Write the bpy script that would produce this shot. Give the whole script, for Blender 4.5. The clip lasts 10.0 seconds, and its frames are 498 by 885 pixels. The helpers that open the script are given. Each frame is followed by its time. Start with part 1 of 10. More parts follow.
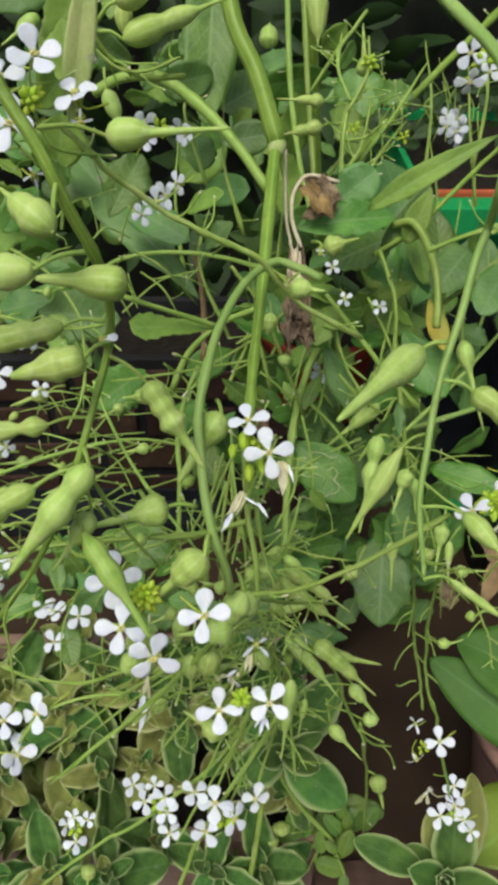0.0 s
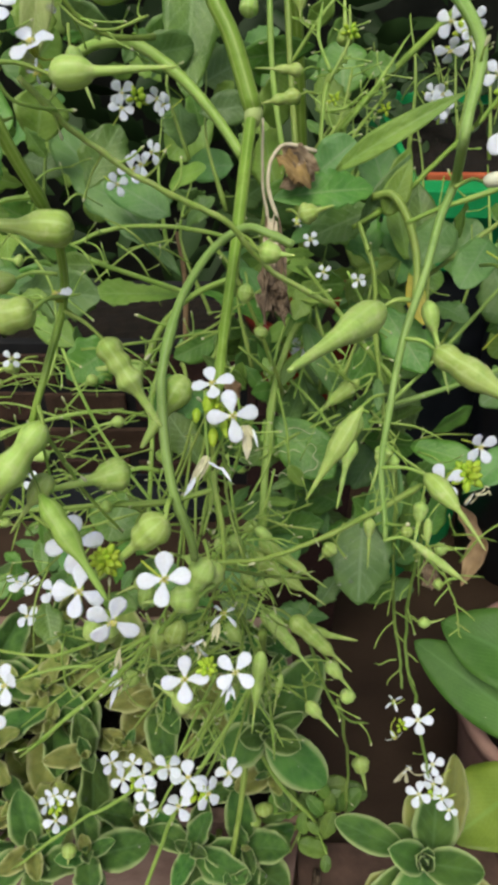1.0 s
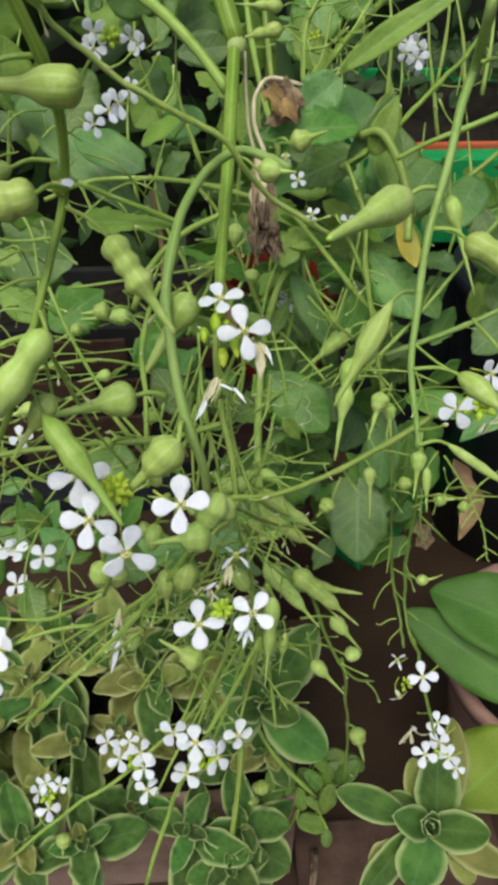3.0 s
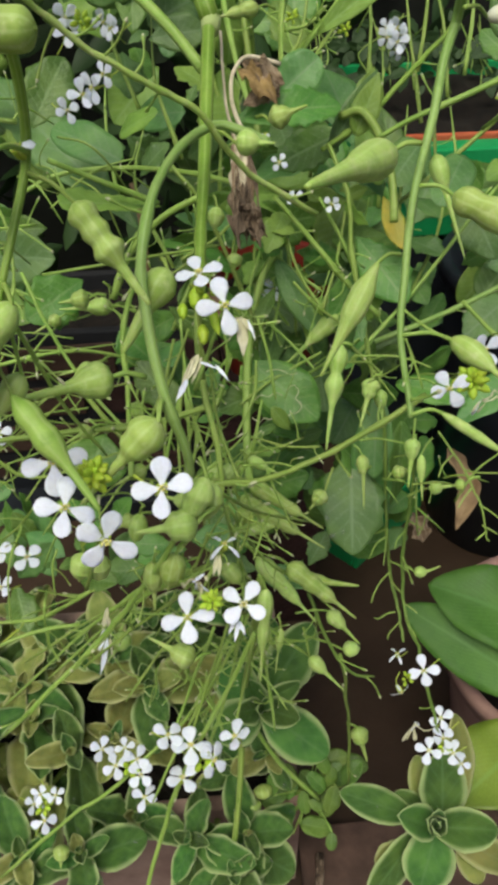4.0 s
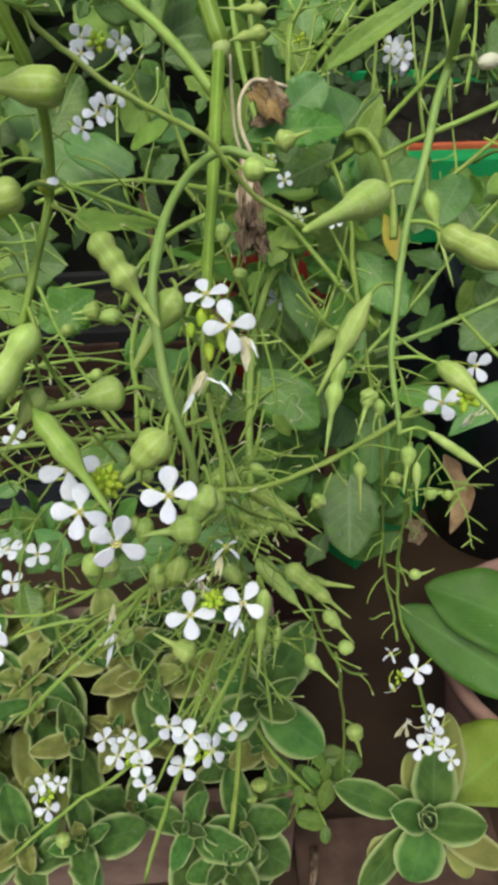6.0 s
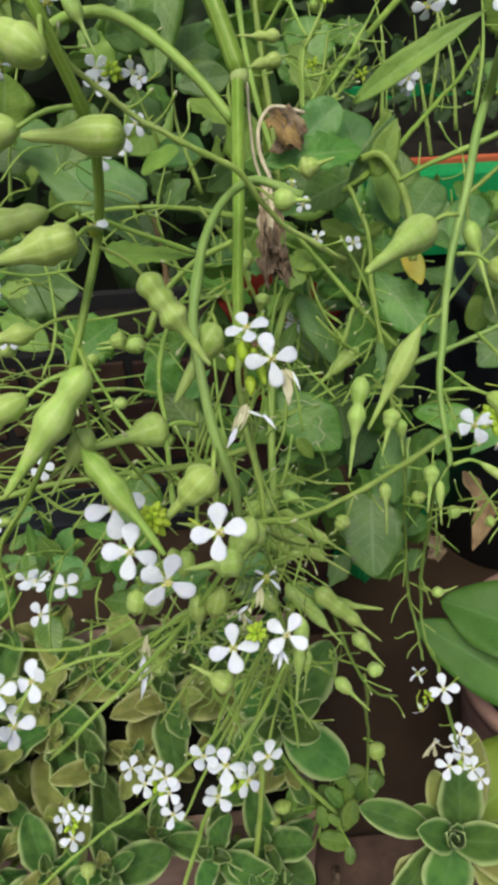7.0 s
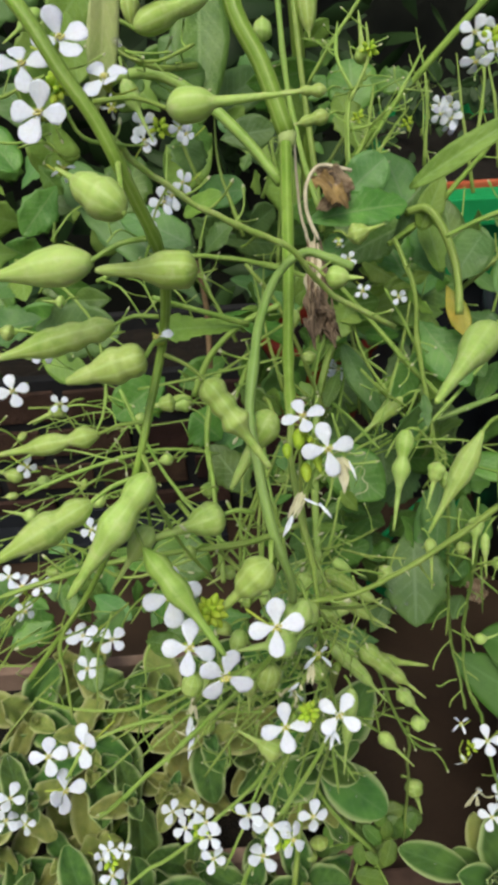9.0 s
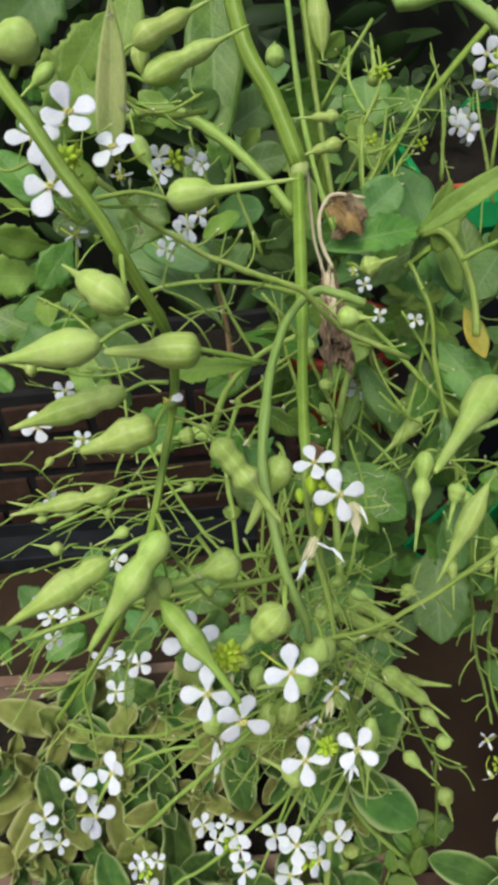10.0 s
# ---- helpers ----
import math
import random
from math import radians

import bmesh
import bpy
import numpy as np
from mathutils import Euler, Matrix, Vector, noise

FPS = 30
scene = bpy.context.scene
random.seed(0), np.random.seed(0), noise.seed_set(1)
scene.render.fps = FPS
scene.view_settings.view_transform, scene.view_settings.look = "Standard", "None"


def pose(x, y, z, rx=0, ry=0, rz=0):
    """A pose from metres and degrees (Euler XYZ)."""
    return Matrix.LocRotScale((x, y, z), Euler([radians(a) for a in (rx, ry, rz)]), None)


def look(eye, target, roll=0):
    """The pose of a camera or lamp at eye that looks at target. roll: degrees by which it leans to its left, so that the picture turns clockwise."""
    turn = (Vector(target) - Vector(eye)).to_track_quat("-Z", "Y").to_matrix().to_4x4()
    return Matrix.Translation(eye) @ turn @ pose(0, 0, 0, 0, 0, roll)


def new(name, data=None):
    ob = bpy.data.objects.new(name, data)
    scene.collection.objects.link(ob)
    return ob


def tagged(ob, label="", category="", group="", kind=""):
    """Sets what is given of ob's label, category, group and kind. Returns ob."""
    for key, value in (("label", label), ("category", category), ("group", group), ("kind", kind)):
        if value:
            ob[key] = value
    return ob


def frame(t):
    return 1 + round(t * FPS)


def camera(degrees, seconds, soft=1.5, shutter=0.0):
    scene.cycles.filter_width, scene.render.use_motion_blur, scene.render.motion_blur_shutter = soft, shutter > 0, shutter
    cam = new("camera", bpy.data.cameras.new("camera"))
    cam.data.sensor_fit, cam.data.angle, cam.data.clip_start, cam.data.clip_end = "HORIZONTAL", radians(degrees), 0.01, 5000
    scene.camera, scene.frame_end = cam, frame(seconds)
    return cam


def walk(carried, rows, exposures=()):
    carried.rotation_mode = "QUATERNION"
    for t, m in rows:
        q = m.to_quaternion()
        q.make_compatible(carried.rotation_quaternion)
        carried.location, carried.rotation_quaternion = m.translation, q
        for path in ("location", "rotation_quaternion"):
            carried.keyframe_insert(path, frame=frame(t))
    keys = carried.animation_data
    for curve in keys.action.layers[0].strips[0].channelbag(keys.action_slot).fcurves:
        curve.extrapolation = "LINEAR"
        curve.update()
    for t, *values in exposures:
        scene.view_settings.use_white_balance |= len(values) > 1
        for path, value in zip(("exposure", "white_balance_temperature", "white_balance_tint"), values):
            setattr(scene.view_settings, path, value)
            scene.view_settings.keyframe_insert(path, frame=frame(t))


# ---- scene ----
cam = camera(37.5, 10.0, soft=4.4)
METRES, EYE, TILT, LEAN, TURN = 0.2, 0.93, -40.0, 0.0, 0.0
ROWS = [
    (0.0, 0.0, 0.0, 0.0, 0.0, 0.0, -0.0),
    (0.5, 0.0101, 0.0128, -0.0358, -0.09, -0.43, -0.14),
    (1.0, 0.0587, 0.02, -0.0487, -0.23, -0.68, -0.26),
    (1.5, 0.0728, 0.022, -0.1048, -0.63, -0.86, 0.1),
    (2.0, 0.0547, 0.0393, -0.1321, -1.26, -1.06, 1.55),
    (2.5, -0.01, 0.0509, -0.1606, -2.04, -1.02, 1.47),
    (3.0, -0.0274, 0.1031, -0.1815, -3.1, -0.77, 2.03),
    (3.2, -0.0111, 0.1233, -0.1822, -3.41, -0.61, 2.80),
    (4.3, -0.0116, 0.1697, -0.2342, -3.26, -0.29, 4.00),
    (4.5, 0.0127, 0.1709, -0.2362, -2.97, -0.43, 4.15),
    (5.0, 0.0478, 0.145, -0.2179, -2.95, -0.51, 3.82),
    (5.5, 0.0429, 0.1222, -0.2149, -2.94, -0.53, 3.36),
    (6.0, -0.0123, 0.0761, -0.2024, -3.32, -0.46, 2.88),
    (6.2, -0.0589, 0.0894, -0.2092, -3.84, -0.24, 2.93),
    (7.3, -0.0912, 0.0837, -0.1388, -3.48, 0.52, 4.57),
    (7.5, -0.0808, 0.0864, -0.1251, -3.3, 0.6, 4.38),
    (8.0, -0.0504, 0.0811, -0.0786, -2.76, 0.69, 4.21),
    (8.5, -0.0664, 0.0825, -0.0359, -2.17, 0.78, 3.98),
    (9.0, -0.1277, 0.0789, -0.0146, -1.5, 0.79, 4.06),
    (9.5, -0.0913, 0.0589, 0.0106, -0.89, 0.87, 4.51),
    (10.0, -0.0895, 0.0444, 0.0748, 0.95, 0.44, 5.19),
]
walk(cam, [(t, pose(0, 0, EYE, TILT, LEAN, TURN) @ pose(METRES * x, METRES * y, METRES * z, 90 + pitch, roll, yaw)) for t, x, y, z, yaw, pitch, roll in ROWS])

# ---- world and light: an overcast day on a terrace ----
world = bpy.data.worlds.new("overcast_sky")
scene.world = world
world.use_nodes = True
wn = world.node_tree
sky = wn.nodes.new("ShaderNodeTexSky")
sky.sky_type, sky.sun_disc = "NISHITA", False
sky.sun_elevation, sky.sun_rotation = radians(62), radians(200)
sky.air_density, sky.dust_density, sky.ozone_density = 1.0, 6.0, 1.0
wn.links.new(sky.outputs["Color"], wn.nodes["Background"].inputs["Color"])
wn.nodes["Background"].inputs["Strength"].default_value = 0.098
sun = new("sun", bpy.data.lights.new("sun", "SUN"))
sun.data.energy, sun.data.angle, sun.data.color = 2.25, radians(34), (0.97, 0.98, 0.79)
sun.matrix_world = look((-0.45, -0.65, 2.4), (0, 0.25, 0.3))

# ---- materials ----


def material(name, base, other, scale=40.0, rough=0.5, bump=0.15, fine=400.0, sss=0.0, spec=0.3, island=0.0, metallic=0.0, dist=0.001):
    """Two colours mixed by broad noise, varied a little from piece to piece, with fine grain and relief."""
    m = bpy.data.materials.new(name)
    m.use_nodes = True
    t = m.node_tree
    n, l = t.nodes, t.links
    b = n["Principled BSDF"]
    co = n.new("ShaderNodeTexCoord")
    big = n.new("ShaderNodeTexNoise")
    big.inputs["Scale"].default_value, big.inputs["Detail"].default_value = scale, 5
    small = n.new("ShaderNodeTexNoise")
    small.inputs["Scale"].default_value, small.inputs["Detail"].default_value = fine, 3
    for x in (big, small):
        l.new(co.outputs["Object"], x.inputs["Vector"])
    ramp = n.new("ShaderNodeValToRGB")
    ramp.color_ramp.elements[0].position, ramp.color_ramp.elements[1].position = 0.32, 0.68
    ramp.color_ramp.elements[0].color, ramp.color_ramp.elements[1].color = (*base, 1), (*other, 1)
    l.new(big.outputs["Fac"], ramp.inputs["Fac"])
    hsv = n.new("ShaderNodeHueSaturation")
    l.new(ramp.outputs["Color"], hsv.inputs["Color"])
    info = n.new("ShaderNodeObjectInfo")
    val = n.new("ShaderNodeMapRange")
    val.inputs["To Min"].default_value, val.inputs["To Max"].default_value = 1 - island, 1 + island
    l.new(info.outputs["Random"], val.inputs["Value"])
    grain = n.new("ShaderNodeMapRange")
    grain.inputs["To Min"].default_value, grain.inputs["To Max"].default_value = 0.88, 1.12
    l.new(small.outputs["Fac"], grain.inputs["Value"])
    mul = n.new("ShaderNodeMath")
    mul.operation = "MULTIPLY"
    l.new(val.outputs[0], mul.inputs[0]), l.new(grain.outputs[0], mul.inputs[1])
    l.new(mul.outputs[0], hsv.inputs["Value"])
    hue = n.new("ShaderNodeMapRange")
    hue.inputs["To Min"].default_value, hue.inputs["To Max"].default_value = 0.5 - island * 0.09, 0.5 + island * 0.05
    l.new(info.outputs["Random"], hue.inputs["Value"]), l.new(hue.outputs[0], hsv.inputs["Hue"])
    l.new(hsv.outputs["Color"], b.inputs["Base Color"])
    r = n.new("ShaderNodeMapRange")
    r.inputs["To Min"].default_value, r.inputs["To Max"].default_value = max(0.05, rough - 0.12), min(1, rough + 0.12)
    l.new(big.outputs["Fac"], r.inputs["Value"]), l.new(r.outputs[0], b.inputs["Roughness"])
    bp = n.new("ShaderNodeBump")
    bp.inputs["Strength"].default_value, bp.inputs["Distance"].default_value = bump, dist
    l.new(small.outputs["Fac"], bp.inputs["Height"]), l.new(bp.outputs["Normal"], b.inputs["Normal"])
    b.inputs["Specular IOR Level"].default_value, b.inputs["Metallic"].default_value = spec, metallic
    if sss:
        b.inputs["Subsurface Weight"].default_value, b.inputs["Subsurface Scale"].default_value = sss, 0.004
        b.inputs["Subsurface Radius"].default_value = (0.6, 1.0, 0.25)
    return m


def mixed(m, fac, colour, amount=1.0):
    """Lay a colour over the material's base colour, by a factor socket. Returns m."""
    t = m.node_tree
    b = t.nodes["Principled BSDF"]
    was = b.inputs["Base Color"].links[0].from_socket
    mix = t.nodes.new("ShaderNodeMix")
    mix.data_type = "RGBA"
    k = t.nodes.new("ShaderNodeMath")
    k.operation, k.inputs[1].default_value, k.use_clamp = "MULTIPLY", amount, True
    t.links.new(fac, k.inputs[0]), t.links.new(k.outputs[0], mix.inputs["Factor"])
    t.links.new(was, mix.inputs["A"])
    mix.inputs["B"].default_value = (*colour, 1)
    t.links.new(mix.outputs["Result"], b.inputs["Base Color"])
    return m


def math_node(t, op, a, b=None, c=None):
    k = t.nodes.new("ShaderNodeMath")
    k.operation = op
    for i, v in enumerate((a, b, c)):
        if v is not None:
            if isinstance(v, (int, float)):
                k.inputs[i].default_value = v
            else:
                t.links.new(v, k.inputs[i])
    return k.outputs[0]


def ramped(t, value, lo, hi, a=0.0, b=1.0):
    k = t.nodes.new("ShaderNodeMapRange")
    k.interpolation_type = "SMOOTHSTEP"
    for name, v in (("From Min", lo), ("From Max", hi), ("To Min", a), ("To Max", b)):
        k.inputs[name].default_value = v
    t.links.new(value, k.inputs["Value"])
    return k.outputs[0]


def uv_of(m):
    t = m.node_tree
    s = t.nodes.new("ShaderNodeSeparateXYZ")
    u = t.nodes.new("ShaderNodeUVMap")
    t.links.new(u.outputs["UV"], s.inputs[0])
    return t, s.outputs["X"], s.outputs["Y"]


def veined(m, vein, amount, slope=0.55, pitch=9.0):
    """A midrib and side veins, from the leaf's own coordinates (u along, v across, -1 to 1)."""
    t, u, v = uv_of(m)
    av = math_node(t, "ABSOLUTE", v)
    rib = ramped(t, av, 0.02, 0.09, 1, 0)
    warp = t.nodes.new("ShaderNodeTexNoise")
    warp.inputs["Scale"].default_value = 60
    ph = math_node(t, "MULTIPLY", math_node(t, "SUBTRACT", u, math_node(t, "MULTIPLY", av, slope * 0.4)), pitch)
    ph = math_node(t, "ADD", ph, math_node(t, "MULTIPLY", warp.outputs["Fac"], 0.9))
    fr = math_node(t, "ABSOLUTE", math_node(t, "SUBTRACT", math_node(t, "FRACT", ph), 0.5))
    side = math_node(t, "MULTIPLY", ramped(t, fr, 0.02, 0.11, 1, 0), ramped(t, av, 0.5, 1.0, 0.8, 0.1))
    return mixed(m, math_node(t, "MAXIMUM", rib, side), vein, amount)


def edged(m, colour, start, amount):
    t, u, v = uv_of(m)
    a = ramped(t, math_node(t, "ABSOLUTE", v), start, 1.0)
    e = ramped(t, u, 0.93, 1.0)
    return mixed(m, math_node(t, "MAXIMUM", a, e), colour, amount)


def striped(m, colour, amount, count=9.0):
    """Faint lengthwise ribs round a pod or a stem, from its own coordinates (v round it)."""
    t, u, v = uv_of(m)
    s = math_node(t, "SINE", math_node(t, "MULTIPLY", v, 6.28318 * count))
    return mixed(m, ramped(t, s, 0.3, 1.0), colour, amount)


def streaked(m, colour, amount):
    """Pale fibres along a dry blade, uneven from fibre to fibre."""
    t, u, v = uv_of(m)
    c = t.nodes.new("ShaderNodeCombineXYZ")
    t.links.new(math_node(t, "MULTIPLY", u, 2.2), c.inputs[0]), t.links.new(math_node(t, "MULTIPLY", v, 5.0), c.inputs[1])
    info = t.nodes.new("ShaderNodeObjectInfo")
    t.links.new(math_node(t, "MULTIPLY", info.outputs["Random"], 40.0), c.inputs[2])
    a = t.nodes.new("ShaderNodeTexNoise")
    a.inputs["Scale"].default_value, a.inputs["Detail"].default_value = 1.6, 4
    t.links.new(c.outputs[0], a.inputs["Vector"])
    return mixed(m, ramped(t, a.outputs["Fac"], 0.46, 0.66), colour, amount)


def mottled(m, colour, amount, scale):
    """Uneven pale or dark blotches and specks over a plant's skin."""
    t = m.node_tree
    co = t.nodes.new("ShaderNodeTexCoord")
    a = t.nodes.new("ShaderNodeTexNoise")
    a.inputs["Scale"].default_value, a.inputs["Detail"].default_value, a.inputs["Roughness"].default_value = scale, 6, 0.7
    t.links.new(co.outputs["Object"], a.inputs["Vector"])
    return mixed(m, ramped(t, a.outputs["Fac"], 0.5, 0.72), colour, amount)


STEM = striped(material("stem_green", (0.19, 0.32, 0.052), (0.29, 0.42, 0.095), 60, 0.45, 0.2, 900, 0.15, island=0.15), (0.36, 0.48, 0.17), 0.5, 6)
THICK = striped(material("main_stem_green", (0.145, 0.265, 0.030), (0.22, 0.35, 0.055), 45, 0.4, 0.25, 700, 0.15, island=0.05), (0.33, 0.44, 0.13), 0.6, 7)
NODE = material("pale_node", (0.34, 0.45, 0.14), (0.42, 0.52, 0.22), 90, 0.55, 0.2)
POD = striped(material("pod_green", (0.30, 0.45, 0.095), (0.41, 0.56, 0.165), 55, 0.46, 0.3, 500, 0.28, island=0.14), (0.50, 0.63, 0.27), 0.38, 9)
mottled(POD, (0.17, 0.31, 0.05), 0.6, 90)
mottled(POD, (0.52, 0.60, 0.28), 0.6, 240)
mottled(STEM, (0.13, 0.25, 0.035), 0.5, 130)
GLAUCOUS = striped(material("glaucous_stem", (0.20, 0.34, 0.078), (0.29, 0.43, 0.125), 60, 0.5, 0.2, 900, 0.15, island=0.06), (0.30, 0.43, 0.17), 0.6, 6)
# the stem green darkened throughout: shade on the low hanging stalks, put into colour
SHADESTEM = striped(material("shaded_stem", (0.115, 0.20, 0.035), (0.18, 0.28, 0.060), 60, 0.55, 0.2, 900, 0.1, island=0.08), (0.22, 0.33, 0.10), 0.5, 6)
mottled(GLAUCOUS, (0.13, 0.25, 0.045), 0.5, 120)
mottled(THICK, (0.12, 0.21, 0.02), 0.5, 60)
PETAL = veined(material("white_petal", (0.72, 0.82, 0.885), (0.79, 0.87, 0.925), 120, 0.5, 0.1, 800, 0.3, island=0.03), (0.70, 0.75, 0.74), 0.3, 1.2, 5)
YELLOW = material("yellow_stamen", (0.66, 0.62, 0.15), (0.76, 0.73, 0.32), 300, 0.5, 0.3)
BUD = material("bud_green", (0.30, 0.46, 0.035), (0.42, 0.56, 0.06), 200, 0.45, 0.2, sss=0.2, island=0.15)
SEPAL = material("sepal_green", (0.33, 0.46, 0.05), (0.42, 0.54, 0.09), 150, 0.5, 0.2, sss=0.2, island=0.12)
WILT = material("wilted_petal", (0.46, 0.45, 0.25), (0.66, 0.65, 0.50), 150, 0.7, 0.3, island=0.15)
LEAF = veined(material("radish_leaf", (0.048, 0.140, 0.020), (0.108, 0.240, 0.036), 55, 0.46, 0.6, 500, 0.1, spec=0.45, island=0.28), (0.19, 0.31, 0.11), 0.6)
PALELEAF = veined(material("pale_leaf", (0.125, 0.24, 0.038), (0.195, 0.33, 0.060), 60, 0.5, 0.4, 500, 0.15, island=0.12), (0.27, 0.40, 0.16), 0.4)
CREAMLEAF = veined(material("pale_yellowish_leaf", (0.22, 0.30, 0.085), (0.34, 0.40, 0.15), 50, 0.55, 0.4, 500, 0.15), (0.42, 0.46, 0.22), 0.4)
BLUELEAF = veined(material("grey_green_leaf", (0.058, 0.155, 0.038), (0.110, 0.235, 0.058), 50, 0.5, 0.5, 500, 0.1, spec=0.45, island=0.22), (0.17, 0.27, 0.13), 0.5)
HERBLEAF = veined(material("small_herb_leaf", (0.070, 0.150, 0.024), (0.135, 0.235, 0.040), 60, 0.5, 0.4, 500, 0.15, island=0.25), (0.2, 0.3, 0.1), 0.4)
YELLOWLEAF = veined(material("yellowing_leaf", (0.17, 0.27, 0.04), (0.62, 0.44, 0.05), 38, 0.5, 0.3, 500, 0.15), (0.5, 0.45, 0.12), 0.3)
THICKLEAF = edged(veined(material("fleshy_leaf", (0.034, 0.098, 0.020), (0.076, 0.168, 0.034), 60, 0.62, 0.6, 1500, 0.2, spec=0.18, island=0.3), (0.12, 0.22, 0.09), 0.3, 0.9, 6), (0.36, 0.46, 0.20), 0.68, 0.95)
OLDLEAF = edged(veined(material("yellowish_fleshy_leaf", (0.14, 0.19, 0.042), (0.25, 0.28, 0.075), 50, 0.6, 0.6, 1500, 0.25, island=0.28), (0.19, 0.24, 0.09), 0.3, 0.9, 6), (0.42, 0.45, 0.20), 0.62, 0.9)
BROADLEAF = veined(material("broad_leaf", (0.042, 0.125, 0.016), (0.075, 0.185, 0.028), 25, 0.55, 0.25, 300, 0.1, island=0.08), (0.10, 0.24, 0.06), 0.45, 1.6, 14)
LIGHTBROAD = veined(material("light_broad_leaf", (0.125, 0.20, 0.022), (0.185, 0.27, 0.034), 25, 0.4, 0.25, 300, 0.15), (0.2, 0.36, 0.08), 0.4, 1.6, 14)
DRY = streaked(material("dry_leaf", (0.12, 0.075, 0.045), (0.33, 0.24, 0.15), 140, 0.85, 0.9, 500), (0.52, 0.42, 0.30), 0.7)
DRYDARK = streaked(material("dry_dark_leaf", (0.022, 0.014, 0.011), (0.17, 0.12, 0.08), 160, 0.9, 1.0, 600), (0.40, 0.31, 0.22), 0.6)
DRYGOLD = streaked(material("dry_golden_leaf", (0.10, 0.058, 0.024), (0.38, 0.26, 0.10), 110, 0.75, 0.9, 400), (0.45, 0.33, 0.18), 0.5)
TANLEAF = material("tan_dead_leaf", (0.13, 0.075, 0.04), (0.34, 0.24, 0.13), 60, 0.7, 0.6, 400)
STRAW = material("straw_stalk", (0.52, 0.46, 0.32), (0.68, 0.62, 0.47), 100, 0.7, 0.4)
SOIL = material("dark_soil", (0.006, 0.005, 0.004), (0.022, 0.015, 0.011), 90, 0.95, 1.0, 400, dist=0.006)
CLAY = material("terracotta", (0.21, 0.115, 0.092), (0.34, 0.21, 0.18), 14, 0.85, 0.4, 200, island=0.06)
PALECLAY = material("weathered_terracotta", (0.17, 0.105, 0.082), (0.33, 0.235, 0.19), 18, 0.9, 0.5, 220, island=0.08)
TILEM = material("worn_clay_tile", (0.036, 0.021, 0.015), (0.105, 0.064, 0.049), 22, 0.85, 0.6, 160)
ORANGEP = material("orange_plastic", (0.40, 0.085, 0.035), (0.52, 0.13, 0.06), 20, 0.5, 0.08, 200)
FLOORM = material("brown_floor", (0.024, 0.0135, 0.0080), (0.049, 0.029, 0.0175), 9, 0.55, 0.4, 160)
BENCH = material("brown_brick", (0.026, 0.0135, 0.0090), (0.056, 0.030, 0.020), 30, 0.8, 0.7, 180, island=0.35, dist=0.003)
GROUT = material("dark_joint", (0.007, 0.008, 0.010), (0.016, 0.016, 0.018), 30, 0.8, 0.6, 200)
GREENP = material("green_plastic", (0.010, 0.26, 0.075), (0.016, 0.32, 0.10), 20, 0.32, 0.08, 200)
WATER = bpy.data.materials.new("water")
WATER.use_nodes = True
for key, v in (("Base Color", (1, 1, 1, 1)), ("Roughness", 0.04), ("Transmission Weight", 0.9), ("IOR", 1.33)):
    WATER.node_tree.nodes["Principled BSDF"].inputs[key].default_value = v
BLACKP = material("black_plastic", (0.008, 0.010, 0.014), (0.018, 0.021, 0.028), 20, 0.36, 0.08, 200)
REDP = material("red_plastic", (0.15, 0.014, 0.008), (0.23, 0.028, 0.012), 20, 0.5, 0.08, 200)
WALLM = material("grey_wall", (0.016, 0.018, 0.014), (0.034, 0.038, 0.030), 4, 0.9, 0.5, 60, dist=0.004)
for fuzzy in (THICKLEAF, OLDLEAF):
    fuzzy.node_tree.nodes["Principled BSDF"].inputs["Sheen Weight"].default_value = 0.04
    fuzzy.node_tree.nodes["Principled BSDF"].inputs["Sheen Roughness"].default_value = 0.4
PALETIP = material("pale_tip", (0.40, 0.44, 0.24), (0.55, 0.56, 0.38), 200, 0.6, 0.2)
PALEBUD = material("cream_bud", (0.6, 0.62, 0.45), (0.72, 0.74, 0.62), 120, 0.5, 0.2)

# ---- helpers of this scene; lengths in millimetres ----
rng = random.Random(11)


def P(p):
    return Vector(p) / 1000


def part(name, bm, mat, parent, label="", smooth=True):
    me = bpy.data.meshes.new(name)
    bmesh.ops.recalc_face_normals(bm, faces=bm.faces)
    bm.to_mesh(me)
    bm.free()
    return mesh_part(name, me, mat, parent, label, smooth)


def mesh_part(name, me, mat, parent, label="", smooth=True):
    if not me.materials:
        me.materials.append(mat)
    if smooth:
        me.shade_smooth()
    ob = new(name, me)
    ob.parent = parent
    if label:
        tagged(ob, label)
    return ob


def thing(name, at, label, category, group=""):
    ob = new(name)
    ob.empty_display_size = 0.01
    ob.location = P(at)
    bpy.context.view_layer.update()
    return tagged(ob, label, category, group)


def under(ob):
    """What turns world places into the thing's own."""
    return -ob.location if ob.parent is None else -(ob.parent.location + ob.location)


def curve(pts, n):
    """n + 1 places along a smooth line through pts."""
    pts = [Vector(p) for p in pts]
    if len(pts) == 2:
        return [pts[0].lerp(pts[1], i / n) for i in range(n + 1)]
    q = [2 * pts[0] - pts[1], *pts, 2 * pts[-1] - pts[-2]]
    out = []
    for i in range(n + 1):
        s = i / n * (len(pts) - 1)
        k = min(int(s), len(pts) - 2)
        f = s - k
        a, b, c, d = q[k:k + 4]
        out.append(0.5 * (2 * b + (c - a) * f + (2 * a - 5 * b + 4 * c - d) * f * f + (3 * b - a - 3 * c + d) * f ** 3))
    return out


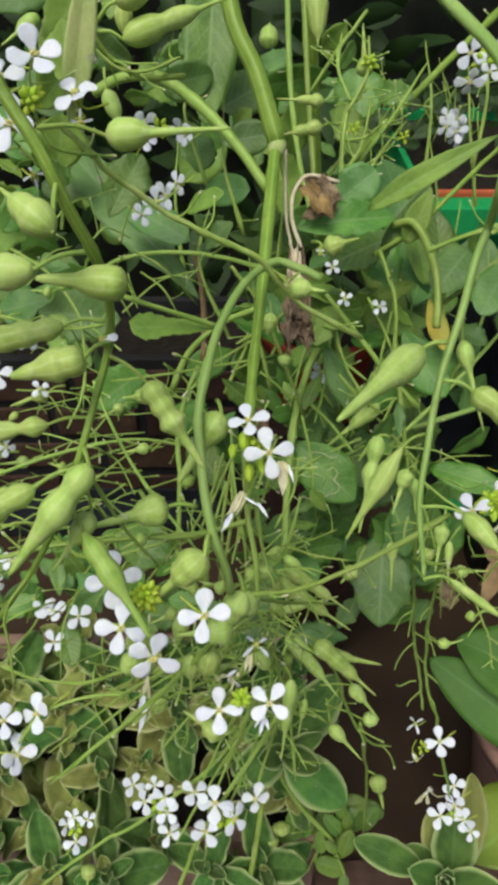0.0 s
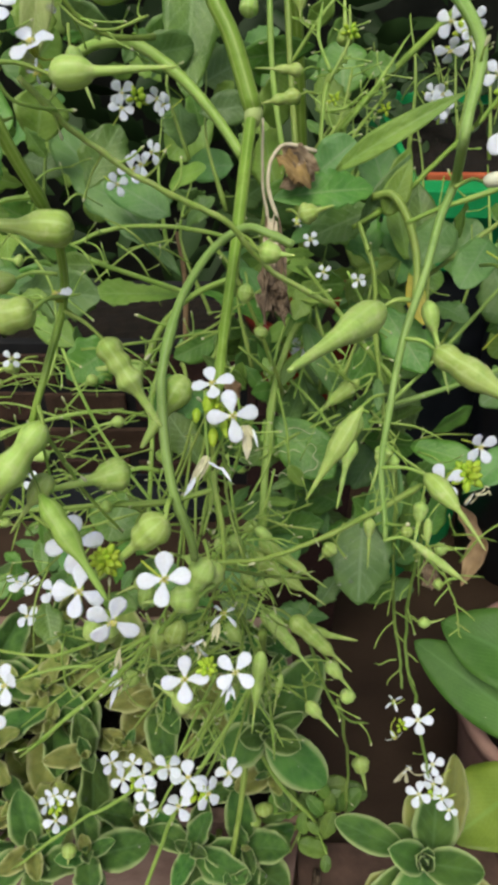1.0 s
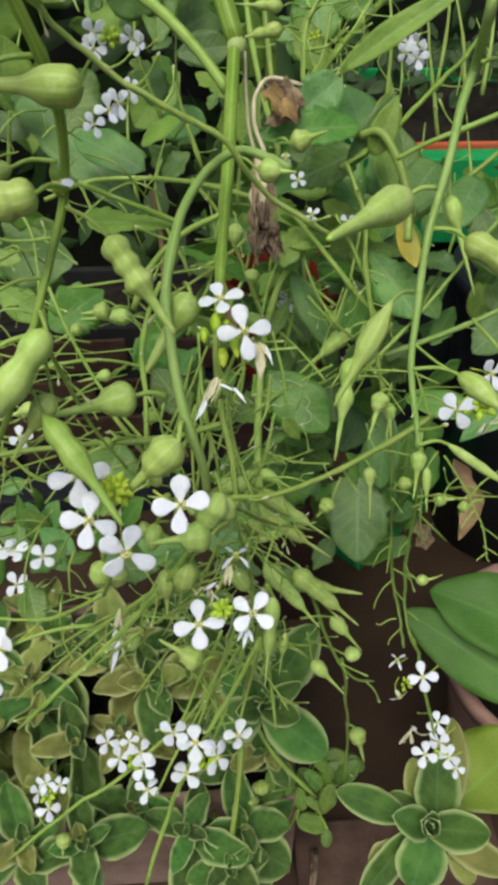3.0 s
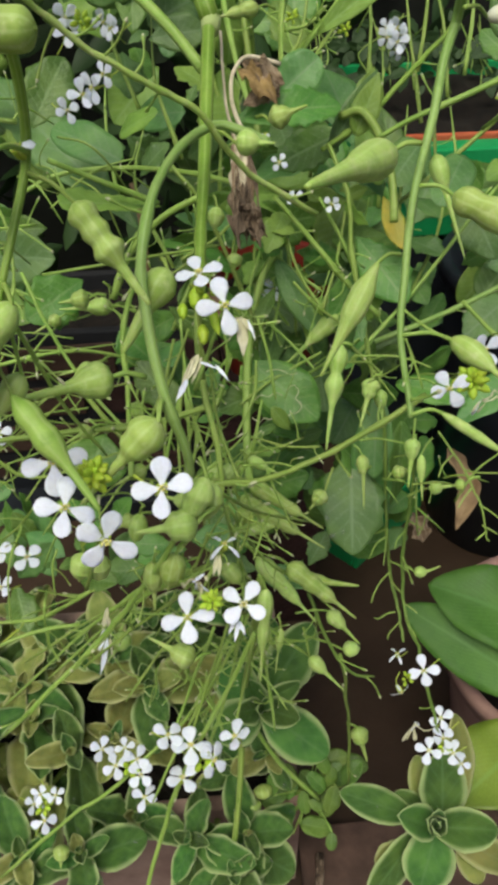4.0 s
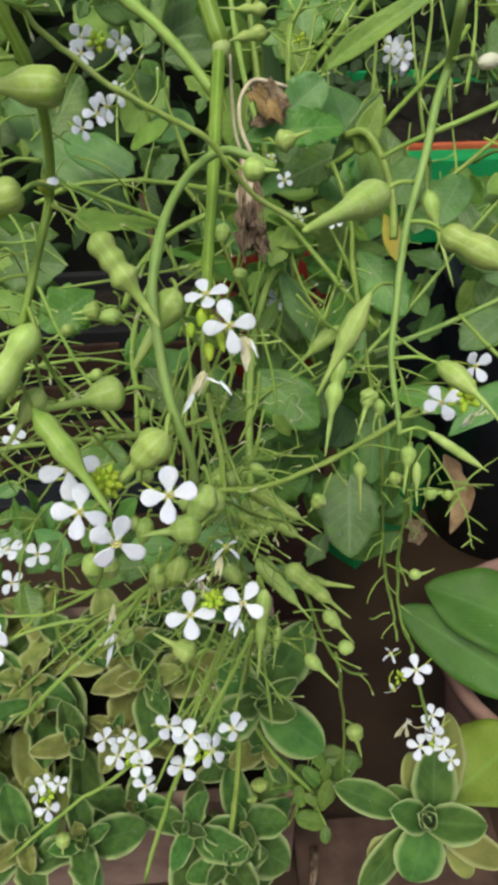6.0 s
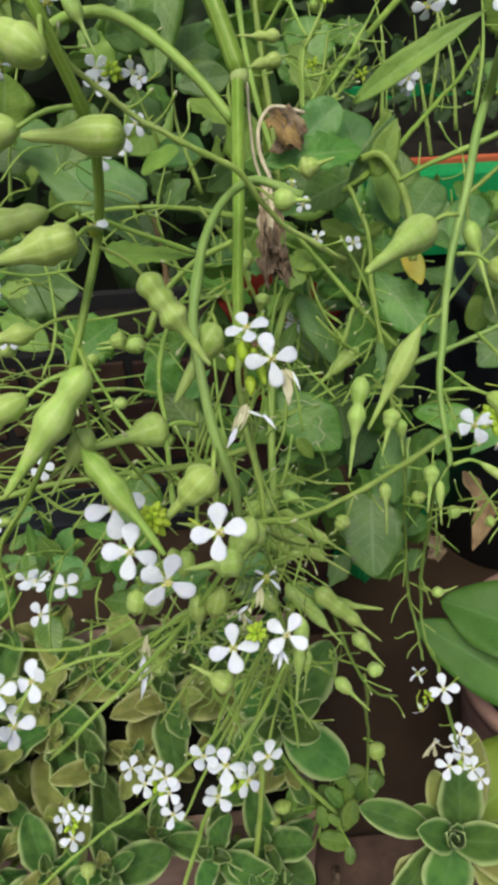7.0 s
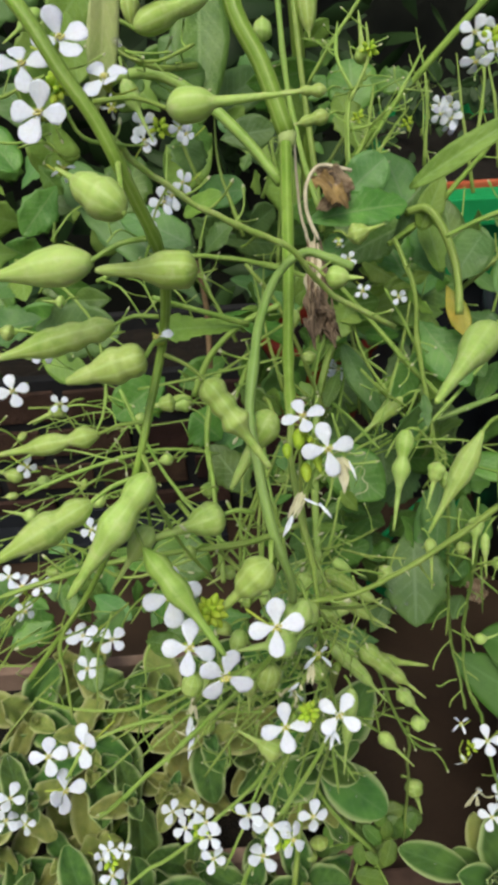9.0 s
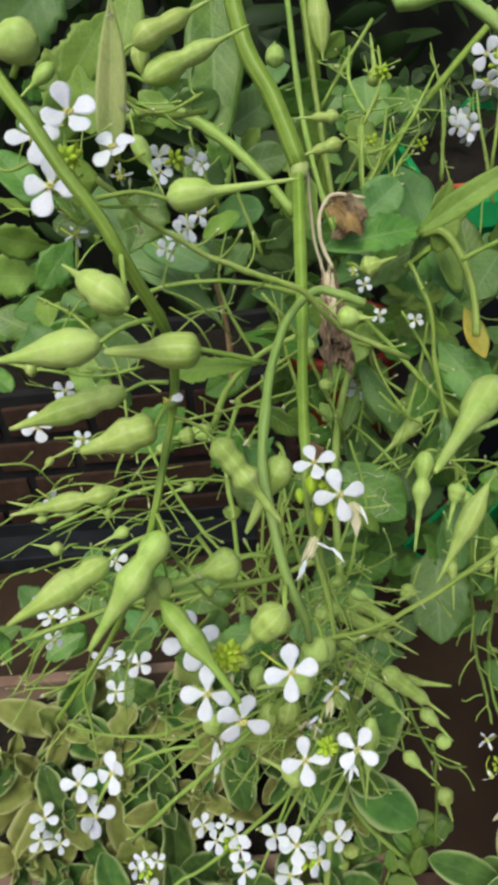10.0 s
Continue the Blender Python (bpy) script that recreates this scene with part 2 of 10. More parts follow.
def tube(bm, path, radii, seg=8, cap=True):
    """A round skin over path; radii one for each place. Writes coordinates u along, v round."""
    uv = bm.loops.layers.uv.verify()
    rings, side = [], None
    for i, p in enumerate(path):
        d = (path[min(i + 1, len(path) - 1)] - path[max(i - 1, 0)]).normalized()
        if side is None:
            side = d.orthogonal().normalized()
        side = (side - d * side.dot(d)).normalized()
        up = d.cross(side)
        rings.append([bm.verts.new(p + radii[i] * (math.cos(a) * side + math.sin(a) * up)) for a in [2 * math.pi * k / seg for k in range(seg)]])
    n = len(path) - 1
    for i in range(n):
        for k in range(seg):
            f = bm.faces.new((rings[i][k], rings[i][(k + 1) % seg], rings[i + 1][(k + 1) % seg], rings[i + 1][k]))
            for lp, q in zip(f.loops, ((i / n, k / seg), (i / n, (k + 1) / seg), ((i + 1) / n, (k + 1) / seg), ((i + 1) / n, k / seg))):
                lp[uv].uv = q
    if cap:
        bm.faces.new(rings[0][::-1]), bm.faces.new(rings[-1])


def stem(plant, r0, r1, *pts, twigs=0, name="stem", mat=None, label="", seg=8):
    """A tapered stem through pts, with stray pedicels on it."""
    base = under(plant)
    n = max(6, 5 * (len(pts) - 1))
    path = [p + base for p in curve([P(p) for p in pts], n)]
    radii = []
    for i in range(n + 1):
        s = i / n
        radii.append((r0 + (r1 - r0) * s) / 1000 * (1 + 0.05 * math.sin(9 * s + r0 * 7)) * (0.55 if i == n and r1 < 1.2 else 1))
    if r0 < 1.6:
        sway = 0.0055 * sum((q - p).length for p, q in zip(path, path[1:]))
        for i in range(1, n):
            path[i] = path[i] + noise.noise_vector((i * 0.55, r0 * 31, path[0].x * 900)) * sway
    joints = [rng.randrange(1, n) for k in range(twigs)]
    for i in joints:
        radii[i] *= 1.22
    bm = bmesh.new()
    tube(bm, path, radii, seg)
    ob = part(name, bm, mat or STEM, plant, label)
    for i in joints:
        along = (path[i + 1] - path[i - 1]).normalized()
        out = along.orthogonal().normalized()
        out.rotate(Matrix.Rotation(rng.uniform(0, 6.28), 3, along))
        twig(plant, path[i] - base, along * rng.uniform(0.0, 0.9) + out, rng.uniform(7, 19), radii[i] * 1000)
    return ob


TWIGS = bmesh.new()
TWIG_DEPTH = 0.29


def twig(plant, at, way, length, r=1.0):
    """A bare, bent pedicel with a small knob where its pod has dropped."""
    base = under(plant)
    way = way.normalized()
    bend = Vector((rng.uniform(-1, 1), rng.uniform(-1, 1), rng.uniform(-0.4, 1))) * 0.28
    length /= 1000
    a = at + base
    path = curve([a, a + way * length * 0.5, a + (way + bend).normalized() * length], 5)
    r = min(0.5, 0.5 * r) / 1000
    bm = bmesh.new()
    tube(bm, path + [path[-1] + (path[-1] - path[-2]).normalized() * 0.0012], [r * 1.4, r, r * 0.9, r * 0.8, r * 0.8, r * 1.5, r * 0.6], 5)
    bm.faces.ensure_lookup_table()
    for f in bm.faces:
        if max((v.co - path[-1]).length for v in f.verts) < 0.0021:
            f.material_index = 1
    if plant.name == "radish_plant" and at.y > TWIG_DEPTH:
        me = bpy.data.meshes.new("twig_tangle")
        bm.to_mesh(me)
        bm.free()
        TWIGS.from_mesh(me)
        bpy.data.meshes.remove(me)
        return
    part("pedicel", bm, STEM, plant).data.materials.append(PALETIP)


def along_keys(keys, s):
    """A smooth curve through (place, value) keys."""
    k = max(0, min(len(keys) - 2, sum(1 for q in keys if q[0] <= s) - 1))
    (a, u), (b, v) = keys[k], keys[k + 1]
    lo, hi = keys[max(0, k - 1)], keys[min(len(keys) - 1, k + 2)]
    du = (v - lo[1]) / (b - lo[0]) * (b - a)
    dv = (hi[1] - u) / (hi[0] - a) * (b - a)
    q = (s - a) / (b - a)
    return max(0.06, (2 * q ** 3 - 3 * q * q + 1) * u + (q ** 3 - 2 * q * q + q) * du + (3 * q * q - 2 * q ** 3) * v + (q ** 3 - q * q) * dv)


def pod(plant, base_at, tip, width, bulbs=1, body=0.5, stalk=None, sag=0.0, beak=0.4, mat=None, fat=0.6, pinch=0.27, shape=(), label=""):
    """A seed pod: one or more swellings, then a tapering beak; on its pedicel if stalk gives where that starts.
    shape: (way along, half-width in shares of width / 2) pairs, in place of bulbs and beak."""
    o = under(plant)
    a, b = P(base_at) + o, P(tip) + o
    mid = a.lerp(b, 0.5) + Vector((0, 0, -sag / 1000))
    n = 26
    path = [(1 - s) ** 2 * a + 2 * s * (1 - s) * mid + s * s * b for s in [i / n for i in range(n + 1)]]
    w = width / 2000
    wob = rng.uniform(0, 6.28)
    radii = []
    peak = body * (0.40 if bulbs == 1 else 0.6 / bulbs)
    lobes = 0.07 if bulbs == 1 and width > 8.5 and body < 0.8 else 0.0
    for i in range(n + 1):
        s = i / n
        q = (s - peak) / (peak if s < peak else body - peak)
        e = max(0.0, 1 - q * q) ** (0.42 + 0.3 * fat)
        if bulbs > 1:
            half = body / bulbs * (0.80 - 0.45 * pinch)
            e = 0.0
            for j in range(bulbs):
                c = body * (j + 0.6) / bulbs
                h = c if j == 0 and s < c else half
                e += ((1 - 0.28 * j / (bulbs - 1)) * max(0.0, 1 - ((s - c) / h) ** 2) ** 0.62) ** 3
            e = e ** (1 / 3)
        elif lobes and s < body:
            e *= 1 - lobes * math.exp(-((s / body - 0.58) / 0.11) ** 2) * 1.6
        k = 0.17 + 0.10 * min(1, s / 0.05) if s < peak else beak * (1 - 0.80 * ((s - peak) / (1 - peak)) ** 0.9)
        k = min(k, beak)
        r_ = (e ** 5 + k ** 5) ** 0.2
        if i == n:
            r_ *= 0.45
        if shape:
            r_ = along_keys(shape, s)
        radii.append(w * r_ * (1 + 0.03 * math.sin(17 * s + wob) + 0.02 * math.sin(31 * s + 2 * wob)))
    bm = bmesh.new()
    tube(bm, path, radii, 14)
    ob = part("seed_pod", bm, mat or POD, plant, label)
    if stalk:
        c = P(stalk) + o
        m = c.lerp(a, 0.55) + Vector((0, 0, 0.0015))
        bm = bmesh.new()
        r = max(0.5, width * 0.065) / 1000
        tube(bm, curve([c, m, a, a.lerp(b, 0.04)], 9), [r * (0.95 + 0.06 * abs(i - 5)) for i in range(10)], 7)
        ob2 = part("pedicel", bm, STEM, ob)
    return ob


def outline(kind, s):
    """Half the width of a leaf, 0 to 1, at s along it."""
    if kind == "lance":
        return math.sin(math.pi * min(1, s * 0.98 + 0.02) ** 0.8) ** 0.9
    if kind == "round":
        return max(0.0, 1 - (2 * s - 1) ** 2) ** 0.5
    if kind == "obovate":
        return (math.sin(math.pi * s ** 1.25) ** 0.75) if 0 < s < 1 else 0.0
    if kind == "radish":
        q = (math.sin(math.pi * s ** 1.15) ** 0.7) if 0 < s < 1 else 0.0
        return q * (1 - 0.10 * math.sin(s * 26) ** 2) * (0.75 if s < 0.25 else 1)
    if kind == "lobed":
        q = (math.sin(math.pi * s ** 0.9) ** 0.6) if 0 < s < 1 else 0.0
        return q * (0.62 + 0.38 * abs(math.sin(s * 10.5)) ** 0.7)
    if kind == "toothed":
        q = (math.sin(math.pi * s ** 1.35) ** 0.6) if 0 < s < 1 else 0.0
        return q * (1 - 0.24 * ((s * 7) % 1.0)) if s > 0.3 else q
    if kind == "fan":
        q = min(1.0, s / 0.8)
        return q ** 0.75 * (1 - 0.18 * ((s * 8) % 1.0)) * (1 - 0.45 * max(0.0, (s - 0.86) / 0.14) ** 2)
    if kind == "petal":
        q = min(1.0, s / 0.66)
        rise = 0.20 + 0.80 * q * q * (3 - 2 * q)
        return rise * (1 - ((s - 0.66) / 0.345) ** 2.3) ** 0.5 if s > 0.66 else rise
    if kind == "fleshy":
        rise = min(1.0, s / 0.55)
        return (0.34 + 0.66 * rise * (2 - rise)) * max(0.0, 1 - s ** 4.2) ** 0.6 * (1 + 0.015 * math.sin(s * 60)) if s < 1 else 0.0
    return math.sin(math.pi * s ** 0.9) ** 0.65 if 0 < s < 1 else 0.0


def leaf_mesh(name, length, width, kind, thick=0.35, curl=0.2, fold=0.15, wave=0.06, nu=12, nv=4, seed=0):
    """A closed leaf blade in its own axes: along x, across y, face up z. curl: how far the tip bends; fold: how far the sides rise."""
    r = random.Random(seed)
    ph = r.uniform(0, 6.28)
    length, width, thick = length / 1000, width / 1000, thick / 1000
    bm = bmesh.new()
    uv = bm.loops.layers.uv.verify()
    top, low = [], []
    for i in range(nu + 1):
        s = 1 - (1 - i / nu) ** (1.9 if kind == "fleshy" else 1.3 if kind in ("obovate", "oval", "round") else 1.0)
        hw = max(0.02, outline(kind, s)) * width / 2
        bend = -curl * length * s * s
        a, b = [], []
        for j in range(-nv, nv + 1):
            q = j / nv
            y = q * hw
            if kind == "radish":
                y *= 1 + abs(q) ** 3 * (0.08 * math.sin(s * 23 + ph * (1 if q > 0 else 2)) + 0.04 * math.sin(s * 53 + ph * (3 if q > 0 else 1)))
            z = bend + fold * abs(y) * (1 - 0.3 * abs(q)) + wave * hw * q * q * math.sin(s * 14 + ph + (2 if q > 0 else 0))
            t = thick * (1 - 0.75 * q * q)
            a.append(bm.verts.new((s * length * (1 - 0.12 * abs(curl) * s), y, z + t / 2)))
            b.append(bm.verts.new((s * length * (1 - 0.12 * abs(curl) * s), y, z - t / 2)))
        top.append(a), low.append(b)
    m = 2 * nv

    def quad(vs, cs):
        f = bm.faces.new(vs)
        for lp, c in zip(f.loops, cs):
            lp[uv].uv = c

    for i in range(nu):
        for j in range(m):
            c = [((i + di) / nu, (j + dj) / nv - 1) for di, dj in ((0, 0), (1, 0), (1, 1), (0, 1))]
            quad((top[i][j], top[i + 1][j], top[i + 1][j + 1], top[i][j + 1]), c)
            quad((low[i][j], low[i][j + 1], low[i + 1][j + 1], low[i + 1][j]), [c[0], c[3], c[2], c[1]])
        for j, v in ((0, -1), (m, 1)):
            quad((top[i][j], low[i][j], low[i + 1][j], top[i + 1][j]), [(i / nu, v), (i / nu, v), ((i + 1) / nu, v), ((i + 1) / nu, v)])
    for i, u in ((0, 0), (nu, 1)):
        for j in range(m):
            quad((top[i][j], top[i][j + 1], low[i][j + 1], low[i][j]), [(u, j / nv - 1), (u, (j + 1) / nv - 1), (u, (j + 1) / nv - 1), (u, j / nv - 1)])
    bmesh.ops.recalc_face_normals(bm, faces=bm.faces)
    me = bpy.data.meshes.new(name)
    bm.to_mesh(me)
    bm.free()
    me.shade_smooth()
    return me


def axes(at, along, face):
    x = along.normalized()
    z = (face - x * face.dot(x)).normalized()
    return Matrix.Translation(at) @ Matrix((x, z.cross(x), z)).transposed().to_4x4()


def leaf(plant, base_at, tip, width, face, kind="radish", mat=None, stalk=None, curl=0.15, fold=0.2, wave=0.12, thick=0.35, wet=0, name="leaf", label=""):
    o = under(plant)
    a, b = P(base_at) + o, P(tip) + o
    L = (b - a).length * 1000
    rise = (b - a).normalized()
    me = leaf_mesh(name, L, width, kind, thick, curl, fold, wave, {"radish": 26, "lobed": 34, "toothed": 40, "fan": 40, "fleshy": 22}.get(kind, 14), seed=int(L * 97 + width * 13))
    ob = mesh_part(name, me, mat or LEAF, plant, label)
    m = axes(a, b - a, Vector(face))
    lift = Vector((L / 1000 * (1 - 0.12 * abs(curl)), 0, -curl * L / 1000))
    want = (m.inverted() @ b)
    turn = lift.rotation_difference(want).to_matrix().to_4x4()
    ob.matrix_basis = m @ turn
    if wet:
        drops(ob, L, width, rng, wet)
    if stalk:
        c = P(stalk) + o
        bm = bmesh.new()
        r = max(0.7, width * 0.035) / 1000
        tube(bm, curve([c, c.lerp(a, 0.5) + Vector((0, 0, 0.003)), a], 8), [r * 1.2 - 0.03 * r * i for i in range(9)], 7)
        part("leaf_stalk", bm, STEM, plant)
    return ob


PETALS = [leaf_mesh("petal", 10, 6.7, "petal", 0.3, c, f, w, 13, 3, k) for k, (c, f, w) in enumerate(((0.12, 0.10, 0.06), (0.22, 0.05, 0.10), (0.04, 0.16, 0.08), (0.30, -0.06, 0.12)))]
LIMP = [leaf_mesh("petal", 10, 2.6, "petal", 0.3, c, f, w, 11, 3, k + 7) for k, (c, f, w) in enumerate(((0.5, 0.5, 0.2), (0.75, 0.6, 0.3), (0.3, 0.8, 0.3)))]


WISPS = [me.copy() for me in LIMP]


def stamens_mesh():
    bm = bmesh.new()
    for k in range(6):
        a = k * 1.0472 + 0.3
        r = 0.0006 if k % 3 else 0.0011
        p = Vector((math.cos(a) * r, math.sin(a) * r, 0.0002))
        q = p * 1.15 + Vector((0, 0, 0.0012))
        tube(bm, [p, q, q + Vector((0, 0, 0.0005)), q + Vector((0, 0, 0.0011))], [0.00025, 0.00025, 0.0005, 0.0003], 5)
    bmesh.ops.recalc_face_normals(bm, faces=bm.faces)
    me = bpy.data.meshes.new("flower_heart")
    bm.to_mesh(me)
    bm.free()
    me.shade_smooth()
    return me


STAMENS = stamens_mesh()


def calyx_mesh(seed):
    """Four narrow sepals round a tube, with the pedicel bent away behind."""
    r = random.Random(seed)
    bm = bmesh.new()
    path = [Vector((0, 0, z / 1000)) for z in (0.3, -1, -3, -5, -6.2)]
    tube(bm, path, [0.0011, 0.0011, 0.0013, 0.0012, 0.0006], 8)
    for k in range(4):
        a = k * 1.5708 + 0.78
        d = Vector((math.cos(a), math.sin(a), 0))
        tube(bm, [Vector((0, 0, -0.0058)) + d * 0.0006, Vector((0, 0, -0.003)) + d * 0.0014, Vector((0, 0, 0.0)) + d * 0.0015, Vector((0, 0, 0.0016)) + d * 0.0021], [0.0004, 0.00085, 0.0008, 0.0002], 6)
    b = Vector((r.uniform(-1, 1), r.uniform(-1, 1), 0)) * 0.006
    tube(bm, curve([Vector((0, 0, -0.0058)), Vector((0, 0, -0.010)) + b * 0.4, Vector((0, 0, -0.014)) + b * 1.6], 6), [0.0006, 0.0005, 0.0005, 0.0005, 0.0005, 0.0005, 0.0005], 6)
    bmesh.ops.recalc_face_normals(bm, faces=bm.faces)
    me = bpy.data.meshes.new("flower")
    bm.to_mesh(me)
    bm.free()
    me.shade_smooth()
    return me


CALYX = [calyx_mesh(k) for k in range(5)]


def flower(plant, at, face, size, roll=0.0, petals=4, limp=0.0, spread=1.0):
    """A four-petalled white flower. size: millimetres across; limp: how far it has wilted."""
    up = Vector((0, 0.64, 0.77))
    f = Vector(face).normalized()
    far = at[1] > 215 or at[2] < 640
    if far:
        f = (f + 0.5 * Vector((rng.uniform(-1, 1), rng.uniform(-0.8, 0.8), rng.uniform(-1, 0.6)))).normalized()
        spread *= 2.2
    x = up.cross(f).normalized()
    m = Matrix.Translation(P(at) + under(plant)) @ Matrix((x, f.cross(x), f)).transposed().to_4x4()
    k = size / 21
    ob = mesh_part("flower", CALYX[rng.randrange(5)], SEPAL, plant)
    ob.matrix_basis = m @ Matrix.Scale(max(0.75, min(1.1, k)), 4)
    s = 1 / max(0.75, min(1.1, k))
    for i in range(petals):
        a = radians(roll + 90 * i + rng.uniform(-11, 11))
        tip = radians(rng.uniform(-4, 16) * spread - limp * rng.uniform(5, 60))
        p = mesh_part("petal", rng.choice(WISPS if limp > 0.6 else LIMP if limp else PETALS), WILT if limp > 0.6 else PETAL, ob)
        p.matrix_basis = Matrix.Rotation(a, 4, "Z") @ Matrix.Translation((0.0006, 0, 0.0006)) @ Matrix.Rotation(-tip, 4, "Y") @ Matrix.Diagonal((k * s * rng.uniform(0.93, 1.06), k * s * rng.uniform(0.86, 1.04) * (1.12 if far else 1), k * s, 1))
    st = mesh_part("flower_heart", STAMENS, YELLOW, ob)
    st.matrix_basis = Matrix.Scale(1.05 * s * max(0.6, k), 4)
    return ob


def bud_mesh():
    bm = bmesh.new()
    tube(bm, [Vector((0, 0, z / 1000)) for z in (0, 0.5, 1.5, 2.8, 3.8, 4.3)], [0.0004, 0.0009, 0.00135, 0.0012, 0.0007, 0.0002], 8)
    bmesh.ops.recalc_face_normals(bm, faces=bm.faces)
    me = bpy.data.meshes.new("flower_bud")
    bm.to_mesh(me)
    bm.free()
    me.shade_smooth()
    return me


BUDMESH = bud_mesh()


def buds(plant, at, face, radius, count=12):
    """A dome of closed buds at a stem's end."""
    o = under(plant)
    f = Vector(face).normalized()
    for k in range(count):
        z = 1 - (k + 0.5) / count * 0.9
        a = k * 2.39996
        side = f.orthogonal().normalized()
        side.rotate(Matrix.Rotation(a, 3, f))
        d = (f * z + side * math.sqrt(max(0, 1 - z * z))).normalized()
        b = mesh_part("flower_bud", BUDMESH, BUD, plant)
        s = rng.uniform(0.95, 1.45) * radius / 4.5
        b.matrix_basis = axes(P(at) + o + d * radius / 1000 * 0.45, d.orthogonal(), d) @ Matrix.Scale(s, 4)


def wisp(plant, at, face, length):
    """A wilted flower: limp pale petals, hanging together."""
    o = under(plant)
    f = Vector(face).normalized()
    for k in range(6):
        d = (Vector((rng.uniform(-0.7, 0.7), rng.uniform(-0.5, 0.3), -1)) + 0.3 * f).normalized()
        p = mesh_part("wilted_petal", rng.choice(WISPS if k % 3 else LIMP), WILT if k % 3 else PETAL, plant)
        g = length / 10 * rng.uniform(0.6, 1.0)
        p.matrix_basis = axes(P(at) + o + Vector((rng.uniform(-1, 1), rng.uniform(-1, 1), rng.uniform(-1, 1))) * 0.0015, d, f) @ Matrix.Diagonal((g, g * rng.uniform(0.4, 0.75), g, 1))
    for k in range(2):
        a = P(at) + o
        d = Vector((rng.uniform(-1, 1), rng.uniform(-0.4, 0.2), rng.uniform(-1, 0.5))).normalized() * length / 1000
        bm = bmesh.new()
        tube(bm, curve([a, a + d * 0.5 + Vector((0, 0, 0.001)), a + d * 0.8 + d.orthogonal() * 0.25, a + d * 0.95 + d.orthogonal() * 0.1], 9), [0.0004 + 0.00015 * math.sin(2.2 * i) for i in range(10)], 5)
        part("wilted_petal", bm, WILT, plant)


def box(bm, x0, x1, y0, y1, z0, z1, bev=0.0):
    vs = [bm.verts.new((x / 1000, y / 1000, z / 1000)) for x in (x0, x1) for y in (y0, y1) for z in (z0, z1)]
    fs = [bm.faces.new([vs[i] for i in q]) for q in ((0, 1, 3, 2), (4, 6, 7, 5), (0, 4, 5, 1), (2, 3, 7, 6), (0, 2, 6, 4), (1, 5, 7, 3))]
    if bev:
        es = {e for f in fs for e in f.edges}
        bmesh.ops.bevel(bm, geom=list(es), offset=bev / 1000, segments=2, affect="EDGES", profile=0.6)


def lathe(bm, rings, seg=40, at=(0, 0)):
    """A closed turned shape from (radius, height) pairs, in millimetres."""
    loops = []
    for r, z in rings:
        loops.append([bm.verts.new(((at[0] + r * math.cos(a)) / 1000, (at[1] + r * math.sin(a)) / 1000, z / 1000)) for a in [2 * math.pi * k / seg for k in range(seg)]])
    for a, b in zip(loops, loops[1:]):
        for k in range(seg):
            bm.faces.new((a[k], a[(k + 1) % seg], b[(k + 1) % seg], b[k]))
    bm.faces.new(loops[0][::-1]), bm.faces.new(loops[-1])


def pot(name, at, r, height, mat, label, rim=5, lip=10, fill=26):
    """A round tapered plant pot, open on top, with a rolled rim and soil in it."""
    t = thing(name, at, label, "plant pot")
    bm = bmesh.new()
    lathe(bm, [(r * 0.72, 0), (r * 0.74, 2), (r * 0.97, height - lip * 2), (r * 0.97, height - lip * 1.6), (r + rim, height - lip * 1.5), (r + rim + 1, height - 3), (r + rim - 2, height), (r - 2, height), (r - 4, height - 4), (r * 0.8, height - 45), (r * 0.7, 8)])
    part("body", bm, mat, t)
    bm = bmesh.new()
    lathe(bm, [(r * 0.6, 20), (r * 0.8 + (26 - fill) * r * 0.006, height - fill - 6), (r * 0.45, height - fill - 1), (5, height - fill)])
    part("soil", bm, SOIL, t)
    return t


def trough(name, x0, x1, y0, y1, z0, z1, wall, mat, label, soil=30):
    """A long box planter: four boards with a thickness, and soil in it."""
    t = thing(name, ((x0 + x1) / 2, (y0 + y1) / 2, z0), label, "planter")
    cx, cy = (x0 + x1) / 2, (y0 + y1) / 2
    for nm, q in (("front_board", (x0, x1, y0, y0 + wall)), ("back_board", (x0, x1, y1 - wall, y1)), ("end_board", (x0, x0 + wall, y0 + wall + 1, y1 - wall - 1)), ("end_board", (x1 - wall, x1, y0 + wall + 1, y1 - wall - 1))):
        bm = bmesh.new()
        box(bm, q[0] - cx, q[1] - cx, q[2] - cy, q[3] - cy, 0, z1 - z0, 2.5)
        part(nm, bm, mat, t, smooth=False)
    bm = bmesh.new()
    nx, ny = 40, 14
    g = [[bm.verts.new(((x0 + wall + 1 - cx + (x1 - x0 - 2 * wall - 2) * i / nx) / 1000, (y0 + wall + 1 - cy + (y1 - y0 - 2 * wall - 2) * j / ny) / 1000, (z1 - z0 - soil + 9 * noise.noise((i * 0.4, j * 0.4, x0)) + 4 * noise.noise((i * 1.3, j * 1.3, 3))) / 1000)) for j in range(ny + 1)] for i in range(nx + 1)]
    for i in range(nx):
        for j in range(ny):
            bm.faces.new((g[i][j], g[i + 1][j], g[i + 1][j + 1], g[i][j + 1]))
    part("soil", bm, SOIL, t)
    return t


THICKS = {}


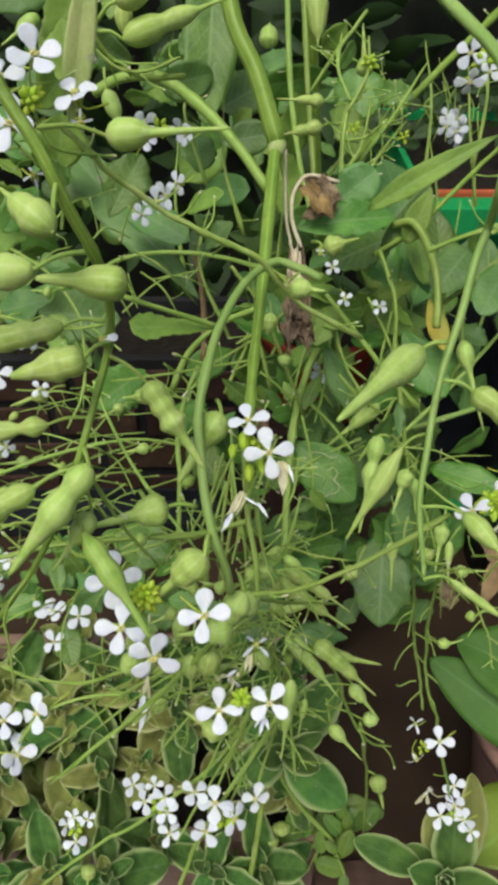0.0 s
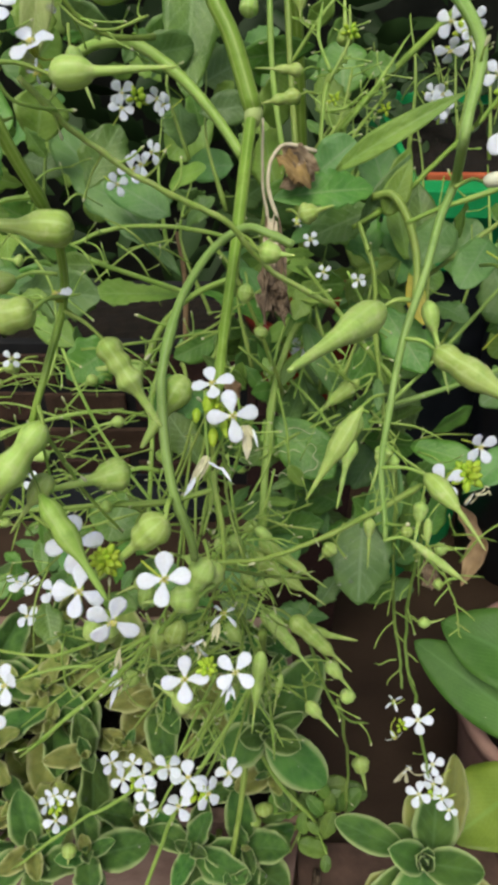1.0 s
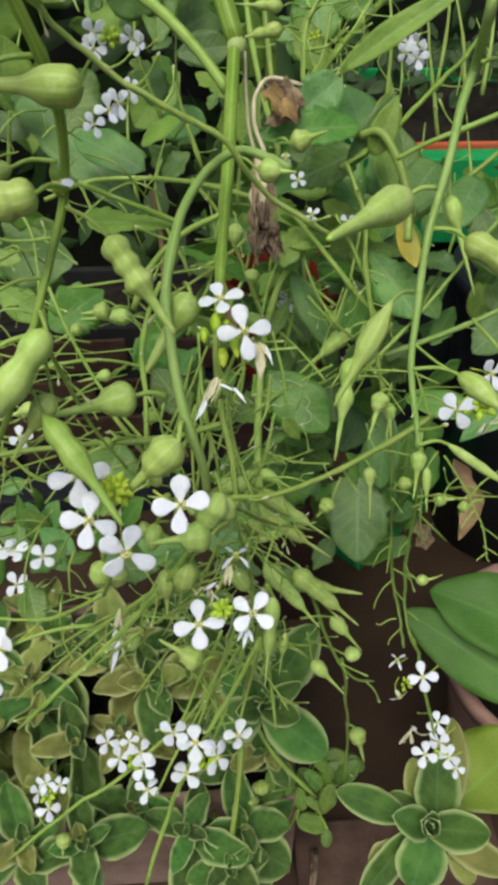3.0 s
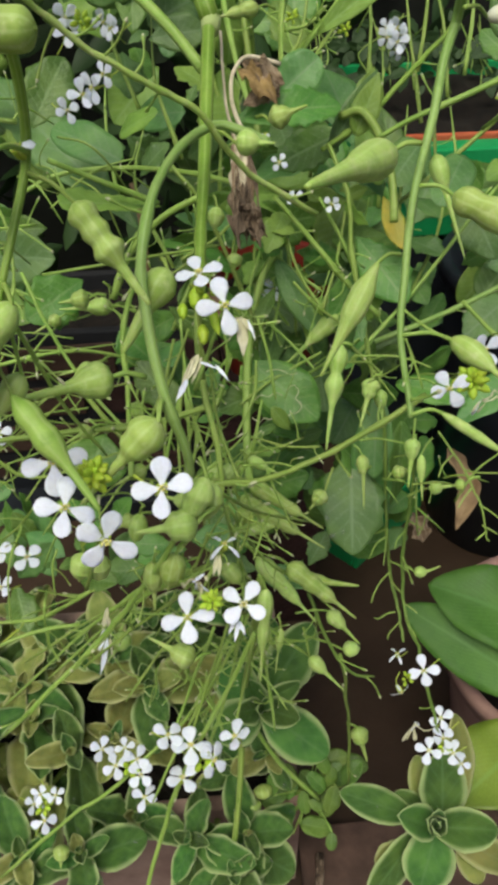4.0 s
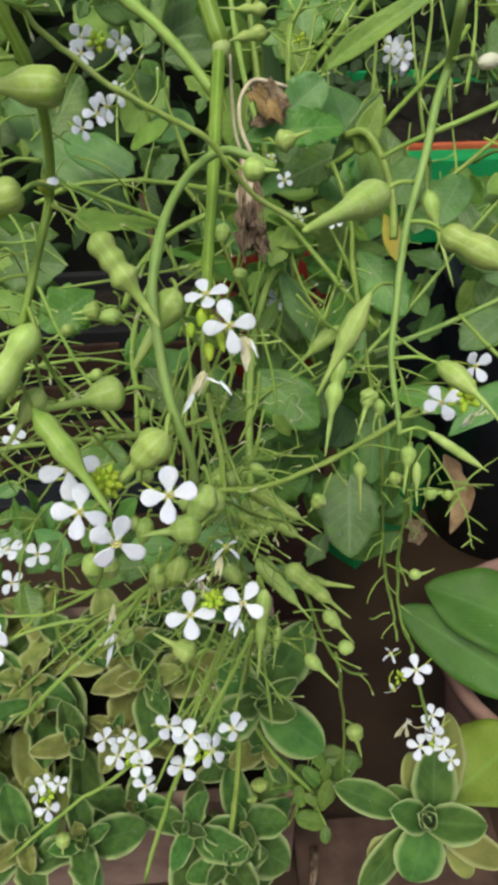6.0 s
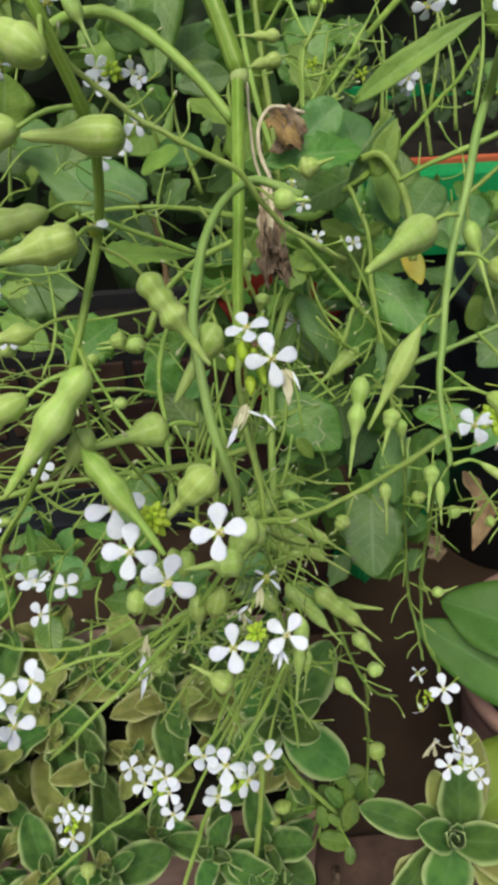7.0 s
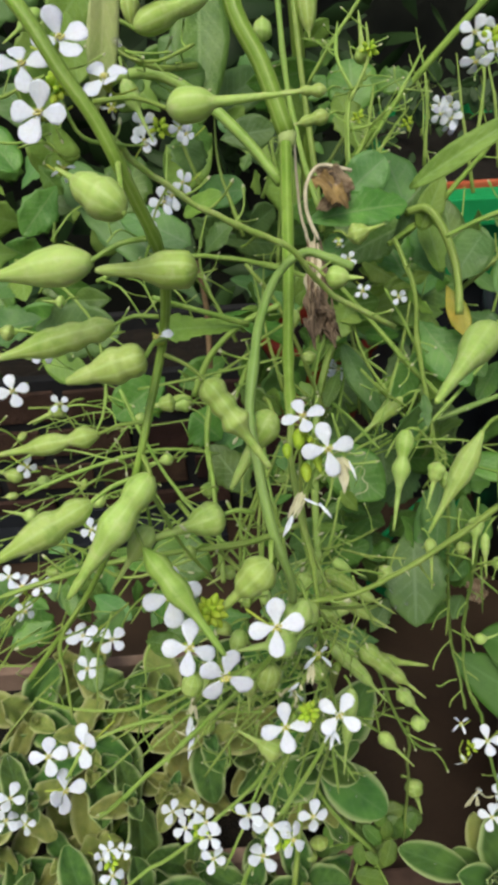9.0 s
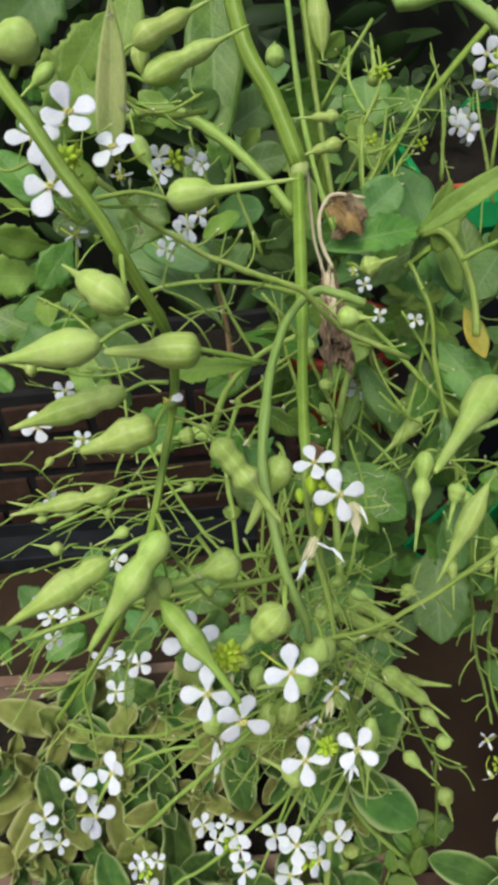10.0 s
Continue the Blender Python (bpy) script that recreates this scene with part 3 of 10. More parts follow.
def drop_mesh():
    """A flattened bead of rain."""
    bm = bmesh.new()
    bmesh.ops.create_uvsphere(bm, u_segments=10, v_segments=6, radius=0.001)
    for v in bm.verts:
        v.co.z = v.co.z * (0.75 if v.co.z > 0 else 0.25)
        v.co.x *= 1.25
    me = bpy.data.meshes.new("raindrop")
    bm.to_mesh(me)
    bm.free()
    me.shade_smooth()
    return me


DROP = drop_mesh()


def drops(lf, length, width, r, count):
    """Rain beads on the leaf's face."""
    me = lf.data
    tops = [p for p in me.polygons if p.normal.z > 0.5]
    for k in range(count):
        p = r.choice(tops)
        d = mesh_part("raindrop", DROP, WATER, lf)
        sc = r.uniform(0.7, 1.7)
        sx, sy, sz = lf.matrix_basis.to_scale()
        d.matrix_basis = Matrix.Translation(p.center) @ p.normal.to_track_quat("Z", "Y").to_matrix().to_4x4() @ Matrix.Diagonal((sc / sx, sc / sy, sc / sz, 1))


def rosette(at, root, axis, reach, pairs=6, old=0.0, seed=0, name="fleshy_plant", label="fleshy plant with fuzzy pale-edged leaves in crossed pairs", inner=0.22):
    """A fleshy plant: a stalk from the soil and pairs of thick leaves, each pair across the last, small at the heart."""
    r = random.Random(seed)
    old = max(old, 0.6) if root[0] < -90 and root[1] > 330 else old
    t = thing(name, root, label, "plant", "fleshy plants in the planters")
    o = -t.location
    ax = Vector(axis).normalized()
    c, b = P(at) + o, P(root) + o
    bm = bmesh.new()
    tube(bm, curve([b, b.lerp(c, 0.55) + Vector((r.uniform(-1, 1), r.uniform(-1, 1), 0)) * 0.012, c], 10), [0.0034 - 0.0001 * i for i in range(11)], 7)
    part("stalk", bm, STEM, t)
    side = ax.orthogonal().normalized()
    side.rotate(Matrix.Rotation(r.uniform(0, 6.28), 3, ax))
    for k in range(pairs):
        q = k / (pairs - 1)
        size = reach * (1 - 0.85 * q ** 1.15) * r.uniform(0.9, 1.08)
        open_ = 0.12 + 1.05 * q ** 1.4
        drop = -reach * 0.55 * (1 - q) / 1000
        s = side.copy()
        s.rotate(Matrix.Rotation(k * 1.5708 + r.uniform(-0.25, 0.25), 3, ax))
        for sign in (1, -1):
            d = (s * sign * math.cos(open_) + ax * math.sin(open_)).normalized()
            face = (ax * math.cos(open_) - s * sign * math.sin(open_))
            L = size * r.uniform(0.72, 1.1)
            if k < 4:
                if r.random() < 0.2 * old + 0.03:
                    continue
                loose = 0.35 + min(0.65, old)
                face.rotate(Matrix.Rotation(loose * r.uniform(-0.75, 0.75), 3, d))
                d.rotate(Matrix.Rotation(loose * r.uniform(-0.45, 0.3), 3, face.cross(d)))
            key = (round(L / 6), k % 3, k > pairs - 3)
            if key not in THICKS:
                THICKS[key] = leaf_mesh("leaf", 100, 64 + 6 * (k % 3 - 1), "fleshy", 4 if k < pairs - 2 else 8, 0.34 - 0.11 * k + 0.1 * (round(L / 6) % 3), 0.62 + 0.1 * k, 0.24, 22, 5, k * 7 + round(L / 6))
            me = THICKS[key]
            lf = mesh_part("leaf", me.copy(), OLDLEAF if r.random() < old else THICKLEAF, t)
            lf.data.materials.clear()
            lf.data.materials.append(OLDLEAF if r.random() < old else THICKLEAF)
            lf.matrix_basis = axes(c + ax * drop + d * 0.002, d, face) @ Matrix.Diagonal((L / 100, L / 100 * r.uniform(0.85, 1.12), L / 100, 1))
            if k < 4 and r.random() < 0.35:
                drops(lf, L, L, r, r.choice((1, 1, 2)))
    return t


# ---- the setting ----
bm = bmesh.new()
box(bm, -2700, 2700, -1500, 2500, -13, 0, 2)
floor = part("floor", bm, FLOORM, None, smooth=False)
tagged(floor, "plain dark brown stone floor of the terrace", "floor", kind="structure")
bm = bmesh.new()
box(bm, -400000, 400000, -400000, 400000, -60, -14)
ground = part("ground", bm, FLOORM, None, smooth=False)
tagged(ground, "dark ground under the terrace", "ground", kind="structure")
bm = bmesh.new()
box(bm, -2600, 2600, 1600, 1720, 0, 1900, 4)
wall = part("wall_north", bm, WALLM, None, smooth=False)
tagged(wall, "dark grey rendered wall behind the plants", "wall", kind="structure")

# a stick on the tile
stick = thing("stick", (93, 306, 20), "short dark brown stick lying on the clay tile", "stick")
bm = bmesh.new()
tube(bm, [P((93, 306, 24.5)) - stick.location, P((91, 289, 24.8)) - stick.location, P((85, 264, 24.5)) - stick.location], [0.0044, 0.0049, 0.0036], 9)
part("bark", bm, DRYDARK, stick)

# box planters, pots and trays
bm = bmesh.new()
box(bm, 72, 300, 90, 338, 0.5, 20, 3)
tagged(part("pavement", bm, TILEM, None, smooth=False), "worn reddish-brown clay paving tile on the floor", "pavement", kind="structure")
trough("planter", -560, 66, 292, 528, 0, 188, 14, PALECLAY, "weathered terracotta-pink box planter full of fleshy plants")
row = trough("planter", -900, 60, 950, 1150, 0, 300, 16, GROUT, "long planter faced with brown bricks between dark joints")
tray = thing("drip_tray", (-420, 900, 0), "shallow glossy black plastic drip tray", "tray")
bm = bmesh.new()
box(bm, -420, 380, -42, 42, 0, 6, 1.5)
part("base", bm, BLACKP, tray, smooth=False)
for y in (-44, 38):
    bm = bmesh.new()
    box(bm, -422, 382, y, y + 6, 6.5, 34, 2)
    part("side", bm, BLACKP, tray, smooth=False)
pot("clay_pot", (372, 420, 0), 125, 205, CLAY, "pinkish terracotta pot with broad-leaved plant", 8, 14)
pot("black_pot", (462, 810, 0), 140, 452, BLACKP, "tall glossy black plastic plant pot on the floor", 9, 16)
crate = thing("wooden_box", (75, 685, 0), "dark brown wooden box that carries the red pot", "box")
for nm, q in (("front", (-62, 62, -60, -50)), ("back", (-62, 62, 50, 60)), ("side", (-62, -52, -49, 49)), ("side", (52, 62, -49, 49)), ("top", (-51, 51, -49, 49))):
    bm = bmesh.new()
    box(bm, *q, 0 if nm != "top" else 408, 420, 3)
    part(nm, bm, BENCH, crate, smooth=False)
pot("red_pot", (75, 672, 420), 62, 115, REDP, "red plastic plant pot on a dark brown box")
tray2 = trough("green_planter", 173, 353, 762, 826, 0, 96, 8, GREENP, "low bright green plastic planter set askew on the floor", 25)
tray2.rotation_euler = (0, 0, radians(42.0))
# added black support; its black stands for shade on the planter's lower body
stand = thing("crate", (492, 1135, 0), "added black box in place of the green planter's shaded lower body", "crate")
for nm, q in (("front", (-250, 250, -190, -178)), ("back", (-250, 250, 178, 190)), ("side", (-250, -238, -177, 177)), ("side", (238, 250, -177, 177)), ("top", (-237, 237, -177, 177))):
    bm = bmesh.new()
    box(bm, *q, 0 if nm != "top" else 423, 435, 3)
    part(nm, bm, BLACKP, stand, smooth=False)
green = trough("green_planter", 225, 760, 930, 1340, 435, 560, 10, GREENP, "bright green plastic window box with a broad rim", 22)

bm = bmesh.new()
box(bm, 214, 771, 898, 933, 544, 563, 3)
box(bm, 214, 771, 893, 897, 528, 563, 1.5)
rim = part("rim", bm, GREENP, green, smooth=False)
rim.location = -green.location
bm = bmesh.new()
box(bm, 245, 740, 942, 950, 520, 567, 3)
tagged(part("plastic_strip", bm, ORANGEP, None, smooth=False), "orange-red plastic strip lying along the green planter", "strip")

# ---- the radish plants ----
main = thing("radish_plant", (75, 672, 505), "tall radish plant gone to seed, with white flowers and green pods", "plant", "radish plants")
left = thing("radish_plant", (-380, 1010, 270), "radish stem heavy with fat green seed pods", "plant", "radish plants")
right = thing("radish_plant", (430, 830, 470), "radish stem with swollen green pods and white flowers", "plant", "radish plants")

leafy = thing("leafy_plant", (-60, 1045, 275), "dense leafy green plant in the long brick planter", "plant")

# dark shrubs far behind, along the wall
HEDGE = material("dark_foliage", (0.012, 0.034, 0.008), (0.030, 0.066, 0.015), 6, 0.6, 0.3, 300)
hr = random.Random(4)
verts, faces = [], []
for k in range(1500):
    c = Vector((hr.uniform(-1000, 1000), hr.uniform(1180, 1560), hr.uniform(120, 1700))) / 1000
    if c.x > 0.2 and c.y < 1.4:
        continue
    a = Vector((hr.uniform(-1, 1), hr.uniform(-1, 0.4), hr.uniform(-1, 0.6))).normalized() * hr.uniform(0.035, 0.075)
    b = a.cross(Vector((hr.uniform(-1, 1), -1, hr.uniform(-0.5, 1)))).normalized() * a.length * hr.uniform(0.25, 0.42)
    up = a.cross(b).normalized() * a.length * 0.12
    i = len(verts)
    verts += [c - a, c - a * 0.3 + b, c + a * 0.45 + b * 0.8, c + a, c + a * 0.45 - b * 0.8, c - a * 0.3 - b, c - a * 0.3 - up, c + a * 0.45 - up]
    faces += [(i, i + 6, i + 1), (i + 1, i + 6, i + 7, i + 2), (i + 2, i + 7, i + 3), (i, i + 5, i + 6), (i + 5, i + 4, i + 7, i + 6), (i + 4, i + 3, i + 7)]
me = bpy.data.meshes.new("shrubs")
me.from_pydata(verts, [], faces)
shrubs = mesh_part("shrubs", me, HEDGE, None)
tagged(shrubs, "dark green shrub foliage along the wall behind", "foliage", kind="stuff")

# main stem, arching over from the pot behind
stem(main, 5.2, 4.7, (75, 672, 500), (52, 655, 780), (25, 580, 940), (-15, 480, 930), (-10, 433, 862), (4, 414, 832), (15, 396, 802), mat=THICK, name="main_stem", seg=14)
stem(main, 3.41, 2.05, (14, 396, 802), (10, 353, 784), (6, 308, 765), (2, 273, 748), (0, 243, 737), twigs=2, mat=THICK, name="main_stem", seg=12)
stem(main, 1.40, 0.87, (0, 243, 737), (-2, 224, 729), (0, 202, 719), (3, 189, 704), (3, 180, 690), twigs=5)
bmx = bmesh.new()
tube(bmx, [P((14, 398, 805)) + under(main), P((15, 396, 802)) + under(main), P((14, 390, 799)) + under(main)], [0.0043, 0.0050, 0.0041], 14)
part("node", bmx, NODE, main, "pale swollen stem node")

# arched branch
stem(main, 1.95, 1.55, (32, 295, 777), (22, 297, 781), (11, 297, 784), (-2, 277, 784), (-11, 246, 783), (-15, 223, 780), (-18, 207, 770), (-17, 194, 762), (-15, 182, 751), (-12, 175, 739), (-8, 173, 724), (-7, 174, 711), twigs=6, mat=GLAUCOUS)

# long thin branch across
stem(main, 1.05, 1.25, (-63, 256, 854), (-56, 258, 845), (-49, 262, 835), (-38, 267, 824), (-24, 270, 813), (-9, 275, 803), (5, 279, 793), (23, 288, 768), (53, 296, 746), twigs=9, mat=POD)

# thin lower branches
stem(main, 0.94, 1.25, (0, 183, 698), (18, 190, 692), (38, 200, 690), (62, 213, 692), (89, 229, 696), twigs=5)
stem(main, 3.16, 2.84, (-87, 440, 816), (-70, 440, 824), (-48, 434, 825), (-25, 419, 814), (-6, 400, 800), (10, 380, 784), twigs=2)
stem(main, 1.50, 1.55, (-103, 446, 704), (-78, 451, 713), (-40, 453, 714), (-1, 426, 719), (36, 386, 723), twigs=3)
stem(main, 1.5, 1.4, (73, 400, 738), (88, 409, 743), (106, 421, 752), (122, 433, 762), (138, 446, 772), (153, 458, 781), (168, 474, 794), twigs=5, mat=THICK)
stem(main, 2.0, 2.5, (58, 460, 762), (73, 477, 773), (94, 498, 787), (114, 518, 800), (136, 538, 814), (163, 561, 831), (181, 579, 843), twigs=4, mat=THICK)
stem(main, 1.60, 1.26, (168, 376, 782), (138, 369, 772), (113, 374, 760), (99, 379, 750), twigs=2)
stem(main, 2.4, 2.2, (84, 410, 752), (94, 404, 756), (102, 395, 747), (107, 384, 734), (108, 373, 722), (107, 363, 711))
stem(main, 1.25, 1.0, (104, 333, 619), (106, 323, 592), (109, 317, 555), (113, 312, 518), (117, 305, 487), (120, 293, 474), (120, 278, 467), (120, 269, 463), twigs=3, mat=SHADESTEM)
stem(main, 1.2, 1.0, (121, 316, 601), (123, 309, 562), (123, 308, 522), (125, 302, 484), (125, 284, 467), (127, 262, 468), (126, 247, 467), (133, 236, 438), (138, 227, 421), twigs=3, mat=SHADESTEM)
stem(main, 1.11, 1.01, (-6, 171, 699), (-21, 174, 669), (-42, 180, 629), (-66, 177, 600), (-99, 170, 566), twigs=7)
stem(main, 1.34, 1.15, (7, 256, 506), (-17, 242, 457), (-71, 229, 391), (-109, 221, 364), (-164, 207, 312), twigs=3)
stem(main, 1.19, 1.31, (15, 190, 599), (0, 184, 560), (-25, 180, 492), (-37, 174, 453), (-53, 156, 400), twigs=2)
stem(main, 2.44, 2.48, (21, 224, 593), (21, 247, 528), (17, 293, 396), (15, 305, 337), (8, 267, 273), (-6, 225, 191), twigs=3)
stem(main, 1.95, 1.95, (15, 305, 337), (41, 287, 283), (77, 276, 227))
stem(main, 1.13, 0.90, (1, 211, 711), (-22, 204, 710), (-48, 200, 712), (-81, 194, 713), (-116, 186, 709), twigs=8)
stem(main, 2.3, 2.5, (50, 410, 673), (41, 399, 666), (33, 380, 653), (28, 361, 640), (25, 341, 624), (23, 321, 608), (22, 298, 590), twigs=3)
stem(main, 1.00, 1.28, (-51, 268, 783), (-34, 277, 771), (-14, 286, 758))
stem(main, 1.77, 1.44, (-42, 325, 695), (-32, 329, 716), (-15, 330, 733), (4, 327, 744), twigs=1)
stem(main, 0.66, 0.60, (-64, 279, 733), (-29, 286, 734), (11, 303, 731), twigs=1)
stem(main, 1.36, 1.67, (46, 393, 716), (64, 382, 697), (84, 369, 675), (105, 363, 654), twigs=2)
stem(main, 0.75, 0.77, (-71, 274, 737), (-61, 261, 715), (-47, 249, 693), (-24, 229, 672), twigs=4)
stem(main, 1.86, 1.66, (25, 561, 852), (27, 518, 801), (32, 477, 768), (39, 444, 744), twigs=4)
stem(main, 2.08, 2.08, (37, 584, 849), (40, 540, 796), (44, 503, 751), (46, 473, 716), twigs=2)
stem(main, 1.15, 1.17, (74, 526, 842), (53, 508, 820), (39, 504, 799), twigs=2)
stem(main, 1.25, 0.95, (69, 481, 804), (59, 475, 796), (55, 440, 770), (55, 420, 761), twigs=6)
stem(main, 1.33, 1.19, (76, 400, 741), (85, 381, 720), (87, 369, 691), (94, 347, 650), (99, 333, 619), twigs=5)
stem(main, 1.02, 1.15, (-10, 378, 742), (9, 368, 716), (35, 362, 646), twigs=3)
stem(main, 1.10, 0.82, (-49, 239, 701), (-36, 214, 702), (-21, 193, 701), twigs=2)
stem(main, 1.10, 1.30, (-32, 216, 674), (-34, 262, 682), (-36, 299, 696), (-27, 325, 710), twigs=3)
stem(main, 0.90, 0.78, (-122, 266, 687), (-91, 281, 689), (-59, 292, 687), (-31, 305, 671), twigs=5)
stem(main, 0.73, 0.68, (-112, 229, 689), (-97, 236, 682), (-76, 232, 663), (-38, 238, 669), twigs=6)
stem(main, 0.80, 0.63, (-122, 316, 746), (-94, 320, 736), (-73, 330, 733), twigs=4)
stem(main, 0.89, 0.60, (-130, 374, 754), (-108, 357, 749), (-88, 333, 736), (-83, 302, 715), (-89, 280, 704), twigs=6)
stem(main, 1.00, 0.71, (49, 243, 556), (60, 230, 526), (73, 224, 505), (88, 227, 494), twigs=4, mat=SHADESTEM)
stem(main, 1.07, 1.06, (69, 237, 504), (83, 258, 422), (96, 280, 325), (103, 281, 234), twigs=2)
stem(main, 0.91, 0.72, (-59, 188, 618), (-76, 187, 617), (-96, 180, 615), (-107, 171, 604), twigs=4)
stem(main, 0.85, 0.74, (-53, 194, 632), (-81, 200, 608), (-109, 207, 601), (-129, 217, 597), twigs=6)
stem(main, 0.75, 0.59, (6, 197, 653), (11, 201, 626), (8, 158, 661), twigs=3)
stem(main, 0.70, 0.59, (4, 184, 668), (-3, 173, 662), (-12, 159, 656), twigs=3)
stem(main, 0.65, 0.84, (-1, 182, 697), (21, 224, 640), (49, 254, 600), twigs=2)
stem(main, 0.75, 1.00, (5, 185, 685), (21, 233, 603), (33, 243, 577), (58, 242, 556), twigs=4)
stem(main, 0.75, 0.90, (4, 185, 685), (12, 215, 613), (22, 223, 561), (47, 224, 526), twigs=5)
stem(main, 0.69, 0.52, (-4, 197, 729), (4, 200, 749), (7, 200, 757), twigs=3)
stem(main, 0.71, 0.52, (-1, 203, 729), (-1, 205, 754), (-1, 206, 764), twigs=2)
stem(main, 0.75, 0.59, (-45, 158, 677), (-36, 146, 710), (-33, 147, 720), twigs=1)
stem(main, 0.75, 0.50, (16, 274, 510), (28, 250, 512), (34, 256, 485), twigs=3)
stem(main, 0.77, 0.52, (37, 285, 509), (45, 288, 511), (57, 298, 513), twigs=3)
stem(main, 0.67, 0.43, (-15, 281, 587), (-10, 278, 566), (3, 254, 578), twigs=3)
stem(main, 0.63, 0.45, (18, 266, 610), (22, 273, 589), (30, 272, 582), twigs=3)
stem(main, 0.71, 0.51, (-6, 247, 512), (6, 245, 499), (10, 255, 479), twigs=3)
stem(main, 0.69, 0.47, (34, 276, 574), (36, 271, 581), (47, 287, 572), twigs=3)
stem(main, 0.68, 0.46, (-19, 255, 549), (-5, 250, 555), (10, 261, 551), twigs=3)
stem(main, 0.78, 0.54, (26, 333, 554), (38, 323, 574), (49, 361, 559), twigs=3)
stem(main, 0.63, 0.44, (2, 241, 579), (10, 233, 590), (13, 258, 572), twigs=3)
stem(main, 0.68, 0.47, (31, 235, 527), (44, 224, 540), (57, 245, 515), twigs=3)
stem(main, 0.64, 0.45, (23, 224, 557), (26, 220, 546), (33, 229, 524), twigs=3)
stem(main, 0.71, 0.46, (-2, 249, 514), (5, 238, 528), (17, 243, 527), twigs=3)
stem(left, 0.53, 0.38, (-82, 235, 647), (-65, 244, 665), (-48, 246, 675), twigs=1)
stem(left, 0.58, 0.43, (-96, 277, 647), (-80, 266, 664), (-78, 279, 642), twigs=1)
stem(left, 0.63, 0.46, (-62, 386, 734), (-46, 364, 733), (-37, 365, 706), twigs=1)
stem(left, 0.55, 0.40, (-140, 265, 659), (-119, 281, 649), (-93, 265, 656), twigs=1)
stem(left, 0.58, 0.46, (-107, 291, 660), (-94, 292, 670), (-83, 316, 645), twigs=1)
stem(left, 0.59, 0.45, (-53, 301, 671), (-45, 314, 669), (-34, 320, 657), twigs=1)
stem(left, 0.63, 0.48, (-131, 308, 629), (-108, 301, 630), (-95, 305, 602), twigs=1)
stem(left, 0.63, 0.47, (-136, 348, 678), (-120, 351, 673), (-111, 345, 661), twigs=1)
stem(left, 0.54, 0.42, (-149, 296, 705), (-134, 299, 700), (-126, 302, 681), twigs=1)
stem(left, 0.63, 0.47, (-129, 324, 655), (-118, 331, 641), (-108, 320, 627), twigs=1)
stem(left, 0.59, 0.43, (-57, 263, 620), (-43, 276, 608), (-34, 261, 613), twigs=1)
stem(left, 0.63, 0.46, (-89, 311, 641), (-69, 325, 649), (-49, 323, 656), twigs=1)
stem(left, 0.61, 0.46, (-96, 297, 640), (-89, 295, 642), (-81, 298, 622), twigs=1)
stem(left, 0.61, 0.43, (-142, 310, 657), (-126, 307, 681), (-114, 312, 681), twigs=1)
stem(left, 0.54, 0.40, (-110, 329, 757), (-100, 342, 766), (-90, 349, 767), twigs=1)
stem(left, 0.50, 0.39, (-121, 236, 675), (-106, 228, 690), (-104, 250, 659), twigs=1)
stem(left, 0.61, 0.47, (-113, 389, 757), (-100, 402, 768), (-89, 428, 762), twigs=1)
stem(left, 0.64, 0.47, (-70, 356, 683), (-58, 359, 680), (-40, 353, 667), twigs=1)
stem(left, 0.60, 0.45, (-60, 268, 611), (-39, 263, 630), (-13, 277, 609), twigs=1)
stem(left, 0.61, 0.44, (-87, 376, 739), (-75, 362, 739), (-65, 355, 722), twigs=1)
stem(left, 0.66, 0.49, (-52, 374, 679), (-40, 383, 660), (-24, 355, 650), twigs=1)
stem(left, 0.67, 0.50, (-122, 389, 692), (-104, 378, 703), (-94, 394, 682), twigs=1)
stem(left, 0.63, 0.49, (-113, 373, 707), (-103, 364, 711), (-103, 385, 681), twigs=1)
stem(left, 0.55, 0.40, (-64, 326, 742), (-46, 340, 752), (-25, 343, 757), twigs=1)
stem(left, 0.63, 0.45, (-93, 327, 659), (-76, 339, 672), (-56, 339, 679), twigs=1)
stem(left, 0.58, 0.41, (-125, 315, 691), (-100, 304, 709), (-83, 311, 700), twigs=1)
stem(left, 0.65, 0.48, (-125, 299, 598), (-112, 298, 602), (-107, 300, 586), twigs=1)
stem(left, 0.58, 0.41, (-81, 301, 673), (-73, 307, 658), (-60, 278, 661), twigs=1)
stem(left, 0.51, 0.39, (-117, 248, 679), (-101, 237, 680), (-94, 244, 645), twigs=1)
stem(left, 0.58, 0.43, (-51, 358, 744), (-35, 346, 752), (-18, 361, 734), twigs=1)
stem(left, 0.54, 0.41, (-58, 342, 768), (-40, 319, 770), (-27, 339, 739), twigs=1)
stem(left, 0.62, 0.48, (-59, 271, 598), (-43, 287, 609), (-24, 307, 600), twigs=1)
stem(left, 0.55, 0.39, (-70, 342, 756), (-62, 336, 755), (-55, 320, 748), twigs=1)
stem(left, 0.52, 0.40, (-75, 334, 778), (-69, 340, 781), (-60, 350, 771), twigs=1)
stem(main, 1.66, 1.55, (89, 375, 621), (134, 375, 639), (159, 372, 653), (191, 371, 671), twigs=2, mat=GLAUCOUS)
stem(main, 1.31, 1.40, (154, 364, 660), (171, 351, 645), (184, 331, 638), twigs=1)
stem(main, 1.22, 1.10, (89, 355, 629), (123, 375, 655), (158, 399, 685), (187, 418, 709), twigs=2)
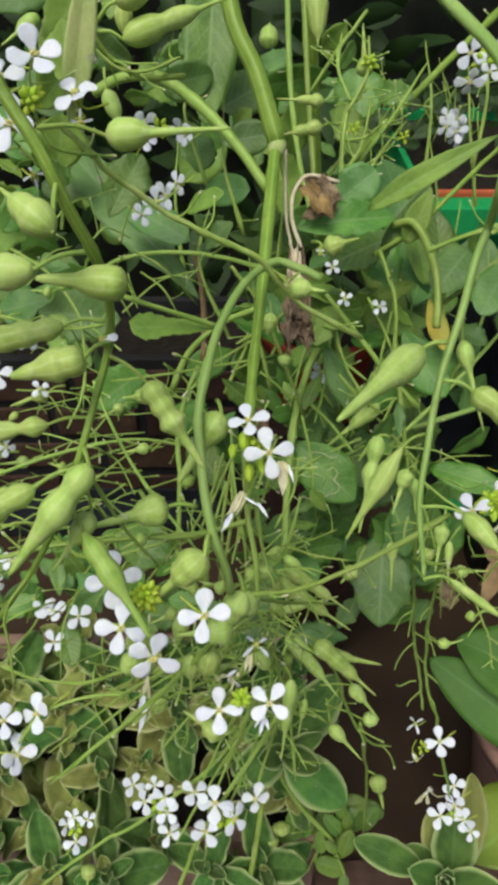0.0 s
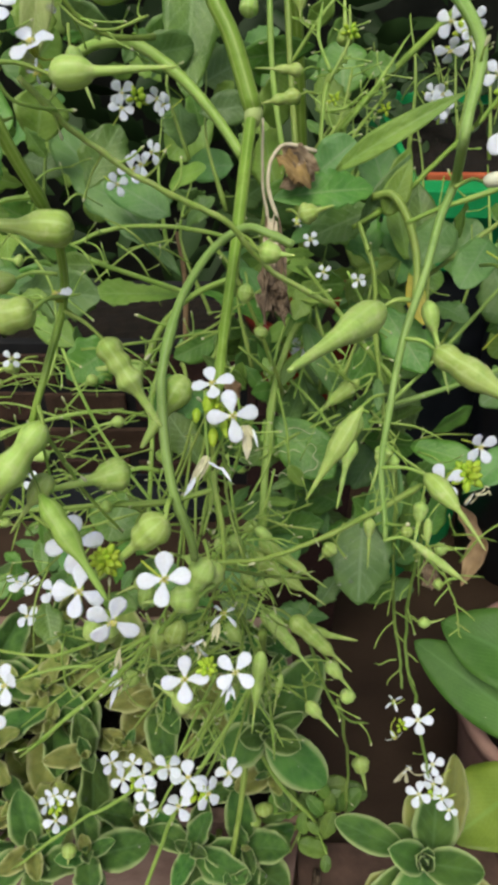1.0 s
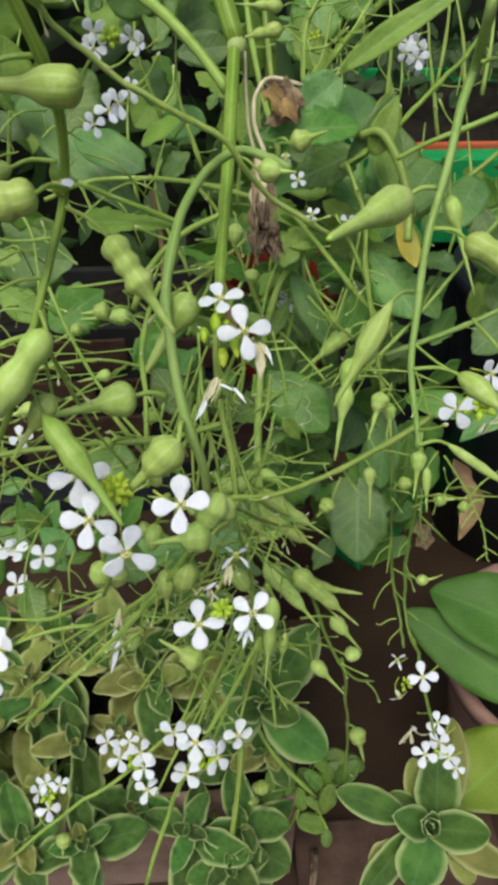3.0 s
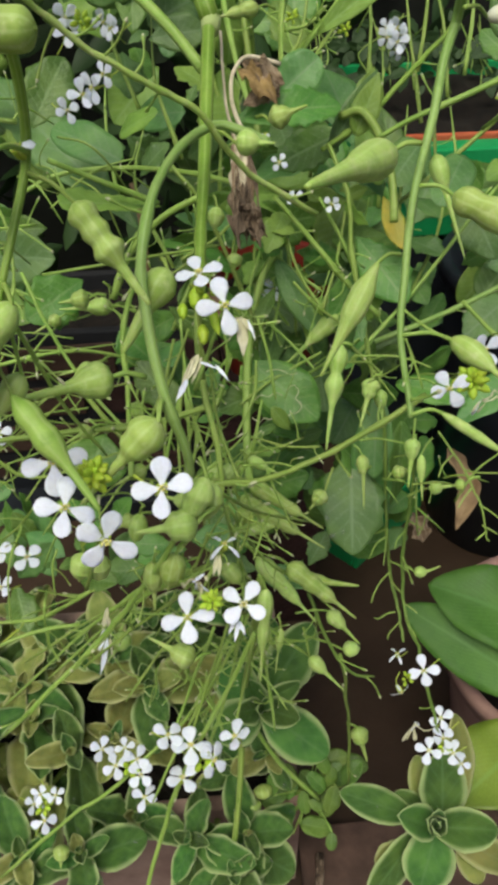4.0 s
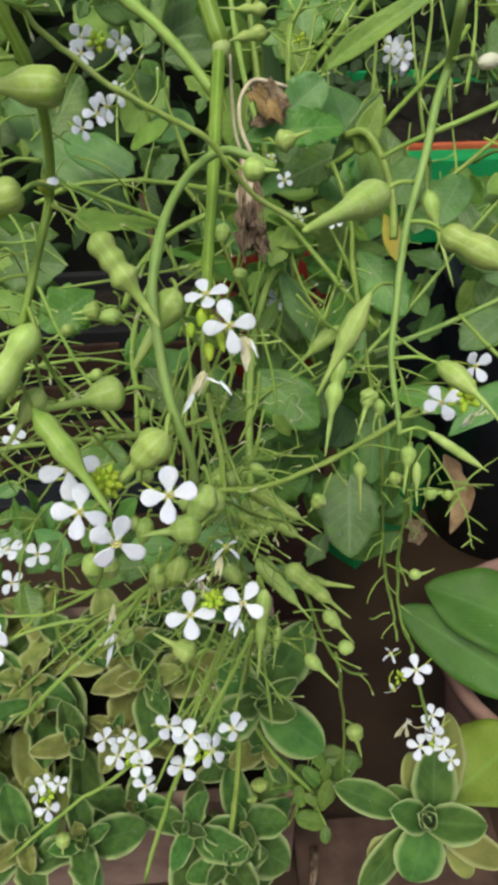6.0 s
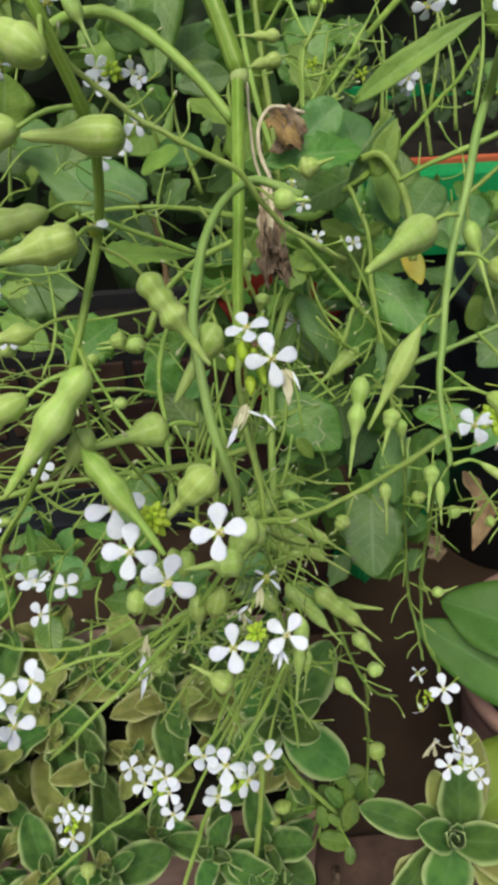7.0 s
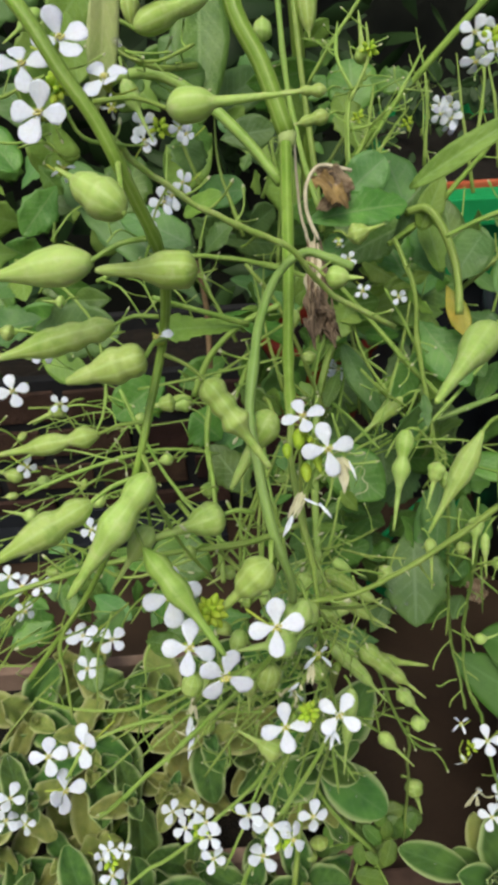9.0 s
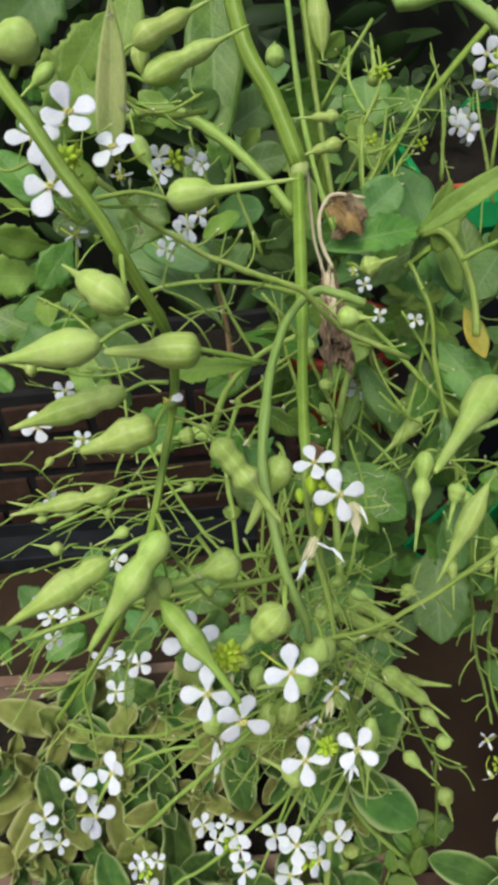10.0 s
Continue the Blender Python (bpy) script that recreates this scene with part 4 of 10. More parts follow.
stem(main, 1.43, 1.43, (113, 401, 699), (140, 413, 715), (176, 429, 737), (196, 439, 751), twigs=2)
stem(main, 0.77, 0.58, (-12, 198, 636), (-44, 207, 599), (-82, 196, 568), twigs=3)
stem(main, 0.82, 0.62, (-8, 209, 619), (-53, 221, 584), (-98, 214, 556), twigs=3)
stem(main, 0.80, 0.60, (-22, 205, 629), (-64, 209, 584), (-108, 195, 548), twigs=3)
stem(main, 0.75, 0.57, (-14, 185, 637), (-35, 197, 604), (-64, 192, 580), twigs=3)
stem(main, 0.85, 0.63, (-3, 218, 615), (-43, 230, 579), (-77, 226, 556), twigs=3)
stem(main, 0.87, 0.65, (1, 215, 597), (-28, 220, 553), (-52, 208, 522), twigs=3)
stem(main, 0.82, 0.74, (6, 198, 607), (-8, 199, 546), (-23, 181, 508), twigs=2)
stem(main, 0.87, 0.78, (11, 208, 588), (3, 209, 528), (-12, 192, 491), twigs=2)
stem(main, 0.85, 0.76, (-3, 199, 593), (-16, 206, 538), (-29, 194, 508), twigs=2)
stem(main, 0.80, 0.72, (14, 183, 606), (9, 190, 553), (2, 180, 524), twigs=2)
stem(main, 0.97, 0.85, (7, 223, 544), (-21, 218, 475), (-47, 195, 430), twigs=2)
stem(main, 1.12, 0.97, (25, 263, 500), (30, 265, 441), (33, 247, 405), twigs=2)

# pods of the main plant
pod(main, (-29, 186, 744), (-60, 171, 747), 12.3, 1, 0.37, stalk=(-19, 189, 741), fat=0.48, beak=0.42)
pod(main, (-10, 212, 766), (-26, 196, 746), 11.1, stalk=(-12, 220, 766), shape=((0, 0.35), (0.06, 0.8), (0.18, 1.0), (0.32, 0.88), (0.44, 0.52), (0.56, 0.40), (0.74, 0.34), (0.9, 0.22), (1, 0.1)))
pod(main, (-15, 166, 741), (-41, 159, 716), 12.6, 1, 0.41, stalk=(-14, 174, 742), fat=0.48)
pod(main, (-2, 178, 706), (-14, 169, 685), 10.8, 1, 0.62, stalk=(-4, 184, 710), fat=0.7)
pod(main, (-6, 171, 692), (-28, 169, 691), 12.1, 1, 0.52, stalk=(0, 176, 693), fat=0.5)
pod(main, (-1, 184, 699), (-4, 177, 684), 11.3, 1, 0.85, stalk=(0, 186, 700), fat=0.5)
pod(main, (-15, 175, 672), (-19, 171, 657), 9.7, 1, 0.85, stalk=(-11, 175, 679), fat=0.5)
pod(main, (-24, 178, 665), (-25, 172, 644), 7.8, 1, 0.60, stalk=(-21, 176, 673), fat=0.5)
pod(main, (-43, 158, 695), (-46, 155, 685), 7.8, 1, 0.90, stalk=(-43, 158, 702), fat=0.5)
pod(main, (-39, 159, 692), (-40, 157, 682), 8.3, 1, 0.90, stalk=(-38, 158, 699), fat=0.5)
pod(main, (-26, 179, 690), (-29, 174, 680), 6.8, 1, 0.90, stalk=(-24, 179, 694), fat=0.5)
pod(main, (17, 272, 785), (31, 267, 786), 9.6, 1, 0.62, stalk=(8, 294, 783), fat=0.7)
pod(main, (36, 330, 775), (52, 326, 782), 10.3, 1, 0.58, stalk=(31, 339, 774), fat=0.8)
pod(main, (12, 343, 732), (10, 336, 723), 8.6, 1, 0.90, stalk=(11, 352, 734), fat=0.8)
pod(main, (20, 337, 710), (19, 332, 704), 8.0, 1, 0.90, stalk=(24, 351, 710), fat=0.8)
pod(main, (77, 337, 652), (66, 302, 606), 11.6, stalk=(84, 336, 652), shape=((0, 0.40), (0.06, 0.86), (0.15, 1.0), (0.23, 0.70), (0.27, 0.52), (0.32, 0.74), (0.40, 0.96), (0.49, 0.60), (0.58, 0.32), (0.76, 0.22), (1, 0.10)))
pod(main, (94, 323, 638), (85, 306, 617), 10.4, 1, 0.42, stalk=(99, 324, 639), fat=0.4, beak=0.4)
pod(main, (82, 369, 652), (45, 355, 624), 10.8, 1, 0.50, stalk=(92, 367, 658), fat=0.8)
pod(main, (83, 289, 612), (82, 270, 590), 6.8, 1, 0.45, stalk=(79, 293, 616), beak=0.45, sag=-6)
pod(main, (120, 315, 599), (115, 296, 577), 9.9, 1, 0.42, stalk=(122, 322, 608), beak=0.42)
pod(main, (109, 310, 577), (120, 310, 578), 8.8, 1, 0.75, stalk=(106, 308, 574), fat=0.4)
pod(main, (124, 308, 592), (123, 291, 571), 5.6, 1, 0.5, stalk=(131, 314, 599), beak=0.6, sag=4)
pod(main, (130, 302, 570), (151, 302, 571), 8.8, 1, 0.4, stalk=(117, 300, 566))
pod(main, (134, 307, 487), (152, 308, 490), 7.7, 1, 0.5, stalk=(127, 310, 491), sag=5, beak=0.4)
pod(main, (100, 327, 627), (103, 320, 604), 7.9, 1, 0.50, stalk=(101, 333, 635))
pod(main, (68, 306, 570), (58, 300, 561), 10.2, 1, 0.70, stalk=(74, 315, 580))
pod(main, (19, 259, 626), (56, 248, 600), 8.7, 3, 0.62, stalk=(11, 257, 631), pinch=0.03)
pod(main, (14, 257, 618), (56, 243, 591), 9.8, 3, 0.62, stalk=(8, 253, 626), pinch=0.03)
pod(main, (15, 246, 603), (49, 253, 608), 5.2, 1, 0.55, stalk=(9, 247, 603), beak=0.6)
pod(main, (21, 242, 589), (50, 223, 557), 10.4, 2, 0.60, stalk=(15, 243, 599), pinch=0.03)
pod(main, (37, 241, 583), (72, 226, 553), 11.2, 3, 0.60, stalk=(27, 242, 590), pinch=0.03)
pod(main, (43, 245, 566), (76, 241, 561), 9.1, 1, 0.50, stalk=(34, 246, 573), beak=0.6)
pod(main, (59, 236, 548), (76, 225, 530), 8.7, 1, 0.50, stalk=(41, 234, 551), fat=0.5)
pod(main, (48, 224, 524), (67, 212, 506), 8.2, 1, 0.45, stalk=(45, 231, 542))
pod(main, (69, 233, 515), (79, 233, 515), 9.1, 1, 0.95, stalk=(46, 234, 530), fat=0.5)
pod(main, (3, 198, 638), (12, 192, 626), 7.7, 1, 0.70, stalk=(1, 194, 648), fat=0.6)
pod(main, (19, 183, 638), (15, 167, 595), 7.1, 2, 0.55, stalk=(16, 185, 645), pinch=0.12)
pod(main, (32, 226, 550), (28, 214, 527), 4.8, 1, 0.50, stalk=(31, 230, 555))
pod(main, (118, 323, 255), (125, 303, 231), 17.3, 1, 0.50, stalk=(109, 327, 257))
pod(main, (-43, 320, 694), (-68, 317, 695), 8.9, 1, 0.40, stalk=(-31, 322, 688))
pod(main, (-39, 342, 618), (-40, 335, 610), 11.3, 1, 0.90, stalk=(-38, 347, 624), fat=0.8)
pod(main, (-12, 173, 607), (-31, 183, 612), 10.6, 1, 0.50, stalk=(-5, 177, 606), fat=0.5)
pod(main, (-44, 207, 583), (-54, 199, 573), 9.2, 1, 0.60, stalk=(-38, 205, 597))
pod(main, (29, 293, 227), (31, 284, 217), 17.0, 1, 0.90)
pod(main, (21, 286, 218), (18, 276, 207), 16.0, 1, 0.90)
pod(main, (-129, 235, 286), (-131, 224, 273), 12.9, 1, 0.70)
pod(main, (44, 458, 807), (16, 459, 808), 7.9, 2, 0.50, stalk=(54, 470, 805))
pod(main, (41, 428, 802), (17, 424, 798), 8.8, 2, 0.60, stalk=(51, 439, 799))
pod(main, (71, 489, 813), (70, 510, 838), 11.1, 1, 0.35, stalk=(71, 483, 805))
pod(main, (12, 511, 824), (13, 522, 836), 12.0, 1, 0.90)
pod(main, (46, 587, 852), (47, 556, 815), 15.4, 1, 0.90)
pod(main, (-51, 333, 864), (-7, 355, 876), 11.7, 2, 0.60, stalk=(-61, 332, 867))
pod(main, (-53, 334, 877), (-20, 354, 887), 11.4, 2, 0.60, stalk=(-61, 335, 870))
pod(main, (-54, 298, 854), (-45, 284, 836), 6.7, 1, 0.50, stalk=(-55, 304, 860))
pod(main, (-53, 357, 874), (-53, 348, 862), 7.9, 1, 0.90)
stem(main, 0.70, 1.37, (-66, 335, 878), (-62, 327, 868), (-56, 330, 857), (-44, 337, 849), (-28, 347, 847), twigs=6)
pod(main, (-126, 282, 684), (-147, 286, 689), 7.5, 1, 0.42, stalk=(-119, 287, 683), fat=0.75)
pod(main, (-118, 295, 669), (-135, 294, 668), 7.0, 1, 0.42, stalk=(-111, 300, 668), fat=0.75)
pod(main, (-118, 262, 676), (-134, 265, 679), 6.9, 1, 0.42, stalk=(-112, 267, 674), fat=0.75)
pod(main, (-105, 310, 704), (-125, 306, 698), 8.7, 1, 0.42, stalk=(-97, 316, 704), fat=0.75)
pod(main, (-87, 273, 675), (-106, 269, 669), 6.6, 1, 0.42, stalk=(-81, 278, 673), fat=0.75)
pod(main, (-131, 343, 728), (-148, 347, 732), 8.5, 1, 0.42, stalk=(-123, 349, 728), fat=0.75)
pod(main, (-101, 300, 660), (-111, 302, 662), 6.1, 1, 0.42, stalk=(-95, 305, 659), fat=0.75)
pod(main, (-56, 314, 663), (-74, 312, 660), 6.8, 1, 0.42, stalk=(-49, 320, 662), fat=0.75)
pod(main, (-67, 313, 693), (-81, 309, 687), 6.5, 1, 0.42, stalk=(-61, 318, 691), fat=0.75)
pod(main, (-43, 326, 690), (-70, 328, 690), 9.1, stalk=(-37, 335, 686), shape=((0, 0.3), (0.08, 0.8), (0.2, 1.0), (0.34, 0.84), (0.46, 0.5), (0.66, 0.36), (1, 0.12)))
pod(main, (-100, 334, 749), (-111, 335, 750), 6.1, 1, 0.42, stalk=(-95, 339, 748), fat=0.75)
pod(main, (-21, 193, 688), (-30, 194, 690), 5.7, 1, 0.42, stalk=(-15, 197, 686), fat=0.75)
pod(main, (-27, 228, 668), (-40, 224, 663), 6.9, 1, 0.42, stalk=(-19, 233, 666), fat=0.75)
pod(main, (-11, 225, 649), (-25, 228, 652), 6.7, 1, 0.42, stalk=(-4, 230, 647), fat=0.75)
pod(main, (-41, 200, 713), (-51, 197, 709), 5.5, 1, 0.42, stalk=(-35, 204, 710), fat=0.75)
pod(main, (-30, 194, 673), (-43, 190, 669), 6.3, 1, 0.42, stalk=(-23, 198, 671), fat=0.75)
pod(main, (18, 263, 634), (0, 261, 630), 6.5, 1, 0.42, stalk=(25, 268, 632), fat=0.75)

# flowers of the main plant
flower(main, (7, 196, 761), (0.07, -0.81, 0.58), 18.3, 5)
flower(main, (0, 206, 767), (-0.14, -0.34, 0.93), 15.0, 20)
flower(main, (-15, 150, 729), (0.21, -0.64, 0.74), 18.8, -2)
flower(main, (-42, 145, 729), (0.19, -0.66, 0.73), 17.3, -15)
flower(main, (-32, 141, 719), (0.28, -0.89, 0.35), 19.6, -25)
flower(main, (-48, 167, 727), (0.15, -0.67, 0.73), 20.2, 10)
flower(main, (-12, 155, 661), (0.08, -0.56, 0.83), 18.6, 0)
flower(main, (8, 155, 666), (0.01, -0.56, 0.83), 17.9, -45)
flower(main, (3, 177, 673), (0.13, -0.23, 0.96), 13.8, 40, limp=0.3)
buds(main, (-36, 159, 728), (0.29, -0.57, 0.77), 3.9, 16)
buds(main, (-3, 157, 666), (0.15, -0.45, 0.88), 3.0, 12)
buds(main, (2, 203, 761), (0.14, -0.75, 0.64), 3.0, 4)
wisp(main, (-7, 168, 664), (0.06, -0.63, 0.77), 7.1)
flower(main, (-110, 254, 594), (0.09, -0.34, 0.94), 16.5, 30)
flower(main, (-95, 252, 591), (0.37, -0.60, 0.71), 16.5, 44)
flower(main, (-109, 243, 580), (0.30, -0.37, 0.88), 14.6, 45)
flower(main, (-115, 255, 595), (0.49, -0.58, 0.65), 12.2, 55)
flower(main, (-114, 178, 612), (0.32, -0.40, 0.86), 17.5, 4)
flower(main, (-98, 180, 615), (0.14, -0.67, 0.73), 19.0, 23)
flower(main, (-108, 168, 600), (0.01, -0.57, 0.82), 18.5, 4)
flower(main, (-150, 194, 544), (0.51, -0.38, 0.77), 15.8, 62)
flower(main, (-153, 187, 535), (-0.05, -0.38, 0.92), 14.6, 44)
flower(main, (-143, 185, 534), (0.53, -0.43, 0.73), 10.5, 79)
flower(main, (-81, 239, 417), (-0.13, -0.61, 0.78), 17.0, 59)
flower(main, (-73, 231, 409), (-0.11, -0.22, 0.97), 17.7, 20)
flower(main, (-59, 233, 412), (-0.13, -0.55, 0.83), 18.5, 60)
flower(main, (-57, 226, 404), (0.32, -0.29, 0.90), 19.2, 35)
flower(main, (-55, 216, 393), (-0.06, -0.39, 0.92), 19.2, 86)
flower(main, (-66, 238, 418), (0.04, -0.31, 0.95), 13.3, 4)
flower(main, (-29, 179, 537), (0.36, -0.35, 0.86), 16.1, 40)
flower(main, (-18, 175, 532), (0.05, -0.27, 0.96), 20.5, 86)
flower(main, (-23, 165, 521), (-0.16, -0.30, 0.94), 17.7, 19)
flower(main, (-8, 170, 527), (0.00, -0.57, 0.82), 17.7, 37)
flower(main, (4, 176, 535), (-0.27, -0.30, 0.91), 17.2, 20)
flower(main, (-137, 252, 336), (0.04, -0.63, 0.78), 15.8, 73)
flower(main, (-143, 248, 330), (0.46, -0.28, 0.84), 15.0, 51)
flower(main, (-136, 239, 321), (0.10, -0.39, 0.92), 20.0, 87)
flower(main, (-126, 250, 335), (-0.05, -0.14, 0.99), 14.1, 36)
buds(main, (-137, 249, 324), (0.31, -0.25, 0.92), 5.5, 8)
buds(main, (-64, 233, 403), (0.22, -0.29, 0.93), 5.6, 8)
buds(main, (-13, 172, 523), (0.15, -0.29, 0.94), 5.0, 8)
flower(main, (99, 230, 698), (-0.37, -0.67, 0.64), 16.6, 20)
flower(main, (114, 239, 710), (-0.20, -0.52, 0.83), 15.7, 35)
buds(main, (109, 233, 699), (-0.21, -0.65, 0.73), 4.9, 16)
wisp(main, (112, 225, 694), (-0.33, -0.74, 0.59), 6.9)
flower(main, (125, 242, 471), (-0.23, -0.34, 0.91), 19.0, 10)
flower(main, (110, 252, 476), (0.03, -0.07, 1.00), 12.8, 30, limp=0.3)
flower(main, (110, 236, 460), (-0.05, -0.95, 0.31), 12.7, 30, limp=0.3)
buds(main, (115, 242, 463), (-0.09, -0.36, 0.93), 3.9, 6)
flower(main, (140, 233, 428), (-0.10, -0.23, 0.97), 16.3, 22)
flower(main, (131, 220, 412), (-0.13, -0.30, 0.94), 17.7, 82)
flower(main, (141, 225, 418), (-0.57, -0.53, 0.63), 17.0, 34)
flower(main, (147, 218, 410), (-0.36, -0.62, 0.70), 16.3, 87)
flower(main, (151, 213, 405), (-0.01, -0.24, 0.97), 13.3, 70)
wisp(main, (123, 232, 425), (-0.22, -0.45, 0.86), 16.3)
buds(main, (142, 223, 409), (-0.12, -0.28, 0.95), 3.8, 6)
flower(main, (48, 404, 652), (-0.02, -0.69, 0.73), 16.3, 30)
flower(main, (-52, 400, 770), (0.2, -0.8, 0.55), 16.0, 9)
flower(main, (-46, 402, 773), (-0.1, -0.85, 0.5), 16.5, 11)
flower(main, (-60, 396, 764), (0.26, -0.93, 0.28), 13.0, 31)
flower(main, (-40, 406, 778), (-0.21, -0.86, 0.47), 14.0, 7)
flower(main, (-62, 455, 795), (0.1, -0.9, 0.3), 16.5, 57)
flower(main, (-62, 449, 788), (0.30, -0.9, 0.25), 15.5, 4)
flower(main, (-41, 452, 793), (0.11, -0.9, 0.4), 14.0, 89)
flower(main, (-37, 449, 790), (-0.08, -0.87, 0.48), 13.5, 68)
buds(main, (-53, 453, 793), (0.26, -0.90, 0.35), 4.6, 8)
flower(main, (156, 605, 756), (-0.51, -0.73, 0.46), 15.2, 13)
flower(main, (164, 600, 752), (-0.17, -0.88, 0.44), 16.9, 20)
flower(main, (162, 593, 743), (-0.16, -0.97, 0.20), 14.4, 27)
flower(main, (123, 450, 834), (-0.31, -0.91, 0.25), 17.9, 45)
flower(main, (135, 451, 835), (-0.29, -0.96, 0.02), 15.4, 48)
flower(main, (122, 440, 822), (-0.02, -0.99, 0.13), 17.2, 1)
flower(main, (133, 443, 826), (-0.03, -0.84, 0.54), 13.5, 57)
flower(main, (161, 593, 758), (-0.49, -0.85, 0.18), 17.2, 70)
flower(main, (160, 587, 750), (-0.10, -0.98, 0.16), 17.2, 11)
flower(main, (152, 590, 753), (-0.37, -0.92, 0.10), 15.5, 51)
buds(main, (132, 450, 829), (-0.22, -0.89, 0.39), 5.3, 8)
flower(main, (56, 382, 719), (-0.37, -0.89, 0.25), 9.2, 20)
flower(main, (76, 378, 716), (-0.42, -0.84, 0.35), 9.9, 50)
flower(main, (38, 363, 757), (-0.03, -0.98, 0.19), 5.5, 50)
flower(main, (48, 386, 737), (-0.42, -0.72, 0.54), 9.5, 50)
flower(main, (-128, 308, 717), (0.42, -0.62, 0.66), 16.6, 6)
flower(main, (-113, 319, 730), (0.43, -0.86, 0.27), 12.7, 47)
flower(main, (-106, 303, 711), (0.17, -0.66, 0.74), 10.0, 40)
flower(main, (-124, 285, 688), (0.50, -0.59, 0.63), 10.5, 0)
flower(main, (-95, 264, 663), (0.26, -0.68, 0.68), 11.6, 16)
flower(main, (-130, 248, 643), (0.37, -0.37, 0.85), 13.9, 88)
flower(main, (-136, 252, 647), (0.42, -0.69, 0.59), 11.1, 6)
flower(main, (-130, 241, 634), (0.33, -0.66, 0.68), 10.5, 48)
flower(main, (-121, 248, 643), (0.03, -0.73, 0.68), 11.1, 39)

# leaves of the main plant
leaf(main, (25, 391, 758), (84, 407, 758), 24, (-0.14, -0.70, 0.70), "toothed", LEAF, fold=0.35)
leaf(main, (53, 421, 762), (74, 427, 778), 24.4, (-0.14, -0.89, 0.44), "round", BLUELEAF, stalk=(44, 423, 749))
leaf(main, (44, 262, 822), (86, 259, 850), 8.8, (-0.04, -0.72, 0.69), "lance", PALELEAF, fold=0.5)
leaf(main, (79, 408, 736), (106, 424, 772), 13.7, (0.13, -0.88, 0.45), "lance", BLUELEAF)
leaf(main, (-13, 290, 755), (-51, 273, 765), 15, (0.10, -0.35, 0.93), "fan", PALELEAF, curl=0.05, fold=0.25)
leaf(main, (-38, 499, 654), (-153, 617, 731), 44, (0.30, -0.83, 0.48), "radish", BLUELEAF, fold=0.25)
leaf(main, (-42, 510, 707), (-67, 516, 711), 10.0, (0.25, -0.79, 0.56), "lance", BLUELEAF)
leaf(main, (130, 334, 823), (141, 313, 799), 16.2, (-0.61, -0.73, 0.33), "lance", BLUELEAF)
leaf(main, (103, 451, 742), (112, 457, 765), 14.7, (0.22, -0.88, 0.42), "lance", PALELEAF)
leaf(main, (110, 412, 712), (102, 451, 742), 18.1, (0.21, -0.85, 0.48), "lance", PALELEAF)
leaf(main, (128, 440, 700), (123, 473, 738), 24.8, (0.09, -0.87, 0.49), "lance", LEAF)
leaf(main, (28, 360, 630), (67, 330, 605), 33.7, (-0.08, -0.74, 0.67), "obovate", LEAF)
leaf(main, (91, 345, 570), (86, 293, 524), 42.2, (-0.16, -0.62, 0.77), "radish", BLUELEAF, wet=5)
leaf(main, (107, 351, 610), (101, 319, 564), 22.3, (-0.39, -0.69, 0.61), "obovate", BLUELEAF)
leaf(main, (108, 393, 713), (116, 368, 692), 12.7, (-0.04, -0.91, 0.40), "obovate", YELLOWLEAF)
leaf(main, (49, 397, 675), (71, 365, 638), 15.6, (-0.39, -0.79, 0.47), "lance", BLUELEAF)
leaf(main, (-57, 335, 701), (-84, 315, 691), 28.1, (0.22, -0.80, 0.56), "radish", LEAF)
leaf(main, (-18, 466, 781), (16, 468, 785), 21.3, (0.05, -0.88, 0.47), "obovate", BLUELEAF)
leaf(main, (170, 437, 700), (188, 405, 664), 34.0, (-0.34, -0.85, 0.39), "radish", BLUELEAF)
leaf(main, (198, 391, 648), (164, 375, 627), 28.3, (-0.33, -0.60, 0.72), "radish", BLUELEAF)
leaf(main, (120, 360, 606), (171, 331, 607), 20.8, (-0.22, -0.33, 0.92), "lance", LEAF)
leaf(main, (94, 425, 741), (48, 414, 724), 25.9, (-0.12, -0.80, 0.59), "radish", LEAF)
leaf(main, (97, 403, 685), (122, 366, 659), 30.1, (-0.21, -0.75, 0.62), "radish", LEAF)
leaf(main, (-30, 374, 625), (-48, 378, 644), 30.8, (0.12, -0.78, 0.62), "radish", LEAF)
leaf(main, (-14, 326, 617), (-37, 349, 642), 22.6, (0.09, -0.74, 0.66), "radish", LEAF)
leaf(main, (-47, 261, 661), (-56, 238, 648), 30.1, (0.10, -0.58, 0.81), "obovate", LEAF)
leaf(main, (-53, 291, 900), (-59, 251, 855), 10.5, (0.43, -0.87, 0.24), "obovate", CREAMLEAF, fold=0.3, wet=3)
leaf(main, (-79, 353, 868), (-76, 334, 845), 18.5, (0.37, -0.89, 0.26), "radish", PALELEAF)
leaf(main, (-88, 444, 742), (-67, 469, 773), 31.2, (0.14, -0.84, 0.52), "radish", LEAF)
leaf(main, (83, 378, 532), (35, 380, 561), 43.2, (-0.09, -0.69, 0.72), "radish", LEAF)
leaf(main, (100, 405, 595), (135, 412, 606), 42.3, (-0.20, -0.69, 0.70), "radish", LEAF)
leaf(main, (190, 343, 622), (147, 324, 597), 23.7, (-0.25, -0.24, 0.94), "lance", BLUELEAF)
leaf(leafy, (-174, 590, 635), (-132, 581, 631), 22.0, (0.21, -0.98, -0.01), "radish", LEAF)
